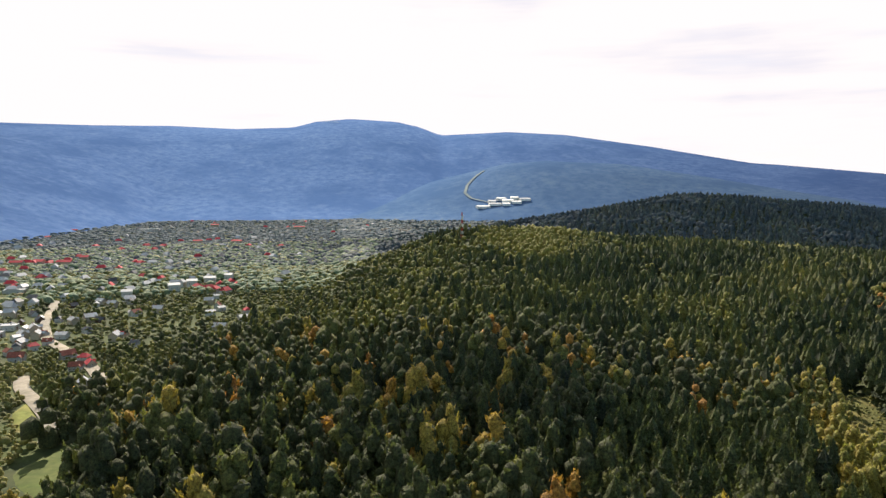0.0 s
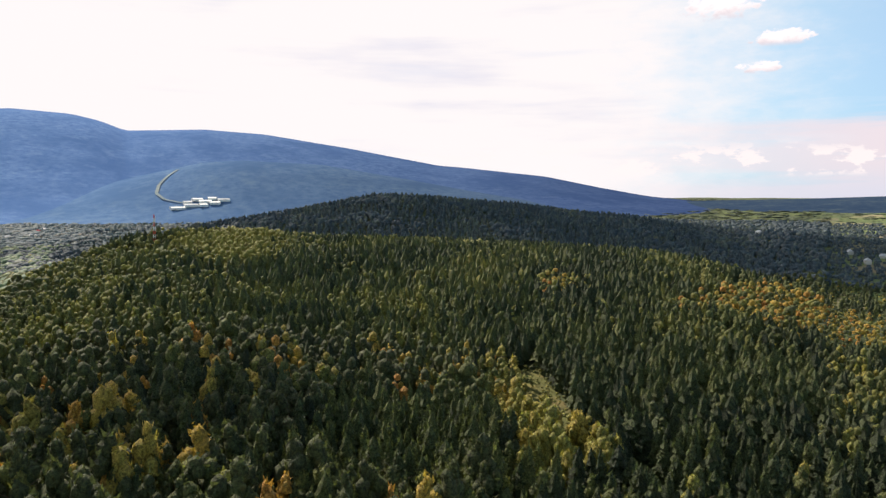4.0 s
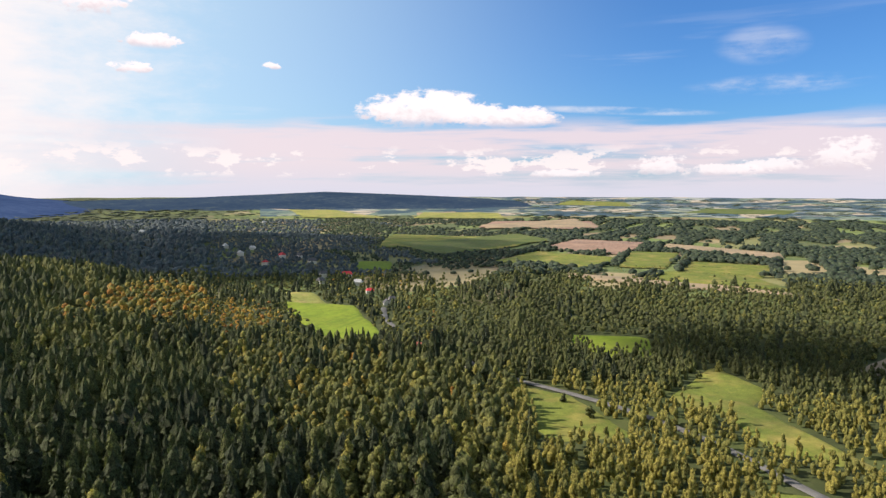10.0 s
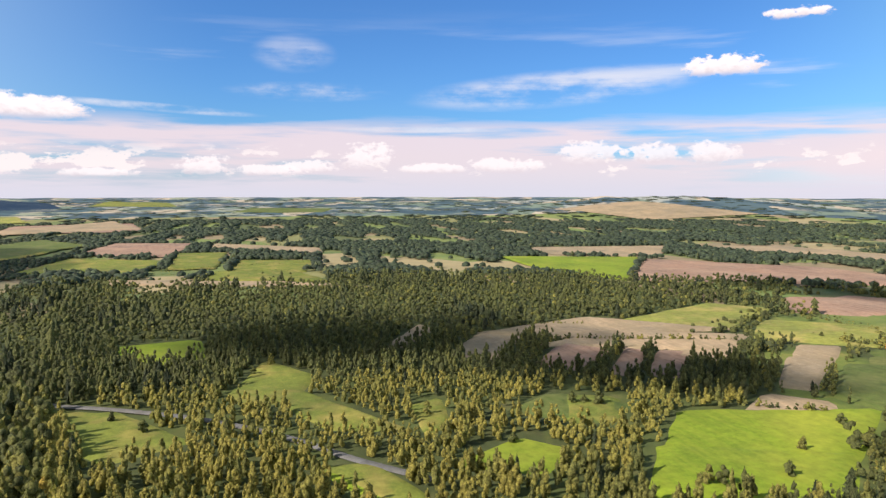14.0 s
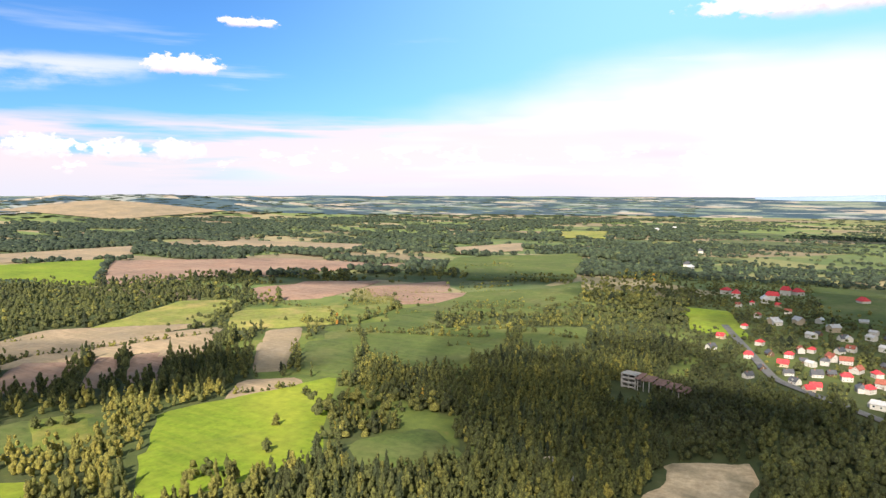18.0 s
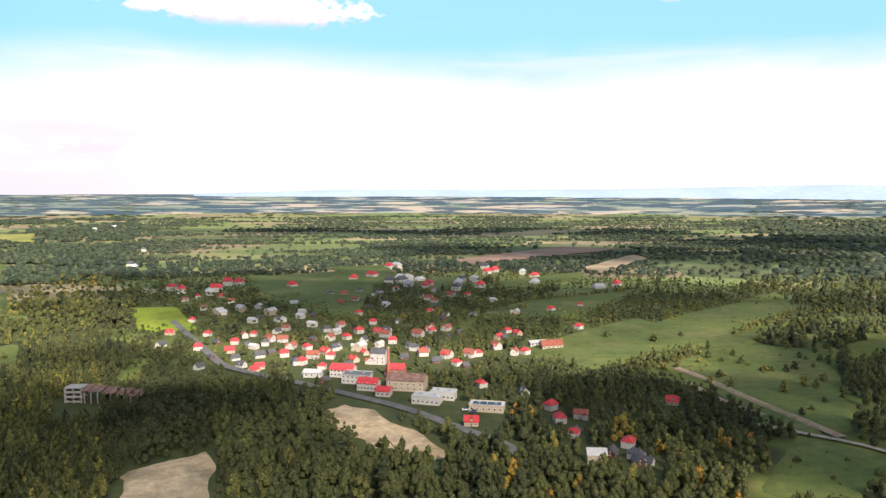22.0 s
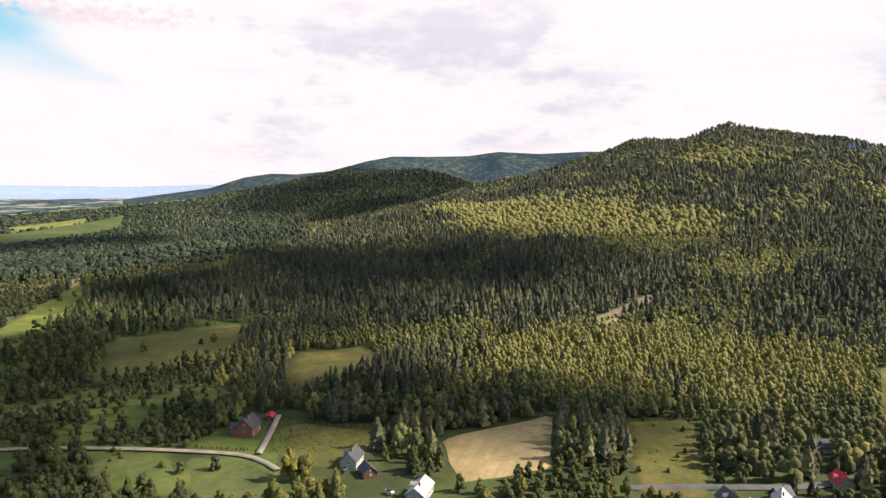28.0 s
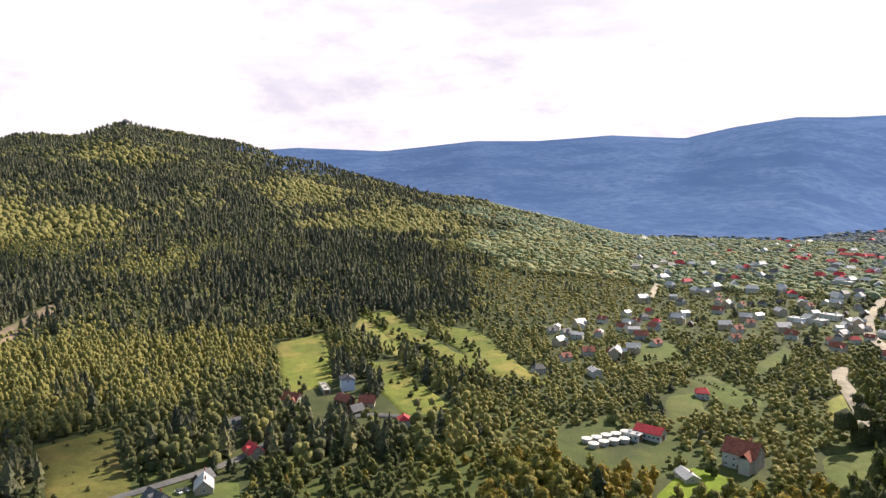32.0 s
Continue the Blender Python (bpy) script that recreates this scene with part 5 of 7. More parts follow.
def distant_houses():
    """The many small houses too far off to tell apart, as one mesh."""
    bm = bmesh.new()
    for kind, x, y, turn in FAR_SITES:
        first = len(bm.faces)
        m = pose(x, y, float(land_z(np.array(x), np.array(y))) + 0.2, 0, 0, turn)
        w, d, e, r = hr.uniform(10, 15), hr.uniform(8, 10), hr.uniform(4.5, 7), hr.uniform(3, 4.2)
        old = len(bm.verts)
        box(bm, -w / 2, -d / 2, -3, w / 2, d / 2, e)
        gable(bm, w, d, e, r, 0.6, 0.3, 2.5)
        bm.verts.ensure_lookup_table()
        bm.faces.ensure_lookup_table()
        for v in bm.verts[old:]:
            v.co = m @ v.co
        for k, f in enumerate(bm.faces[first:]):
            f.material_index = 0 if k < 6 else {"red": 1, "grey": 2, "white": 3}[kind]
    ob = part("distant_houses", bm, RENDER_WHITE, None)
    for mat in (RED_TILE, SLATE, LIGHT_ROOF):
        ob.data.materials.append(mat)
    tagged(ob, "scattered distant houses with red, grey and pale roofs", "houses", kind="stuff")


distant_houses()


# ---- works, ruins, masts, parked cars ----
CREAM_TANK = plain("white_tank_cover", (0.74, 0.73, 0.70), 0.6, 0.06, 0.5)
SOLAR = plain("dark_solar_panel", (0.02, 0.03, 0.06), 0.15, 0.1, 0.5)
ROCK = plain("grey_granite", (0.24, 0.23, 0.215), 0.95, 0.3, 0.3)
RUST = plain("rusted_sheet", (0.20, 0.12, 0.10), 0.8, 0.35, 0.4)
MAST_RED = plain("red_mast_paint", (0.5, 0.06, 0.04), 0.5, 0.1, 1.0)
PLASTER_BLUE = plain("pale_blue_render", (0.60, 0.66, 0.74), 0.9, 0.06, 0.6)
TAR = plain("dark_flat_roof", (0.13, 0.14, 0.17), 0.8, 0.2, 0.5)
CAR_PAINT = [plain("car_paint_" + n, c, 0.25, 0.04, 1.0) for n, c in (("white", (0.75, 0.75, 0.75)), ("grey", (0.2, 0.21, 0.22)), ("red", (0.4, 0.03, 0.03)), ("blue", (0.05, 0.09, 0.25)))]
TYRE = plain("tyre_rubber", (0.03, 0.03, 0.03), 0.9, 0.1, 3.0)


def at(top, x, y, turn, lift=0.25):
    top.location, top.rotation_euler = (x, y, float(ground_z(x, y)) + lift), (0, 0, radians(turn))
    d = math.hypot(x, y)
    ux, uy, front = x / d, y / d, 1 - min(0.1, 45 / d)
    FOOTPRINTS.append(((x + ux * 12 - uy * 15, y + uy * 12 + ux * 15), (x + ux * 12 + uy * 15, y + uy * 12 - ux * 15),
                       (x * front + uy * 12, y * front - ux * 12), (x * front - uy * 12, y * front + ux * 12)))
    return top


def hall(x, y, turn, label, w, d, h, rise, wall, roof_mat, flat=False, windows=6, panels=False):
    """A works hall or long house: walls, pitched or flat roof with parapet, a row of windows, a gate."""
    global FAR_HOUSES
    FAR_HOUSES = 1
    if math.hypot(x, y) > 800:
        windows = 2
    top = new("works_hall")
    tagged(top, label, "building", group="larger buildings")
    boxed("wall", wall, top, -w / 2, -d / 2, -2.5, w / 2, d / 2, h)
    if flat:
        bm = bmesh.new()
        box(bm, -w / 2 - 0.2, -d / 2 - 0.2, h + 0.003, w / 2 + 0.2, d / 2 + 0.2, h + 0.25)
        roof = part("roof", bm, roof_mat, top)
        for dims in ((-w / 2 - 0.25, -d / 2 - 0.25, h + 0.253, w / 2 + 0.25, -d / 2 + 0.1, h + 0.6), (-w / 2 - 0.25, d / 2 - 0.1, h + 0.253, w / 2 + 0.25, d / 2 + 0.25, h + 0.6)):
            boxed("parapet", wall, top, *dims)
        for k in range(2):
            boxed("roof_vent", METAL_GREY, top, -w * 0.3 + k * w * 0.5, -0.6, h + 0.253, -w * 0.3 + k * w * 0.5 + 1.2, 0.6, h + 1.2)
        if panels:
            for k in range(4):
                boxed("solar_panel", SOLAR, top, -w * 0.42 + k * w * 0.21, -d * 0.3, h + 0.4, -w * 0.42 + k * w * 0.21 + w * 0.19, d * 0.3, h + 0.48)
    else:
        bm = bmesh.new()
        gable(bm, w, d, h, rise, 0.5, 0.25)
        part("roof", bm, roof_mat, top)
        bm = bmesh.new()
        for sx in (-1, 1):
            a = [bm.verts.new((sx * w / 2, yy, zz)) for yy, zz in ((-d / 2, h), (d / 2, h), (0, h + rise - 0.3))]
            b = [bm.verts.new((sx * (w / 2 - 0.3), yy, zz)) for yy, zz in ((-d / 2, h), (d / 2, h), (0, h + rise - 0.3))]
            bm.faces.new(a)
            bm.faces.new(b[::-1])
            bm.faces.new((a[0], a[2], b[2], b[0]))
            bm.faces.new((a[2], a[1], b[1], b[2]))
        part("gable_wall", bm, wall, top)
    for k in range(windows):
        px = (k + 0.5) / windows * w - w / 2
        for z in ([1.7] if h < 5 else [1.7, 4.4]):
            window(top, px, -d / 2, z, 1.4, 1.3, 0)
            window(top, px, d / 2, z, 1.4, 1.3, 180)
    FAR_HOUSES = 0
    boxed("gate", DOOR_WOOD, top, w / 2 - 0.02, -1.4, 0, w / 2 + 0.08, 1.4, 2.8)
    return at(top, x, y, turn)


def brick_stack(x, y, tall):
    """A tapering factory chimney with a wider head."""
    top = new("factory_chimney")
    tagged(top, "tall tapering brick factory chimney beside the old works", "chimney")
    bm = bmesh.new()
    bmesh.ops.create_cone(bm, segments=16, radius1=1.3, radius2=0.75, depth=tall, matrix=Matrix.Translation((0, 0, tall / 2)))
    part("shaft", bm, BRICK, top)
    bm = bmesh.new()
    bmesh.ops.create_cone(bm, segments=16, radius1=0.95, radius2=0.95, depth=0.9, matrix=Matrix.Translation((0, 0, tall - 0.4)))
    part("head", bm, RENDER_CREAM, top, "pale chimney head")
    bm = bmesh.new()
    box(bm, -1.8, -1.8, -2, 1.8, 1.8, 2.4)
    part("plinth", bm, BRICK, top)
    return at(top, x, y, 20)


def ruin(x, y, turn):
    """The concrete shell of a burnt-out works, with wrecked roof bays behind it."""
    top = new("ruined_works")
    tagged(top, "ruined pale concrete works with collapsed dark roof bays in the wood", "ruin")
    for k in range(3):
        boxed("floor_slab", CONCRETE, top, -5, -4, 2.9 * (k + 1), 5, 4, 2.9 * (k + 1) + 0.3)
    for cx in (-4.6, 0, 4.6):
        for cy in (-3.6, 3.6):
            boxed("column", CONCRETE, top, cx - 0.35, cy - 0.35, -2, cx + 0.35, cy + 0.35, 8.75)
    boxed("wall", CONCRETE, top, -5.3, -4.3, 0, -5.0, 4.3, 9.4)
    boxed("back_wall", CONCRETE, top, -5.0, 4.0, 0, 5.0, 4.3, 9.4)
    # a long gallery whose patched roof sags towards its far end
    for k in range(9):
        z = 8.2 - 0.42 * k - 0.5 * (k % 2)
        bm = bmesh.new()
        v = box(bm, 5.2 + k * 3.9, -5.4 + (k % 3) * 0.5, z, 8.9 + k * 3.9, 4.6, z + 0.3)
        for q in v:
            q.co.z += 0.16 * (q.co.y + 0.5)
        part("roof_bay", bm, RUST, top, "sagging rusty roof bay")
        for cy in (-4.6, 3.8):
            boxed("frame_post", CONCRETE, top, 6.4 + k * 3.9, cy, -2, 6.9 + k * 3.9, cy + 0.5, z - 0.9)
    for k in range(3):
        boxed("parapet", CONCRETE, top, -5, -4.3, 2.9 * k + 0.3, 5, -4.0, 2.9 * k + 1.5)
    return at(top, x, y, turn)


def tank(x, y, radius=2.6):
    """A low round settling tank with a domed cover."""
    top = new("settling_tank")
    tagged(top, "low round white tank with a domed cover", "tank", group="settling tanks")
    bm = bmesh.new()
    bmesh.ops.create_cone(bm, cap_ends=True, segments=24, radius1=radius, radius2=radius, depth=3.0, matrix=Matrix.Translation((0, 0, 0.5)))
    part("wall", bm, CONCRETE, top)
    bm = bmesh.new()
    bmesh.ops.create_cone(bm, cap_ends=True, segments=24, radius1=radius + 0.15, radius2=radius * 0.25, depth=0.7, matrix=Matrix.Translation((0, 0, 2.36)))
    part("cover", bm, CREAM_TANK, top)
    return at(top, x, y, 0)


def mast(x, y, tall):
    """A red and white lattice mast with aerials."""
    top = new("lattice_mast")
    tagged(top, "red and white lattice radio mast on the wooded hilltop", "mast")
    n = 8
    for k in range(n):
        z0, z1 = tall * k / n, tall * (k + 1) / n
        w0, w1 = 1.6 * (1 - 0.7 * k / n), 1.6 * (1 - 0.7 * (k + 1) / n)
        bm = bmesh.new()
        for sx, sy in ((-1, -1), (1, -1), (1, 1), (-1, 1)):
            a, b = Vector((sx * w0, sy * w0, z0)), Vector((sx * w1, sy * w1, z1))
            c = Vector((-sy * w1, sx * w1, z1))
            for p, q, t in ((a, b, 0.16), (a, c, 0.09)):
                d = q - p
                bmesh.ops.create_cone(bm, segments=5, radius1=t, radius2=t, depth=d.length,
                                      matrix=Matrix.Translation((p + q) / 2) @ d.to_track_quat("Z", "Y").to_matrix().to_4x4())
        part("mast_section", bm, MAST_RED if k % 2 else WHITE_PAINT, top)
    for k in range(3):
        bm = bmesh.new()
        box(bm, 0.8, -0.5, tall * 0.72 + k * 3, 1.4, 0.5, tall * 0.72 + k * 3 + 2)
        part("aerial", bm, WHITE_PAINT, top)
    return at(top, x, y, 10, -1)


def tor(x, y, wide, tall):
    """A granite outcrop of stacked boulders."""
    top = new("rock_outcrop")
    tagged(top, "dark granite outcrop on the mountain's summit", "rock")
    rr = np.random.RandomState(3)
    for k in range(9):
        v, f = lump(rr, 2, 0.18)
        s = wide * rr.uniform(0.14, 0.24)
        v = v * (s, s * 0.8, s * 0.7) + ((k / 8 - 0.5) * wide, rr.uniform(-0.1, 0.1) * wide, tall * (0.25 + 0.5 * rr.uniform(0, 1) * (1 - abs(k / 4 - 1))))
        ob = new("boulder", mesh_from("boulder", v, f, ROCK))
        ob.parent = top
    return at(top, x, y, 6, 0)


def parked_car(x, y, turn, paint):
    top = new("parked_car")
    tagged(top, ("white", "grey", "red", "blue")[paint] + " car parked by the houses", "car", group="parked cars")
    bm = bmesh.new()
    v = box(bm, -2.1, -0.85, 0.3, 2.1, 0.85, 0.85)
    bmesh.ops.bevel(bm, geom=bm.edges[:], offset=0.12, segments=1)
    part("body", bm, CAR_PAINT[paint], top)
    bm = bmesh.new()
    v = box(bm, -1.5, -0.75, 0.85, 1.0, 0.75, 1.42)
    for q in v[4:]:
        q.co.x *= 0.72
        q.co.y *= 0.86
    part("cabin", bm, PANE, top, "dark glazed cabin")
    for sx in (-1.3, 1.3):
        for sy in (-0.8, 0.8):
            bm = bmesh.new()
            bmesh.ops.create_cone(bm, cap_ends=True, segments=12, radius1=0.32, radius2=0.32, depth=0.2, matrix=pose(sx, sy, 0.32, 90))
            part("wheel", bm, TYRE, top)
    return at(top, x, y, turn, 1.0)


def special_house(x, y, turn, size, label, w, d, eaves, rise, wall, roof_mat, **more):
    ob = house(label, w, d, eaves, rise, wall, roof_mat, **more)
    at(ob, x, y, turn)
    ob.scale = (size,) * 3
    return ob


hall(-9.5, -482.7, -22, "works hall with white walls and a red sheet roof", 16, 10, 5.5, 3.0, RENDER_WHITE, RED_TILE)
hall(-18.2, -465.7, -22, "white works hall with a dark blue flat roof", 18, 11, 5.5, 0, RENDER_WHITE, TAR, True)
hall(-24.8, -448.0, -22, "works hall with white walls and a red sheet roof", 13, 9, 5.0, 2.6, RENDER_WHITE, RED_TILE)
hall(-33.4, -433.1, -22, "small red-roofed works building by the street", 9, 7, 3.6, 2.2, RENDER_GREY, RED_TILE, False, 3)
hall(-49.4, -445.9, -20, "large old brown works with a rusty patched roof", 24, 14, 7.0, 3.0, RENDER_CREAM, RUST)
hall(-45.2, -477.9, -20, "old brick works annexe with a red roof", 12, 9, 6.0, 2.5, BRICK, RED_TILE, False, 3)
hall(-36.1, -513.8, -20, "three-storey grey rendered mill house with a dark roof", 11, 9, 8.5, 2.5, RENDER_GREY, SLATE, False, 3)
hall(-57.7, -414.1, -24, "white hall with a pale flat roof", 17, 9, 4.5, 0, RENDER_WHITE, LIGHT_ROOF, True)
hall(-68.8, -421.2, -24, "white hall with a pale flat roof", 15, 8, 4.5, 0, RENDER_WHITE, LIGHT_ROOF, True)
hall(-90.0, -394.7, -20, "long low white building with dark panels on its roof", 20, 9, 3.6, 0, RENDER_CREAM, LIGHT_ROOF, True, 6, True)
hall(-175.5, -541.4, 8, "long farm building with a faded red roof", 18, 8, 3.5, 3.5, RENDER_CREAM, DARK_RED, False, 5)
hall(-167.3, -552.8, 8, "long shed with a light roof", 14, 6, 3.0, 1.5, RENDER_WHITE, LIGHT_ROOF, False, 4)
hall(10.8, -484.1, -15, "greenhouse-like white shed with a pale roof", 12, 7, 3.5, 1.6, RENDER_WHITE, LIGHT_ROOF, False, 3)
brick_stack(-39.4, -472.8, 21.0)
ruin(149.9, -448.6, 172)
hall(-257.0, 265.6, 20, "works building with a broad red roof", 14, 8, 4.0, 2.6, RENDER_WHITE, RED_TILE)
hall(-259.9, 256.7, 20, "low white annexe with a flat roof", 8, 6, 3.0, 0, RENDER_WHITE, LIGHT_ROOF, True, 3)
tank(-268.4, 233.5)
tank(-267.6, 239.1)
tank(-267.6, 245.5)
tank(-266.7, 251.2)
tank(-266.5, 257.6)
tank(-261.5, 231.9)
tank(-261.3, 238.3)
tank(-260.3, 244.1)
tank(-259.1, 249.8)
special_house(-209.0, 275.0, 15, 1.0, "large grey stone villa with steep dark red gables", 15, 11, 7.5, 5.0, RENDER_GREY, DARK_RED, floors=3, wing=True)
special_house(-210.9, 240.7, -20, 0.8, "white bungalow with a pale roof on a green lawn", 13, 8, 3.4, 2.2, RENDER_WHITE, LIGHT_ROOF, floors=1)
special_house(-323.0, -199.2, 10, 1.0, "dark red timber house with steep dark gables", 12, 9, 4.6, 4.6, BRICK, SLATE, dormer=True, wing=True)
special_house(-347.6, -200.5, 15, 0.7, "low red-roofed garage beside a drive", 10, 6, 2.6, 1.6, DARK_WOOD, RED_TILE, floors=1)
special_house(-299.6, -130.3, 5, 0.85, "white house with a dark blue-grey roof and dormer", 14, 9, 4.2, 4.4, RENDER_WHITE, SLATE, dormer=True)
special_house(-289.4, -118.3, 40, 0.8, "barn with bright panels on a dark roof", 10, 8, 3.2, 3.6, DARK_WOOD, SLATE, floors=1)
special_house(-273.9, -88.7, 0, 0.95, "white house with a light grey roof and gable", 15, 8, 4.2, 3.0, RENDER_WHITE, LIGHT_ROOF, dormer=True)
special_house(-416.2, 164.0, -15, 0.85, "white three-storey guest house with a dark roof", 11, 10, 8.4, 2.6, PLASTER_BLUE, SLATE, hip=2.6, floors=3)
hall(-420.0, 150.2, -10, "long grey terrace with a flat roof", 18, 4, 2.6, 0, CONCRETE, CONCRETE, True, 4)
special_house(-386.2, 150.5, 20, 0.85, "maroon boarded house with a brown roof", 12, 8, 4.4, 3.4, DARK_WOOD, DARK_RED)
special_house(-377.9, 161.2, 60, 0.8, "cream house with a brown tiled roof", 11, 8, 4.0, 4.2, RENDER_CREAM, DARK_RED)
special_house(-304.1, 54.5, -12, 0.82, "pale house with a grey roof and skylights", 12, 9, 4.0, 4.2, RENDER_CREAM, LIGHT_ROOF)
special_house(-294.7, 32.4, -15, 0.75, "dark garage with a wide white door", 13, 8, 3.0, 2.4, DARK_WOOD, SLATE, floors=1)
mast(24.0, 905.0, 38)
tor(-2187.0, 214.0, 40, 15)
parked_car(-305.7, 44.6, 20, 0)
parked_car(-306.2, 47.7, 25, 1)
parked_car(-292.0, 40.1, 80, 2)
parked_car(-77.2, -393.8, 10, 0)
parked_car(-81.0, -389.4, 30, 3)
parked_car(-273.0, -101.7, 60, 0)
parked_car(-289.8, -129.2, 15, 1)
hall(-318.2, 967.1, 12, "white hotel block with a light roof", 15, 9, 8.5, 2.2, RENDER_WHITE, LIGHT_ROOF, False, 5)
hall(-332.4, 937.2, 20, "white hotel block with a light roof", 13, 9, 8.5, 2.2, RENDER_WHITE, LIGHT_ROOF, False, 5)
hall(-341.4, 897.2, 28, "white hotel block with a light roof", 14, 9, 8.5, 2.2, RENDER_WHITE, LIGHT_ROOF, False, 5)
hall(-302.7, 1000.6, 5, "white hotel block with a light roof", 11, 9, 8.5, 2.2, RENDER_WHITE, LIGHT_ROOF, False, 5)
hall(-376.1, 841.1, 25, "white hotel block with a light roof", 12, 9, 8.5, 2.2, RENDER_WHITE, LIGHT_ROOF, False, 5)
hall(-715.7, 1191.5, 5, "long terrace of houses with red roofs", 22, 10, 7.0, 3.0, RENDER_CREAM, RED_TILE, False, 6)
hall(-687.1, 1208.2, -10, "long terrace of houses with red roofs", 18, 10, 7.0, 3.0, RENDER_CREAM, RED_TILE, False, 6)
hall(-638.5, 1198.1, -5, "long terrace of houses with red roofs", 26, 10, 7.0, 3.0, RENDER_CREAM, RED_TILE, False, 6)
hall(-646.9, 1281.6, 10, "long terrace of houses with red roofs", 14, 10, 7.0, 3.0, RENDER_CREAM, RED_TILE, False, 6)
hall(-1088.6, 2091.9, 7, "long terrace of houses with red roofs", 30, 10, 7.0, 3.0, RENDER_CREAM, RED_TILE, False, 6)
hall(-482.7, 1669.1, -10, "long terrace of houses with red roofs", 26, 10, 7.0, 3.0, RENDER_CREAM, RED_TILE, False, 6)
hall(-576.4, 1671.8, 10, "long terrace of houses with red roofs", 20, 10, 7.0, 3.0, RENDER_CREAM, RED_TILE, False, 6)
hall(-452.1, 2244.9, 5, "long terrace of houses with red roofs", 34, 10, 7.0, 3.0, RENDER_CREAM, RED_TILE, False, 6)
hall(-758.3, 2367.8, 5, "long terrace of houses with red roofs", 26, 10, 7.0, 3.0, RENDER_CREAM, RED_TILE, False, 6)
hall(-882.0, 2142.6, 1, "large pale building with a flat roof", 60, 14, 7, 0, RENDER_WHITE, LIGHT_ROOF, True, 6)
def lift_station(az, up, turn, long, deep, roof_mat):
    """A long pale building at the foot of the ski run, on the far hill."""
    px, py, pz = backdrop_surface(BACKDROPS["backdrop_ski_hill"], np.array([az]), up)[0]
    ob = hall(px, py, turn, "long pale building at the foot of the ski run", long, deep, 6, 4, CREAM_TANK, roof_mat, False, 2)
    ob.location.z = pz - 1.0


for k, (az, up) in enumerate(((-3.9, 0.37), (-4.6, 0.39), (-5.2, 0.36), (-4.2, 0.33), (-5.0, 0.32), (-5.9, 0.34), (-6.5, 0.37), (-3.2, 0.31), (-5.7, 0.39))):
    lift_station(az, up, (4, 12, -8)[k % 3], 30 + 7 * (k % 4), 34, (LIGHT_ROOF, CREAM_TANK, CREAM_TANK)[k % 3])
hall(-98.3, 2827.5, 8, "large pale building with a flat roof", 34, 14, 7, 0, RENDER_WHITE, LIGHT_ROOF, True, 6)
hall(-244.3, 2139.1, 4, "large pale building with a flat roof", 30, 14, 7, 0, RENDER_WHITE, LIGHT_ROOF, True, 6)
hall(-397.6, 615.4, 0, "low white market building with a flat roof", 22, 12, 4.5, 0, RENDER_WHITE, LIGHT_ROOF, True, 4)
hall(-402.4, 648.8, 10, "low white market building with a flat roof", 18, 12, 4.5, 0, RENDER_WHITE, LIGHT_ROOF, True, 4)
hall(-408.1, 605.9, 10, "low white market building with a flat roof", 14, 12, 4.5, 0, RENDER_WHITE, LIGHT_ROOF, True, 4)
hall(-533.8, 881.0, 10, "low white market building with a flat roof", 24, 12, 4.5, 0, RENDER_WHITE, LIGHT_ROOF, True, 4)


# ---- woods ----
TRNG = np.random.RandomState(11)


def conifer_shape(rng, tiers, sides, blunt):
    """A spruce or pine, height 1 and width 1: ragged tiers of drooping branches; blunt: how round its head is."""
    v, f = [], []
    for k in range(tiers):
        q0 = k / tiers
        z0 = 0.12 + 0.78 * q0 ** 0.9
        z1 = 1.0 if k == tiers - 1 else min(0.97, z0 + 1.35 / tiers)
        rad = 0.5 * (1 - q0) ** blunt * rng.uniform(0.88, 1.12) * (0.85 if k == 0 else 1.0)
        base = len(v)
        v.append((rng.normal(0, 0.03), rng.normal(0, 0.03), z1))
        turn = rng.uniform(0, 6.28)
        for s in range(sides):
            a = turn + 2 * math.pi * (s + rng.uniform(-0.3, 0.3)) / sides
            q = rad * (rng.uniform(0.62, 0.85) if s % 2 else rng.uniform(0.9, 1.2))
            v.append((q * math.cos(a), q * math.sin(a), z0 + rng.uniform(-0.05, 0.03)))
        for s in range(sides):
            f.append((base, base + 1 + s, base + 1 + (s + 1) % sides))
    return np.array(v), np.array(f)


def broadleaf_shape(rng, level, parts, slim=1.0, sprays=0):
    """A crown of overlapping leaf masses, height 1 and width 1."""
    vs, fs, n = [], [], 0
    for k in range(parts):
        v, f = lump(rng, level, 0.24 if level > 1 else 0.16)
        if parts == 1:
            v = v * (0.5, 0.5, 0.48) + (0, 0, 0.52)
        else:
            t = k / (parts - 1)
            a = 2.4 * k + rng.uniform(-0.4, 0.4)
            out = 0.23 * math.sin(math.pi * min(1, 0.25 + 0.75 * t)) * (1 if k < parts - 1 else 0.2)
            size = rng.uniform(0.17, 0.29) * (1.0 - 0.34 * t) * (1.12 if k < 2 else 1.0)
            v = v * (size, size, size * 0.9) + (out * math.cos(a), out * math.sin(a), 0.22 + 0.60 * t + rng.uniform(-0.05, 0.05))
        vs.append(v * (slim, slim, 1))
        fs.append(f + n)
        n += len(v)
    v, f = np.concatenate(vs), np.concatenate(fs)
    return tufts(rng, v, f, sprays, 0.055) if sprays else (v, f)


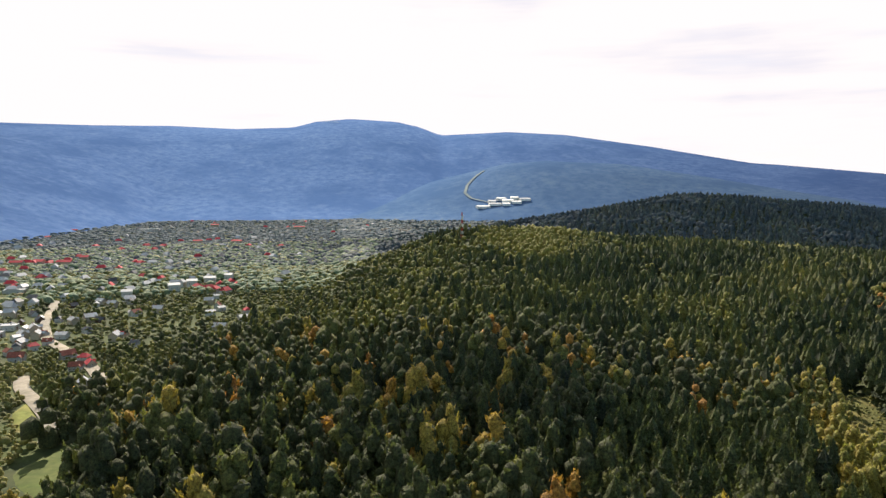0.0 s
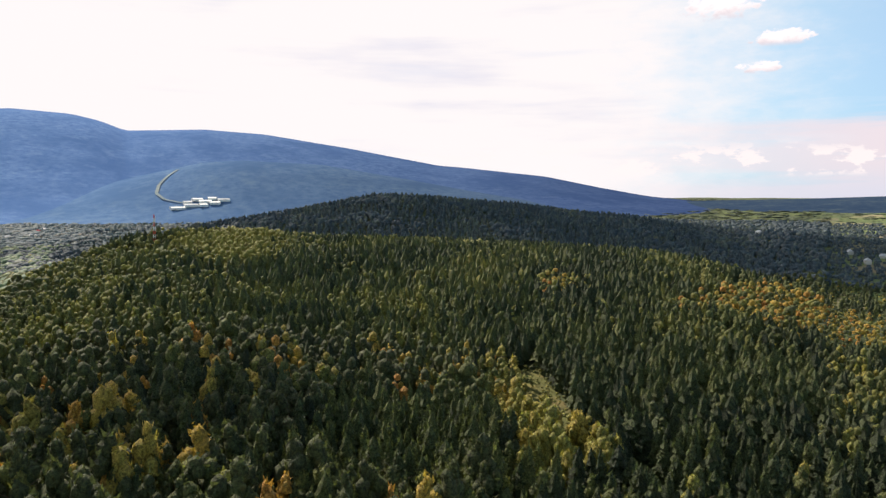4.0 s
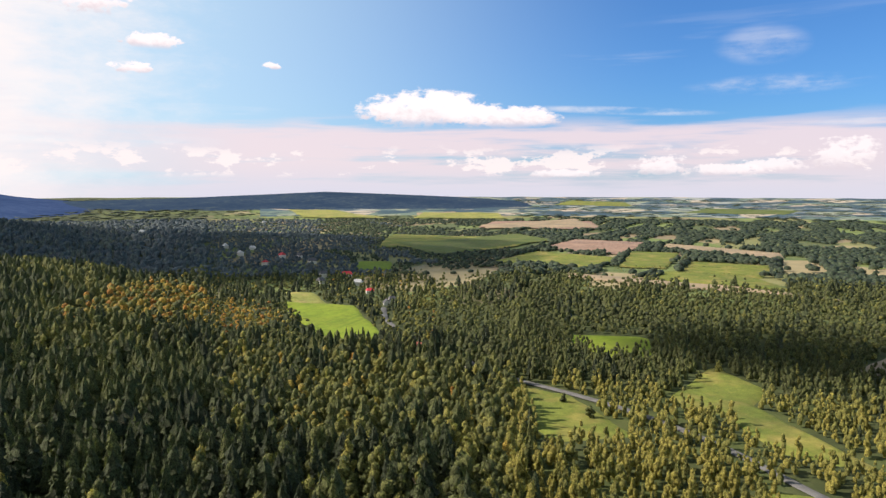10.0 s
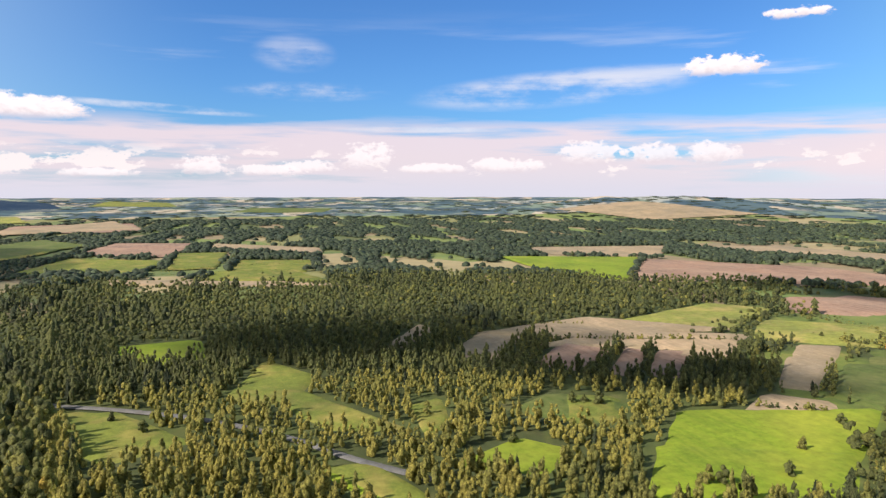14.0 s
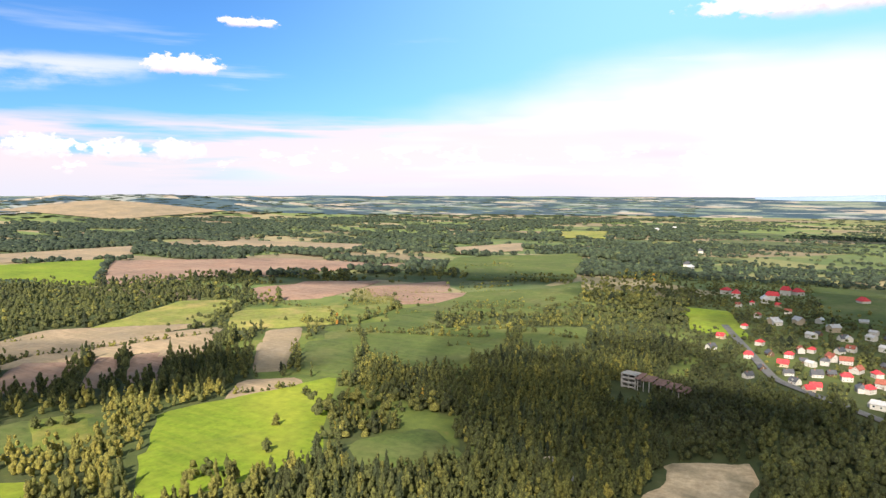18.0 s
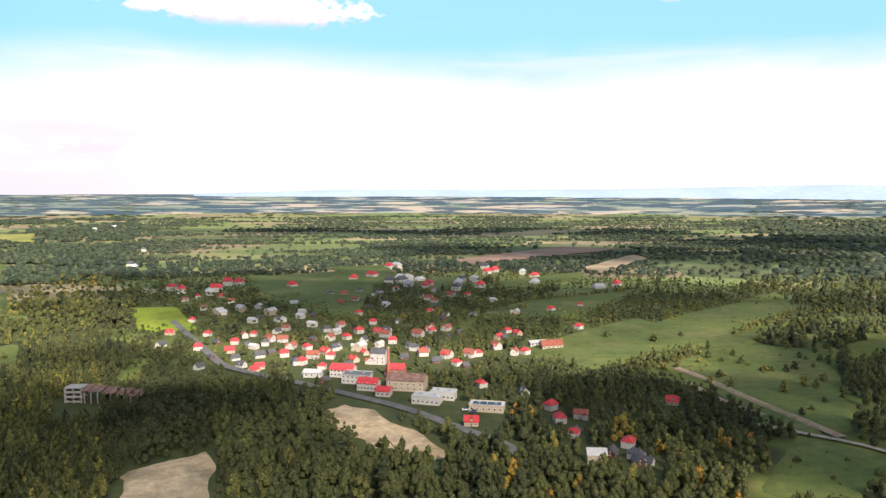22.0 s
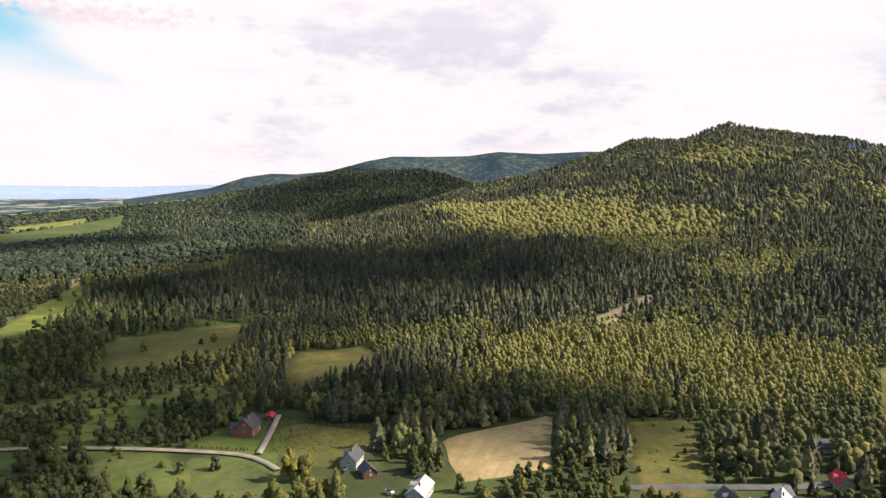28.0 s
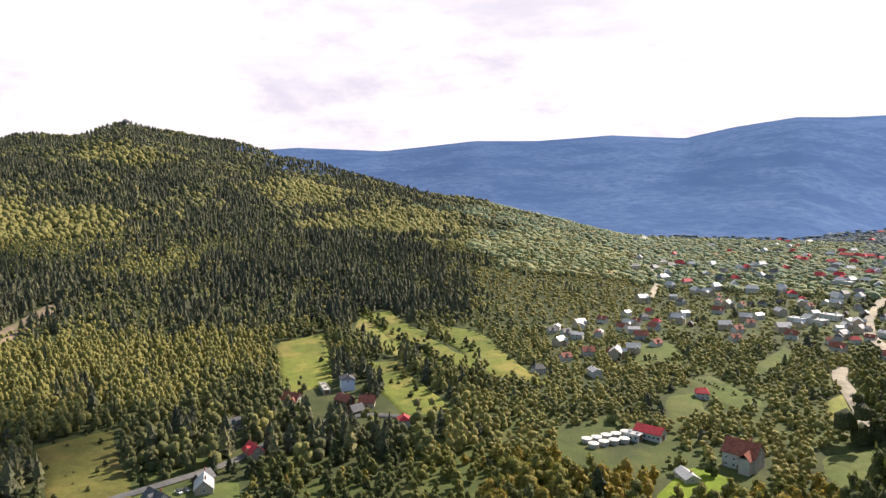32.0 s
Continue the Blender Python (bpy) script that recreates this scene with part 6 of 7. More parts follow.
SHAPES = {
    "conifer_near": [tufts(TRNG, *conifer_shape(TRNG, 7, 11, b), 150, 0.055) for b in (0.36, 0.42, 0.5, 0.56, 0.62, 0.68, 0.4, 0.5)],
    "conifer_mid": [tufts(TRNG, *conifer_shape(TRNG, 5, 8, b), 46, 0.065) for b in (0.34, 0.40, 0.46, 0.52, 0.60, 0.66, 0.38, 0.48)],
    "conifer_low": [tufts(TRNG, *conifer_shape(TRNG, 3, 7, b), 14, 0.08) for b in (0.36, 0.44, 0.50, 0.56, 0.62, 0.40, 0.48, 0.54)],
    "conifer_far": [conifer_shape(TRNG, 2, 6, b) for b in (0.38, 0.44, 0.50, 0.56, 0.62)],
    "broad_near": [broadleaf_shape(TRNG, 1, 7, 1.0, 120) for _ in range(8)],
    "broad_mid": [broadleaf_shape(TRNG, 1, 4, 1.0, 28) for _ in range(8)],
    "broad_low": [broadleaf_shape(TRNG, 1, 2, 1.0, 10) for _ in range(8)],
    "broad_far": [broadleaf_shape(TRNG, 1, 1) for _ in range(6)],
}


def scatter(name, shape, x, y, tall, wide, tone, mat, label, category="woodland", sink=0.4):
    """Many trees of one kind as one mesh."""
    if len(x) == 0:
        return None
    z = land_z(x, y) - sink
    which = TRNG.randint(0, len(SHAPES[shape]), len(x))
    spin = TRNG.uniform(0, 2 * math.pi, len(x))
    vs, fs, ts, n = [], [], [], 0
    for k, (tv, tf) in enumerate(SHAPES[shape]):
        m = which == k
        c = int(m.sum())
        if not c:
            continue
        cs, sn = np.cos(spin[m])[:, None], np.sin(spin[m])[:, None]
        px = (tv[None, :, 0] * cs - tv[None, :, 1] * sn) * wide[m][:, None] + x[m][:, None]
        py = (tv[None, :, 0] * sn + tv[None, :, 1] * cs) * wide[m][:, None] + y[m][:, None]
        pz = tv[None, :, 2] * tall[m][:, None] + z[m][:, None]
        vs.append(np.stack([px, py, pz], -1).reshape(-1, 3))
        fs.append((tf[None] + (np.arange(c) * len(tv))[:, None, None]).reshape(-1, 3) + n)
        ts.append(np.repeat(tone[m], len(tv)))
        n += c * len(tv)
    ob = new(name, mesh_from(name, np.concatenate(vs), np.concatenate(fs), mat, np.concatenate(ts), shape.startswith("broad")))
    return tagged(ob, label, category, kind="stuff")


LIGHT_STANDS = []
# stands of light-leaved trees: corners
LIGHT_STANDS.append(((-1522, -480), (-1370, -179), (-1083, 9), (-1060, -237)))
LIGHT_STANDS.append(((-1439, -197), (-1132, 115), (-944, 95), (-967, -93)))
LIGHT_STANDS.append(((-1149, 117), (-1142, 171), (-1088, 42), (-1132, 10)))
LIGHT_STANDS.append(((-886, 34), (-958, 190), (-824, 156), (-782, 54)))
LIGHT_STANDS.append(((-1092, 345), (-1287, 637), (-1127, 698), (-984, 591)))
LIGHT_STANDS.append(((-653, -55), (-665, 24), (-541, 107), (-380, 56)))
LIGHT_STANDS.append(((-524, -128), (-650, -45), (-384, 38), (-406, -57)))
LIGHT_STANDS.append(((-578, 105), (-569, 156), (-464, 139), (-460, 91)))
LIGHT_STANDS.append(((-1373, 375), (-1618, 511), (-1358, 561), (-1235, 391)))
LIGHT_STANDS.append(((-1746, 71), (-1697, 188), (-1532, 230), (-1566, 64)))
LIGHT_STANDS.append(((-1674, 587), (-1482, 665), (-1215, 764), (-1370, 704)))
LIGHT_STANDS.append(((-935, 481), (-1013, 801), (-784, 765), (-578, 567)))
LIGHT_STANDS.append(((-788, 467), (-578, 567), (-460, 453), (-559, 388)))
LIGHT_STANDS.append(((-757, -654), (-955, -657), (-881, -546), (-735, -559)))
LIGHT_STANDS.append(((-1184, -301), (-1370, -18), (-1070, -11), (-1093, -237)))
LIGHT_STANDS.append(((-2667, -866), (-4814, -916), (-1753, -333), (-2434, -665)))
LIGHT_STANDS.append(((39, 886), (233, 1362), (129, 715), (64, 688)))
LIGHT_STANDS.append(((101, 958), (235, 1270), (140, 737), (75, 727)))
LIGHT_STANDS.append(((217, 391), (200, 282), (160, 274), (161, 346)))
LIGHT_STANDS.append(((156, 276), (207, 277), (173, 220), (136, 233)))
AUTUMN_STANDS, SPRUCE_STANDS = [], []
SPRUCE_STANDS.append(((48, 259), (95, 347), (158, 323), (126, 231)))
SPRUCE_STANDS.append(((225, 287), (305, 359), (414, 336), (332, 250)))
AUTUMN_STANDS.append(((400, 473), (696, 610), (634, 405), (541, 355)))
AUTUMN_STANDS.append(((379, 633), (435, 676), (425, 612), (344, 555)))
AUTUMN_STANDS.append(((-110, 288), (-99, 324), (-84, 303), (-90, 265)))
AUTUMN_STANDS.append(((516, 433), (662, 471), (598, 370), (484, 368)))
# a sunlit patch of wood, painted with the lighter leaf tones
LIGHT_STANDS.append(((-748, -654), (-1084, -878), (-999, -638), (-764, -553)))
LIGHT_STANDS.append(((-608, 90), (-599, 125), (-462, 95), (-437, 51)))
LIGHT_STANDS.append(((360, 43), (374, 9), (320, -39), (292, 3)))
LIGHT_STANDS.append(((352, -99), (389, -135), (350, -165), (315, -125)))
LIGHT_STANDS.append(((316, -137), (337, -158), (301, -185), (270, -163)))
LIGHT_STANDS.append(((391, -29), (411, -52), (389, -92), (353, -70)))
SOFT = np.random.RandomState(5)


def wood_cover(x, y):
    """How likely a spot is wooded, and the share of conifers and of autumn colour there."""
    n1 = wave_noise(x, y, 190.0, 31)
    n2 = wave_noise(x, y, 75.0, 32)
    n3 = wave_noise(bearing(x, y) * 14.0, np.hypot(x, y) * 0.5, 190.0, 33)
    n4 = wave_noise(x, y, 120.0, 34)
    r, a = np.hypot(x, y), unwrap(bearing(x, y), -330, 30)
    z = ground_z(x, y)
    r, a = r * (1 + 0.07 * n2), np.clip(a + 3.0 * n4 * (np.abs(a + 150) < 172), -330, 30.9)
    cover = np.ones_like(r)
    con = np.full_like(r, 0.5)
    warm = np.full_like(r, 0.3)

    def zone(lo, hi, r0, r1, c, k, w):
        m = (a <= hi) & (a > lo) & (r >= r0) & (r < r1)
        cover[m] = (c + 0 * r)[m] if np.ndim(c) == 0 else c[m]
        con[m], warm[m] = (k + 0 * r)[m] if np.ndim(k) == 0 else k[m], w

    clumps = smooth01((n2 + 0.25 + 0.5 * n1) / 0.5)
    bands = smooth01((wave_noise(x * 0.5 + y * 0.2, y * 1.6, 260.0, 35) + 0.02) / 0.14)
    belts = smooth01((wave_noise(x * 0.5 + y * 0.2, y * 1.6, 260.0, 35) + 0.30) / 0.10)
    zone(-30, 31, 0, 9000, 1.0, 0.26 + 0.35 * n1 - 0.014 * a + 0.22 * smooth01((r - 380) / 250), 0.52)
    zone(-76, -30, 0, 9000, 1.0, 0.62 + 0.25 * n1 + 0.012 * (a + 45), 0.22)
    zone(-78, -44, 780, 9000, 0.60 + 0.4 * clumps, 0.5, 0.25)
    zone(-132, -76, 0, 470, 0.80 + 0.20 * clumps, 0.12, 0.22)
    zone(-132, -76, 470, 930, 0.98, 0.15 + 0.2 * n1, 0.22)
    zone(-132, -68, 930, 9000, 0.04 + 0.95 * belts, 0.25, 0.2)
    zone(-166, -132, 0, 345, 1.0, 0.25 + 0.2 * n1, 0.5)
    zone(-166, -132, 345, 9000, 0.06 + 0.90 * smooth01((bands * (0.5 + 0.5 * clumps) - 0.42) / 0.15), 0.15, 0.12)
    zone(-163, -150, 345, 640, 1.0, 0.25, 0.5)
    zone(-212, -163, 0, 520, 0.97, 0.12, 0.45)
    zone(-212, -166, 520, 1250, 0.62 + 0.36 * clumps, 0.15, 0.22)
    zone(-212, -166, 1250, 9000, 0.04 + 0.92 * bands, 0.2, 0.2)
    zone(-246, -212, 0, 470, 0.25 + 0.75 * clumps, 0.10, 0.5)
    zone(-246, -205, 470, 1000, 0.5 + 0.5 * clumps, 0.2, 0.3)
    zone(-246, -205, 1000, 9000, 0.04 + 0.80 * bands + smooth01((-203 - a) / 26) * (0.35 - 0.2 * bands), 0.3, 0.2)
    zone(-303, -238, 380, 760, 0.96, 0.25 + 0.45 * n1, 0.40)
    zone(-303, -228, 760, 9000, 1.0, 0.62 + 0.80 * n3 + 0.2 * n1, 0.30)
    zone(-330.1, -296, 0, 420, 0.75 + 0.25 * clumps, 0.1, 0.5)
    zone(-330.1, -303, 420, 9000, 0.80 + 0.2 * clumps, 0.15, 0.45)
    zone(4, 31, 430, 9000, 0.80 + 0.2 * clumps, 0.15, 0.45)
    slope = (a < -300) & (z > 26) & (r > 500) & (r < 2000)
    cover[slope], con[slope], warm[slope] = 0.97, 0.30, 0.42
    # stands of light birch and larch on the mountain, dark spruce between them
    tor_woods = (a < -226) & (a > -300) & (r > 640)
    con[tor_woods] = (np.where(a < -268, 0.72, 0.80) + 0.34 * n1)[tor_woods]
    for q in LIGHT_STANDS:
        ragged = 0.014 * r
        m = inside(x + ragged * (1.6 * n2 + SOFT.normal(0, 0.8, len(x))), y + ragged * (1.6 * n4 + SOFT.normal(0, 0.8, len(x))), q)
        con[m], warm[m], cover[m] = 0.14, 0.95, 1.0
    for q in SPRUCE_STANDS:
        con[inside(x + 6 * n2, y + 6 * n4, q)] = 1.2
    for q in AUTUMN_STANDS:
        con[inside(x + 8 * n2, y + 8 * n4, q)] = 0.12
    under = np.hypot(x, y) < 170
    cover[under], con[under] = 0.9, 0.4
    zone(-303, -250, 170, 330, 0.68 + 0.32 * clumps, 0.1, 0.35)
    return cover, con, warm


share = ground.data.attributes.new("grassy", "FLOAT", "POINT")
share.data.foreach_set("value", np.clip(1.15 - wood_cover(gv[:, 0], gv[:, 1])[0], 0, 1).astype(np.float32))


def clear_of(x, y, more=()):
    ok = np.ones(len(x), bool)
    for q in OPEN + LANES + list(more):
        q = np.array(q)
        lo, hi = q.min(0) - 1, q.max(0) + 1
        box = np.nonzero((x > lo[0]) & (x < hi[0]) & (y > lo[1]) & (y < hi[1]))[0]
        if len(box):
            ok[box[inside(x[box], y[box], q)]] = False
    return ok




def ring_spots(r0, r1, spacing, lo=-331.0, hi=31.0):
    """Jittered spots on a square grid within a ring."""
    g = np.arange(-r1, r1, spacing)
    x, y = np.meshgrid(g, g)
    x = (x + TRNG.uniform(-0.48, 0.48, x.shape) * spacing).ravel()
    y = (y + TRNG.uniform(-0.48, 0.48, y.shape) * spacing).ravel()
    r = np.hypot(x, y)
    a = unwrap(bearing(x, y), -330, 30)
    a = np.where((a > -325) & (a < 26), a + 5 * wave_noise(x, y, 240.0, 61), a)
    m = (r >= r0) & (r < r1) & (a >= lo) & (a < hi)
    return x[m], y[m]


def forest_belt(tag, r0, r1, spacing, kind, tall, wide, labels, mats=None, single=0, lo=-331.0, hi=31.0):
    x, y = ring_spots(r0, r1, spacing, lo, hi)
    cover, con, warm = wood_cover(x, y)
    m = (TRNG.uniform(0, 1, len(x)) < cover) & clear_of(x, y, FOOTPRINTS)
    x, y, con, warm = x[m], y[m], con[m], warm[m]
    # gone from sight behind a crest, or up on the far mountain: leave out
    m = seen_spots(x, y) & (land_z(x, y) < ground_z(x, y) + 5)
    x, y, con, warm = x[m], y[m], con[m], warm[m]
    n = len(x)
    grove = 0.5 + 0.5 * wave_noise(x, y, 38.0, 41)
    pick = 0.55 * TRNG.uniform(0, 1, n) + 0.45 * grove < con
    size = TRNG.uniform(0.66, 1.25, n) * np.where(settled(x, y), 0.60, 1.0)
    slim = TRNG.uniform(0.72, 1.15, n)
    t = TRNG.beta(2.0, 2.4, n)
    stand = 0.5 + 0.5 * wave_noise(x, y, 210.0, 44)
    tone_c = np.clip(0.75 * t - 0.05 + 0.40 * (stand - 0.35) + 0.3 * (warm - 0.35), 0, 1)
    # broadleaf tone: mostly green to olive, some yellow and rust
    tone_b = np.clip(0.06 + 0.46 * t + 0.32 * stand * warm + np.where(TRNG.uniform(0, 1, n) < 0.24 * warm, TRNG.uniform(0.12, 0.40, n), 0), 0, 0.93)
    # the near hill: tones lowered to paint its backlit shade, single yellow and rust crowns between
    a_here = unwrap(bearing(x, y), -330, 30)
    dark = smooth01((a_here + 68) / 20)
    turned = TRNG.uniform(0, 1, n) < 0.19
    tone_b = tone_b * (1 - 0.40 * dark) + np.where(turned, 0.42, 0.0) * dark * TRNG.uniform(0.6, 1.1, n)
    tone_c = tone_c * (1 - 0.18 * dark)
    tone_b = np.clip(tone_b + np.where(((a_here < -303) | (a_here > 6)) & (np.hypot(x, y) > 500), -0.04, 0.0), 0, 0.80)
    r_here = np.hypot(x, y)
    wide = np.where((a_here < -303) | ((a_here > 6) & (r_here > 600)), wide * 1.25, wide)
    # slender birches of the plain, close young timber beside the pasture, fine crowns on the mountain
    birches = (a_here < -76) & (a_here > -132) & (r_here < 620)
    timber = (a_here < -130) & (a_here > -166) & (r_here < 700)
    slim = np.where(birches, slim * 0.72, np.where(timber, slim * 0.66, np.where((a_here < -228) & (a_here > -303) & (r_here > 420), slim * 0.84, slim)))
    size = np.where(timber, size * 0.82, size)
    # the woods of the plain are darker and greener
    plain_side = (a_here < -70) & (a_here > -132) & (r_here > 470)
    tone_b = np.where(plain_side, tone_b * 0.62, tone_b)
    hill = (a_here < -228) & (a_here > -303) & (r_here > 420)
    tone_b = np.where(hill, tone_b * 0.90, tone_b)
    tone_b = np.where(warm > 0.9, 0.44 + 0.20 * t + 0.06 * (stand - 0.5), tone_b)
    tone_c = np.where(warm > 0.9, 0.45 + 0.4 * t, tone_c)
    village = (a_here < -163) & (a_here > -236) & (r_here > 200) & (r_here < 1300)
    tone_b = np.where(village, tone_b * np.where(r_here < 520, 0.46, 0.60), tone_b)
    size = np.where(village & (r_here < 520), size * 0.80, size)
    # even cloud shade over these bearings, put into the leaf tone
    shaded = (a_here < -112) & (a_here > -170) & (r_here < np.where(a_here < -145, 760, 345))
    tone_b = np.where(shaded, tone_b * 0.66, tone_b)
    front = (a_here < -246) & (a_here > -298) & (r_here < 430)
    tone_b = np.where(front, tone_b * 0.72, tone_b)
    tone_c = np.where(hill, np.clip(0.8 * tone_c + 0.02, 0, 1), tone_c)
    # rust and yellow crowns along the road below the village
    rust = (a_here < -186) & (a_here > -222) & (r_here < 420) & (TRNG.uniform(0, 1, n) < 0.07)
    tone_b = np.where(rust, TRNG.uniform(0.45, 0.80, n), tone_b)
    # tall old timber on the near hill
    old = np.where((a_here > -78) & (r_here < 1100), 1.28, np.where((a_here < -76) & (a_here > -132) & (r_here < 470), 0.9, 1.0))
    size = size * old
    # deep green and rust crowns on the near side of the hill
    brown = (a_here > -28) & (r_here < 460)
    turning = TRNG.uniform(0, 1, n)
    tone_b = np.where(brown, np.where(turning < 0.14, 0.55 + 1.8 * turning, tone_b * 0.50), tone_b)
    tone_b = np.where(birches & (r_here < 470), np.clip(tone_b + 0.17, 0, 0.52), tone_b)
    # sunlight on the upper hill, painted as lighter leaf tones
    tone_c = np.where((a_here > -48) & (r_here > 450), np.clip(tone_c + 0.16, 0, 1), tone_c)
    tone_b = np.where((a_here > -48) & (r_here > 460) & (r_here < 1200), np.clip(tone_b + 0.08, 0, 0.5), tone_b)
    # the valley's sunlight put into its trees as a raised tone
    sunny = (a_here < -296) & (r_here < 950)
    tone_b = np.where(sunny, np.clip(tone_b + 0.13, 0, 0.62), tone_b)
    size = np.where(brown & ~pick, size * TRNG.uniform(0.75, 1.5, n), size)
    tone_c = np.where((a_here < -40) & (a_here > -100), np.clip(tone_c + 0.05, 0, 1), tone_c)
    for q in AUTUMN_STANDS:
        tone_b = np.where(inside(x, y, q) & (TRNG.uniform(0, 1, n) < 0.5), TRNG.uniform(0.42, 0.84, n), tone_b)
    for q in SPRUCE_STANDS:
        m = inside(x, y, q)
        tone_c = np.where(m, 0.35 + 0.3 * t, tone_c)
    c, b = pick, ~pick
    cm, bm = mats or (CONIFER, BROADLEAF)
    if single:
        # the nearest stand as trees of their own
        close = np.zeros(n, bool)
        close[np.argsort(np.abs(np.hypot(x, y) - 262))[:single]] = True
        for k in np.nonzero(close)[0]:
            tree_object("spruce_tree" if pick[k] else "broadleaf_tree", x[k], y[k], tall * size[k], wide[k] * size[k],
                        (tone_c if pick[k] else tone_b)[k])
        c, b = c & ~close, b & ~close
    scatter("conifer_wood_" + tag, "conifer_" + kind, x[c], y[c], tall * size[c] * 1.08, wide[c] * 0.95 * size[c] ** 0.7 * slim[c], tone_c[c], cm, labels[0])
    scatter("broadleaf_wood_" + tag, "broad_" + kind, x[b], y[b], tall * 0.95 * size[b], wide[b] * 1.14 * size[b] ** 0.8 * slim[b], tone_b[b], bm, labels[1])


CROWNS = {}


def tree_object(kind, x, y, tall, wide, tone):
    """One tree: trunk with limbs, and a crown of leaf masses; crowns are shared between alike trees."""
    step = min(5, int(tone * 6))
    key = (kind, step, TRNG.randint(0, 3))
    if key not in CROWNS:
        v, f = SHAPES["conifer_near" if kind == "spruce_tree" else "broad_near"][TRNG.randint(0, 8)]
        crown = mesh_from("crown", v, f, CONIFER if kind == "spruce_tree" else BROADLEAF, np.full(len(v), (step + 0.5) / 6))
        bm = bmesh.new()
        bmesh.ops.create_cone(bm, segments=7, radius1=0.022, radius2=0.008, depth=0.7, matrix=Matrix.Translation((0, 0, 0.33)))
        for k in range(4):
            bmesh.ops.create_cone(bm, segments=4, radius1=0.009, radius2=0.003, depth=0.3,
                                  matrix=Matrix.Translation((0, 0, 0.32 + 0.1 * k)) @ pose(0, 0, 0, 55, 0, 97 * k) @ Matrix.Translation((0, 0, 0.14)))
        trunk = bpy.data.meshes.new("trunk")
        bm.to_mesh(trunk)
        bm.free()
        trunk.materials.append(BARK)
        CROWNS[key] = (crown, trunk)
    crown, trunk = CROWNS[key]
    top = new(kind)
    c, t = new("crown", crown), new("trunk", trunk)
    c.parent = t.parent = top
    c.scale, t.scale = (wide, wide, tall), (tall, tall, tall)
    top.location, top.rotation_euler = (x, y, float(ground_z(x, y)) - 0.3), (0, 0, TRNG.uniform(0, 6.28))
    hue = ("dark green", "deep green", "olive green", "yellow-green", "yellowing", "rust-coloured")[step]
    what = "spruce standing in the dense wood" if kind == "spruce_tree" else "broadleaf tree with a full rounded crown"
    tagged(top, hue + " " + what, "tree", group="spruces" if kind == "spruce_tree" else "broadleaf trees")


def settled(x, y):
    """Gardens and orchards of the settlements, where trees stay low."""
    r, a = np.hypot(x, y), unwrap(bearing(x, y), -330, 30)
    return (((a < -166) & (a > -212) & (r > 470)) | ((a < -303) & (r > 300)) | ((a > 8) & (r > 500)) | ((a < -52) & (a > -76) & (r > 560))
            | ((a < -246) & (a > -303) & (r < 330)))


def seen_spots(x, y):
    """Spots whose tree tops stand above the land between them and the viewpoint."""
    r = np.hypot(x, y)
    top = (ground_z(x, y) + 14 - EYE) / r
    ok = np.ones(len(x), bool)
    for k in np.linspace(0.25, 0.97, 14):
        ok &= (ground_z(x * k, y * k) + 4 - EYE) / (r * k) < top + 0.004
    return ok


def hedge(tall, *line):
    """A row of bushes and small trees along a field's edge."""
    xs, ys = [], []
    for (x0, y0), (x1, y1) in zip(line, line[1:]):
        n = max(2, int(math.hypot(x1 - x0, y1 - y0) / (0.42 * tall + 1.2)))
        for k in range(n):
            if TRNG.uniform() < 0.9:
                xs.append(x0 + (x1 - x0) * k / n + TRNG.uniform(-0.2, 0.2) * tall)
                ys.append(y0 + (y1 - y0) * k / n + TRNG.uniform(-0.2, 0.2) * tall)
    x, y = np.array(xs), np.array(ys)
    s = TRNG.uniform(0.6, 1.25, len(x)) * tall
    scatter("hedgerow", "broad_mid" if math.hypot(x[0], y[0]) < 700 else "broad_low", x, y, s, s * TRNG.uniform(0.7, 1.0, len(x)), TRNG.uniform(0.05, 0.5, len(x)), BROADLEAF,
            "hedgerow of green bushes and small trees between fields", "hedge")


def lone_trees(*spots):
    for x, y in spots:
        s = TRNG.uniform(5.5, 10.5)
        tree_object("broadleaf_tree", x, y, s, s * TRNG.uniform(0.75, 1.0), TRNG.uniform(0.1, 0.5))


# ---- hedges and lone trees ----
hedge(6, (460, -734), (398, -769))
hedge(6, (384, -642), (345, -658))
hedge(5, (618, -968), (533, -1010))
hedge(5, (493, -929), (415, -894))
hedge(12, (275, -292), (265, -325), (255, -364))
hedge(8, (311, -346), (300, -360))
hedge(6, (366, -277), (344, -298), (326, -331))
hedge(5, (1559, 120), (1672, 12), (1660, -159))
hedge(4, (1169, 330), (1134, 132), (1129, -81))
hedge(5, (1173, 123), (1248, -120))
hedge(4, (1330, 326), (1292, 140))
hedge(11, (-641, 217), (-537, 209), (-482, 195))
hedge(11, (-632, 263), (-513, 251), (-411, 242), (-384, 253))
hedge(11, (-639, 318), (-558, 305), (-527, 309))
hedge(9, (-475, 229), (-401, 232), (-361, 253))
hedge(4, (-354, 380), (-313, 368), (-280, 361))
hedge(7, (-382, 364), (-362, 401), (-333, 419))
hedge(10, (-212, -670), (-239, -646), (-291, -670))
hedge(8, (-378, -613), (-409, -600), (-477, -619))
hedge(6, (-55, -681), (-119, -687), (-210, -725))
hedge(2, (-267, -303), (-288, -271), (-296, -227), (-302, -180))
hedge(7, (387, -661), (301, -677))
hedge(5, (434, -585), (329, -582))
hedge(7, (348, -500), (298, -527))
hedge(5, (523, -662), (441, -656))
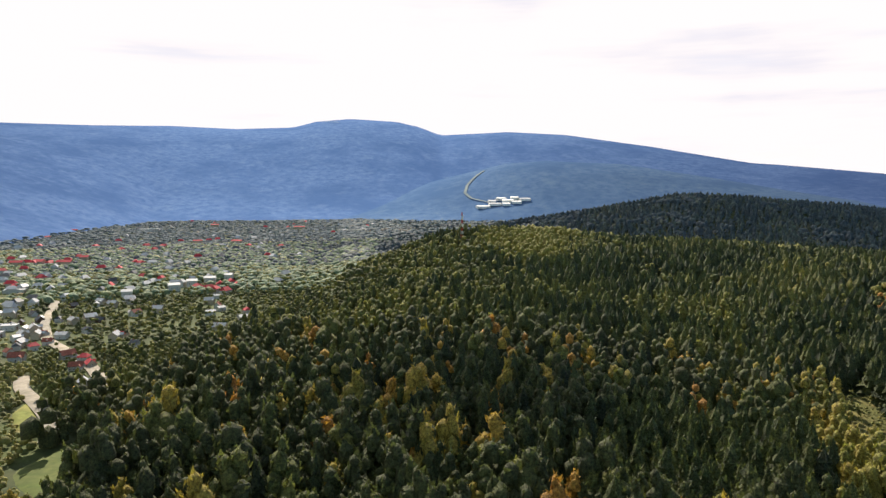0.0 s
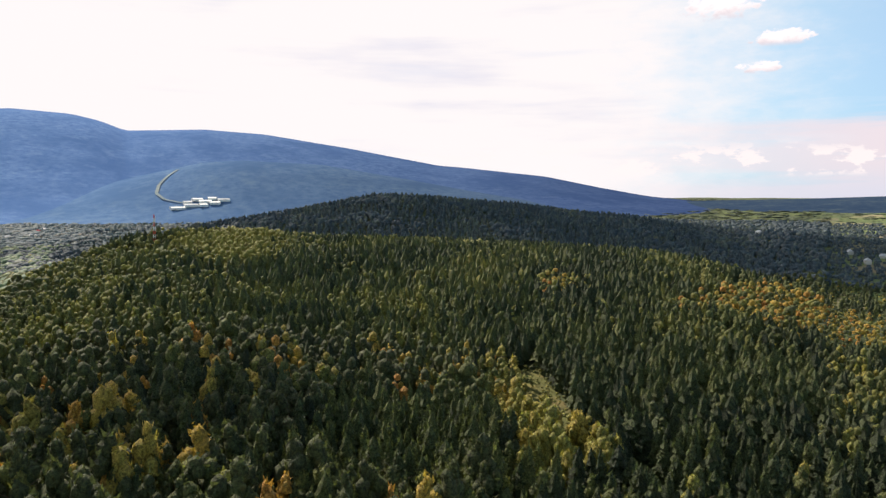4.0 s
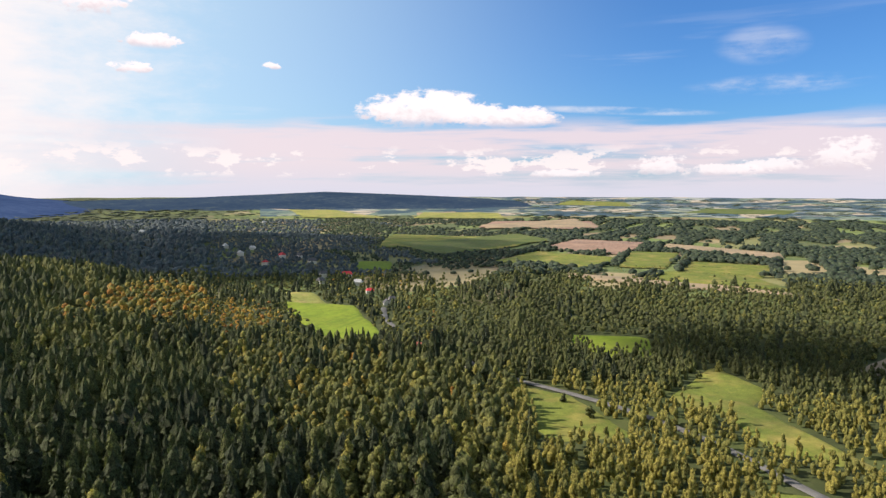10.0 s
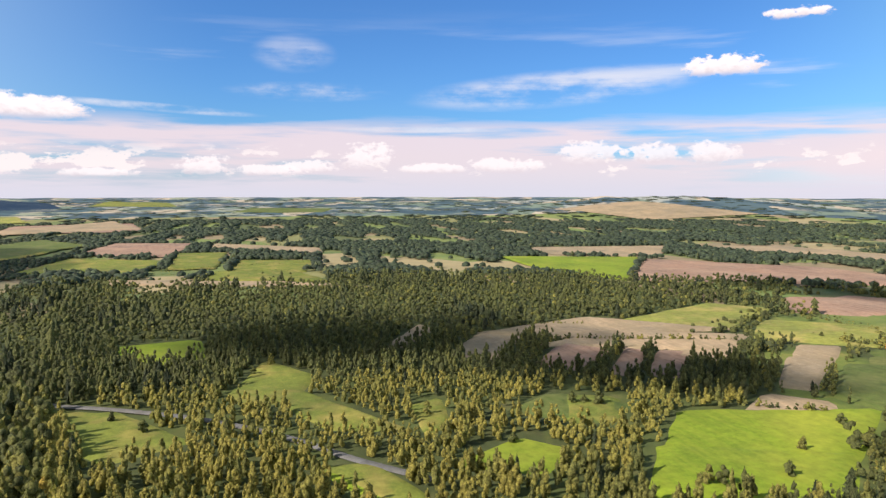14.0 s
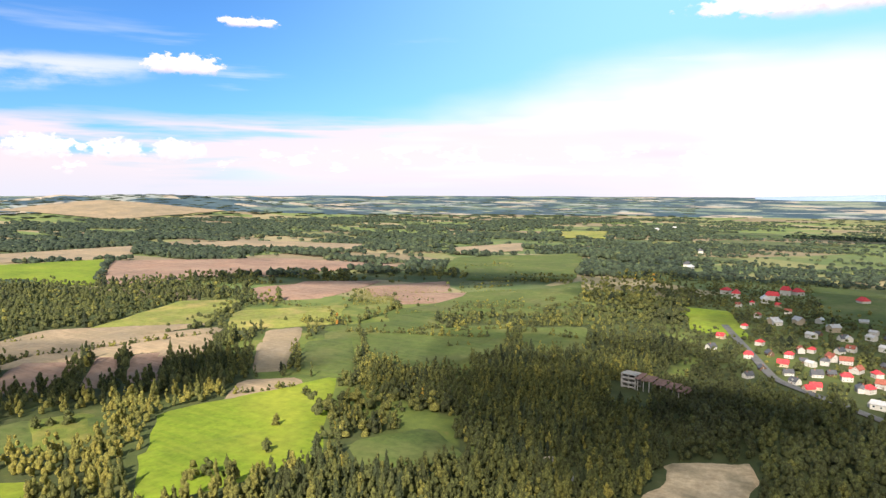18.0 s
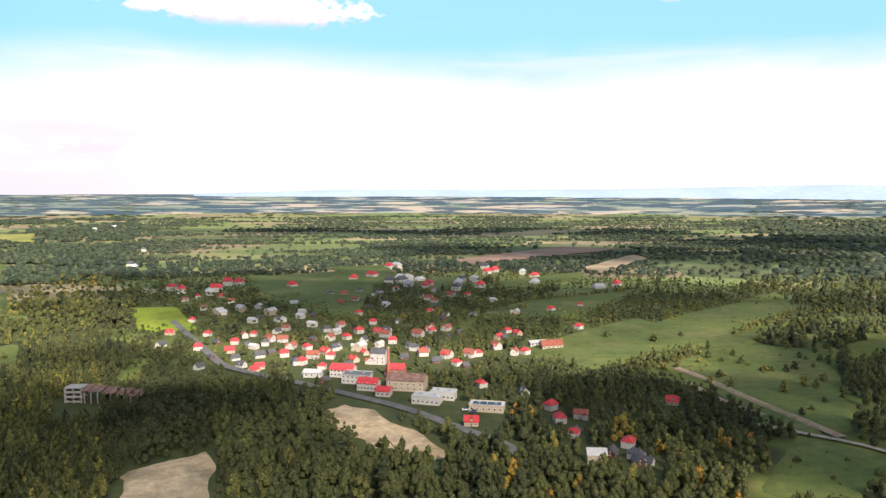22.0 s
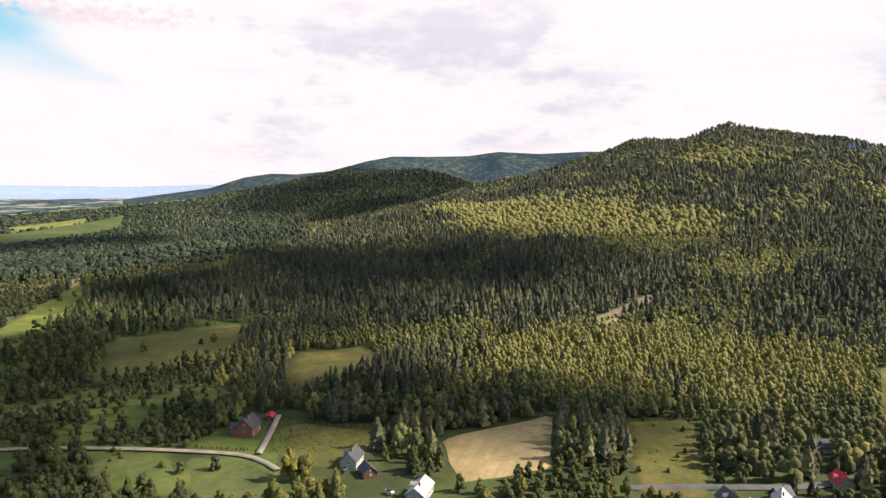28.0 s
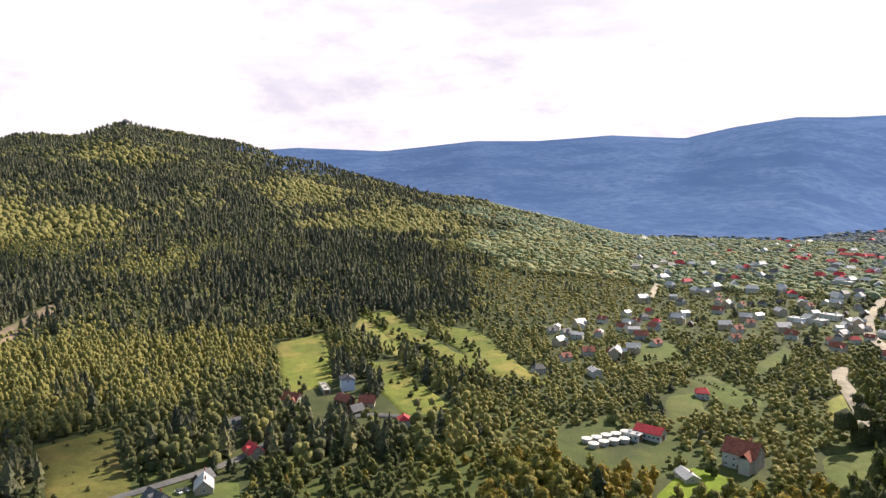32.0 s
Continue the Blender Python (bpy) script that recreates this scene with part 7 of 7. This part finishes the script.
hedge(8, (414, -636), (356, -693))
hedge(5, (530, -873), (427, -931))
hedge(5, (307, -592), (253, -630))
hedge(12, (282, -301), (268, -318), (251, -348))
hedge(10, (250, -263), (230, -289))
hedge(6, (662, -559), (512, -551), (434, -494))
hedge(7, (16, -752), (-51, -780), (-141, -809))
hedge(8, (-133, -699), (-161, -629), (-194, -566))
hedge(8, (-319, -634), (-410, -715), (-501, -725))
hedge(6, (-223, -931), (-346, -1009))
hedge(9, (84, -827), (-0, -746))
hedge(6, (643, -203), (626, -255), (610, -312))
hedge(6, (569, -237), (542, -299), (528, -349), (510, -406))
hedge(5, (625, -168), (608, -201))
hedge(6, (532, -219), (554, -262))
hedge(6, (498, -275), (523, -302))
hedge(6, (473, -293), (503, -318))
hedge(7, (490, -403), (462, -402), (497, -439))
hedge(9, (481, -486), (444, -516), (454, -604))
hedge(8, (407, -481), (350, -420), (335, -384))
hedge(7, (371, -511), (348, -565))
hedge(8, (403, -624), (362, -673), (363, -719))
hedge(7, (600, -969), (547, -1044))
hedge(8, (485, -834), (428, -900))
hedge(6, (316, -470), (299, -494))
hedge(12, (282, -295), (262, -315), (215, -341))
hedge(10, (310, -345), (285, -370), (276, -393))
hedge(8, (348, -523), (305, -569), (233, -561))
hedge(8, (490, -764), (434, -826))
hedge(9, (414, -644), (355, -675))
hedge(7, (417, -476), (344, -509))
hedge(9, (312, -593), (268, -646))
hedge(8, (-63, -664), (-153, -744), (-302, -797), (-398, -842))
hedge(8, (-347, -563), (-465, -651), (-548, -624))
lone_trees((-267, -547), (-299, -445), (-364, -513), (-282, -399), (-244, -466), (-304, -493))
lone_trees((-234, -572), (-324, -418), (-446, -549), (-216, -474), (-282, -490), (-280, -501))
lone_trees((-232, -460), (-303, -409), (-424, -545), (-440, -522), (-620, -609), (-646, -612))
lone_trees((284, -264), (259, -235), (261, -194), (259, -200), (384, -196), (386, -189))
lone_trees((379, -203), (310, -314), (-359, -509), (-361, -462), (-308, -404), (-350, -479))
lone_trees((-268, -201), (-274, -187), (-460, -374), (-493, -345), (-503, -340), (-303, -447))
lone_trees((-261, -285), (-267, -551), (-631, -623), (-654, -622), (506, -4), (332, -130))
lone_trees((358, -112), (388, -99), (530, -17), (398, 54), (422, 73), (284, -265))
lone_trees((579, -1027), (262, -826), (35, -833), (-337, 40), (-387, 291), (-496, 140))
lone_trees((-402, 171), (-487, 172), (-219, 245), (-208, 253))
def scattered(count, least, most, *quad):
    """Single bushes and young trees over open grass."""
    q = np.array(quad, float)
    lo, hi = q.min(0), q.max(0)
    left = count
    while left:
        x, y = TRNG.uniform(lo[0], hi[0]), TRNG.uniform(lo[1], hi[1])
        if inside(np.array(x), np.array(y), quad):
            tall = TRNG.uniform(least, most)
            tree_object("broadleaf_tree", x, y, tall, tall * TRNG.uniform(0.8, 1.1), TRNG.uniform(0.05, 0.45))
            left -= 1


scattered(46, 2.0, 7.5, (-225, -494), (-399, -491), (-298, -354), (-250, -354))
scattered(26, 2.0, 6.0, (-169, -600), (-547, -792), (-462, -628), (-192, -506))
scattered(26, 1.8, 5.0, (-189, -289), (-250, -332), (-292, -220), (-262, -200))
scattered(22, 2.0, 7.0, (-450, 184), (-506, 216), (-371, 215), (-367, 189))
scattered(20, 3.0, 8.0, (-547, 260), (-552, 296), (-437, 302), (-382, 302))
scattered(16, 1.5, 4.5, (-401, -11), (-413, 29), (-325, 31), (-317, -2))
scattered(16, 2.5, 7.0, (520, -480), (440, -640), (330, -600), (400, -470))


def scrub(tall, *quad):
    """Low bushes and young trees over a clearing."""
    q = np.array(quad, float)
    lo, hi = q.min(0), q.max(0)
    n = int(np.prod(hi - lo) / (tall * tall * 0.9))
    x, y = TRNG.uniform(lo[0], hi[0], n), TRNG.uniform(lo[1], hi[1], n)
    m = inside(x, y, quad)
    x, y = x[m], y[m]
    s = TRNG.uniform(0.5, 1.2, len(x)) * tall
    scatter("scrub", "broad_low", x, y, s, s * TRNG.uniform(0.8, 1.2, len(x)), TRNG.uniform(0.25, 0.55, len(x)), BROADLEAF,
            "low light green scrub over a clearing", "scrub")


scrub(4.5, (221, 399), (239, 394), (223, 314), (198, 304))
scrub(4.0, (219, 383), (231, 362), (207, 325), (200, 338))
scrub(1.6, (-302, -177), (-349, -193), (-350, -121), (-312, -143))
scrub(2.5, (-404, -224), (-434, -177), (-387, -161), (-364, -206))
scrub(2, (-225, -494), (-322, -521), (-259, -450), (-217, -457))
scrub(2.2, (588, -681), (517, -795), (453, -651), (508, -588))
forest_belt("below", 14, 212, 11.5, "far", 12.0, 11.0, ("spruces on the ground below the viewpoint", "broadleaf wood below the viewpoint"))
forest_belt("near", 212, 330, 6.9, "near", 15.5, 8.8, ("dense stand of dark green spruce and larch", "mixed green and yellowing broadleaf wood"), None, 120)
forest_belt("timber", 262, 520, 5.0, "mid", 11.0, 8.0, ("close young larch and spruce plantation", "young birches in the plantation"), lo=-166, hi=-130)
forest_belt("middle", 330, 620, 6.9, "mid", 14.0, 8.6, ("dark green spruce forest on the hillside", "green and autumn-yellow broadleaf forest"), lo=-234)
forest_belt("foothill", 330, 620, 6.9, "mid", 14.0, 8.6, ("spruces at the foot of the mountain", "light green birch and broadleaf wood at the foot of the mountain"), (TOR_SPRUCE, TOR_LIGHT), hi=-234)
forest_belt("upper", 620, 1050, 8.2, "low", 13.5, 9.4, ("dark spruce forest higher on the slope", "broadleaf forest higher on the slope"), lo=-230)
forest_belt("flank", 620, 1050, 8.2, "low", 13.5, 9.4, ("dark spruce forest on the flank of the mountain", "light yellow-green birch wood on the flank of the mountain"), (TOR_SPRUCE, TOR_LIGHT), hi=-230)
forest_belt("further", 1050, 1180, 9.0, "far", 12.5, 10.6, ("spruce forest on the hill's crest", "broadleaf woods on the hill's crest"), lo=-48)
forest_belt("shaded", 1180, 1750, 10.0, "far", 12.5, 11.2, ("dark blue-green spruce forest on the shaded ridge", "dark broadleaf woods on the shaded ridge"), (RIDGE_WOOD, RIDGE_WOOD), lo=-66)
forest_belt("beyond", 1050, 1700, 9.4, "far", 11.5, 10.2, ("spruce forest on the mountainside", "broadleaf woods on the mountainside"), (TOR_SPRUCE, TOR_LIGHT), hi=-243)
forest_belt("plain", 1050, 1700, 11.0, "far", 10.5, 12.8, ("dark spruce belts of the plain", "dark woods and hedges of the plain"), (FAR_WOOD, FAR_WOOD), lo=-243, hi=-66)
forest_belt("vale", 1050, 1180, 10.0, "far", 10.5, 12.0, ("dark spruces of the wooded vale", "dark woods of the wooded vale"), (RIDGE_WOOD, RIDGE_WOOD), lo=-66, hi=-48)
forest_belt("summit", 1700, 2320, 11.5, "far", 10.5, 12.0, ("spruce forest high on the mountain", "light broadleaf woods high on the mountain"), (TOR_SPRUCE, TOR_LIGHT), lo=-305, hi=-252)
forest_belt("spur", 2320, 2850, 15.0, "far", 12.0, 15.0, ("dark spruce forest of the far spur", "dark woods of the far spur"), (FAR_WOOD, FAR_WOOD), lo=-275, hi=-252)
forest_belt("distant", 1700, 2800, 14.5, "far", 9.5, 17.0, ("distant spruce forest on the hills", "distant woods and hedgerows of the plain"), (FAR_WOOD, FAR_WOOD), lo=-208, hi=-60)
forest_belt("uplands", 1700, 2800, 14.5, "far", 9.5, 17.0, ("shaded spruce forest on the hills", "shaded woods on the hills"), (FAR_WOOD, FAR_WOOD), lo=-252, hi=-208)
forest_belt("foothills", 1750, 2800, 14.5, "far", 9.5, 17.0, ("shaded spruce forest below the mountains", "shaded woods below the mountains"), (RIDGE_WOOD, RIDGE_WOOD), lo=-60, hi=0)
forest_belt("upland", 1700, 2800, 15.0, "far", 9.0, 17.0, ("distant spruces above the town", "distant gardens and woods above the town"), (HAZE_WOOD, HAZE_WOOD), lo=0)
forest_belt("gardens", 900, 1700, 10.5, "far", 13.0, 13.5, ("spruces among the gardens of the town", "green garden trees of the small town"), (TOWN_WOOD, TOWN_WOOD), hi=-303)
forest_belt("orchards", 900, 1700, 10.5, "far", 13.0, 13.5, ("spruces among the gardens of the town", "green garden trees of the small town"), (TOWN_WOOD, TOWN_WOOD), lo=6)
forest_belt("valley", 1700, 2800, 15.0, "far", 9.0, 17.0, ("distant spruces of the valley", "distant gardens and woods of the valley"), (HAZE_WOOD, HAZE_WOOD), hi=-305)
forest_belt("village", 470, 900, 8.4, "low", 13.0, 11.0, ("spruces between the houses of the village", "dark green garden trees between the houses of the village"), lo=-216, hi=-160)
forest_belt("horizon", 2800, 4700, 46.0, "far", 4.0, 44.0, ("spruce woods near the horizon", "belts of wood near the horizon"), (FAR_WOOD, FAR_WOOD))

# ---- cumulus added above the view to shade chosen parts of the land ----
CLOUD_WHITE = plain("cloud_vapour", (0.85, 0.85, 0.87), 1.0, 0.04, 0.01)
# thin vapour lets part of the light through
vapour = CLOUD_WHITE.node_tree
clear_part, veil_mix = vapour.nodes.new("ShaderNodeBsdfTransparent"), vapour.nodes.new("ShaderNodeMixShader")
veil_mix.inputs[0].default_value = 0.30
vapour.links.new(clear_part.outputs[0], veil_mix.inputs[1])
vapour.links.new(vapour.nodes["Principled BSDF"].outputs[0], veil_mix.inputs[2])
vapour.links.new(veil_mix.outputs[0], vapour.nodes["Material Output"].inputs["Surface"])
crng = np.random.RandomState(77)


def cumulus(az, r, long, deep, turn=0.0, height=1150.0, lumps=16):
    """An unseen flat-based heap of cloud, set between the sun and the place on the land that it shades."""
    px, py = -r * math.sin(radians(az)), r * math.cos(radians(az))
    reach = height / SUN_WAY.z
    cx, cy = px + SUN_WAY.x * reach, py + SUN_WAY.y * reach
    vs, fs, n = [], [], 0
    for k in range(lumps):
        v, f = lump(crng, 2, 0.16)
        a, q = crng.uniform(0, 2 * math.pi), math.sqrt(crng.uniform(0, 1)) * 0.8
        s = crng.uniform(0.22, 0.42) * (1.15 - 0.6 * q)
        v = v * (s * long, s * deep, s * 0.35 * min(long, deep))
        v[:, 2] = np.maximum(v[:, 2], -0.06 * min(long, deep))
        vs.append(v + (q * math.cos(a) * long * 0.5, q * math.sin(a) * deep * 0.5, 0))
        fs.append(f + n)
        n += len(v)
    v = np.concatenate(vs)
    ob = new("cumulus_cloud", mesh_from("cumulus_cloud", v, np.concatenate(fs), CLOUD_WHITE, None, True))
    ob.location, ob.rotation_euler = (cx, cy, height), (0, 0, radians(turn + az))
    return tagged(ob, "white flat-based cumulus cloud high over the land", "cloud", group="cumulus clouds")


cumulus(-20, 1480, 1500, 700, lumps=8)
cumulus(-53, 1450, 1200, 800, lumps=16)
cumulus(-101, 600, 380, 150)
cumulus(-121, 520, 240, 110)
cumulus(-186, 440, 700, 420, lumps=6)
cumulus(-186, 860, 1000, 480, lumps=10)
cumulus(-228, 520, 340, 340, lumps=9)
cumulus(-4, 290, 210, 130, lumps=7)
cumulus(-203, 1350, 900, 340)
cumulus(-218, 1800, 1000, 460)
cumulus(-243, 850, 640, 330, 8, lumps=10)
cumulus(-244, 420, 210, 150, lumps=12)
cumulus(-190, 2000, 1500, 320)
cumulus(-145, 1000, 500, 160)
cumulus(-247, 2350, 1700, 800, lumps=12)
cumulus(-248, 1000, 520, 420, lumps=14)
cumulus(-214, 430, 260, 200, lumps=8)
cumulus(-257, 400, 230, 120, lumps=12)
cumulus(-240, 640, 240, 160, lumps=8)
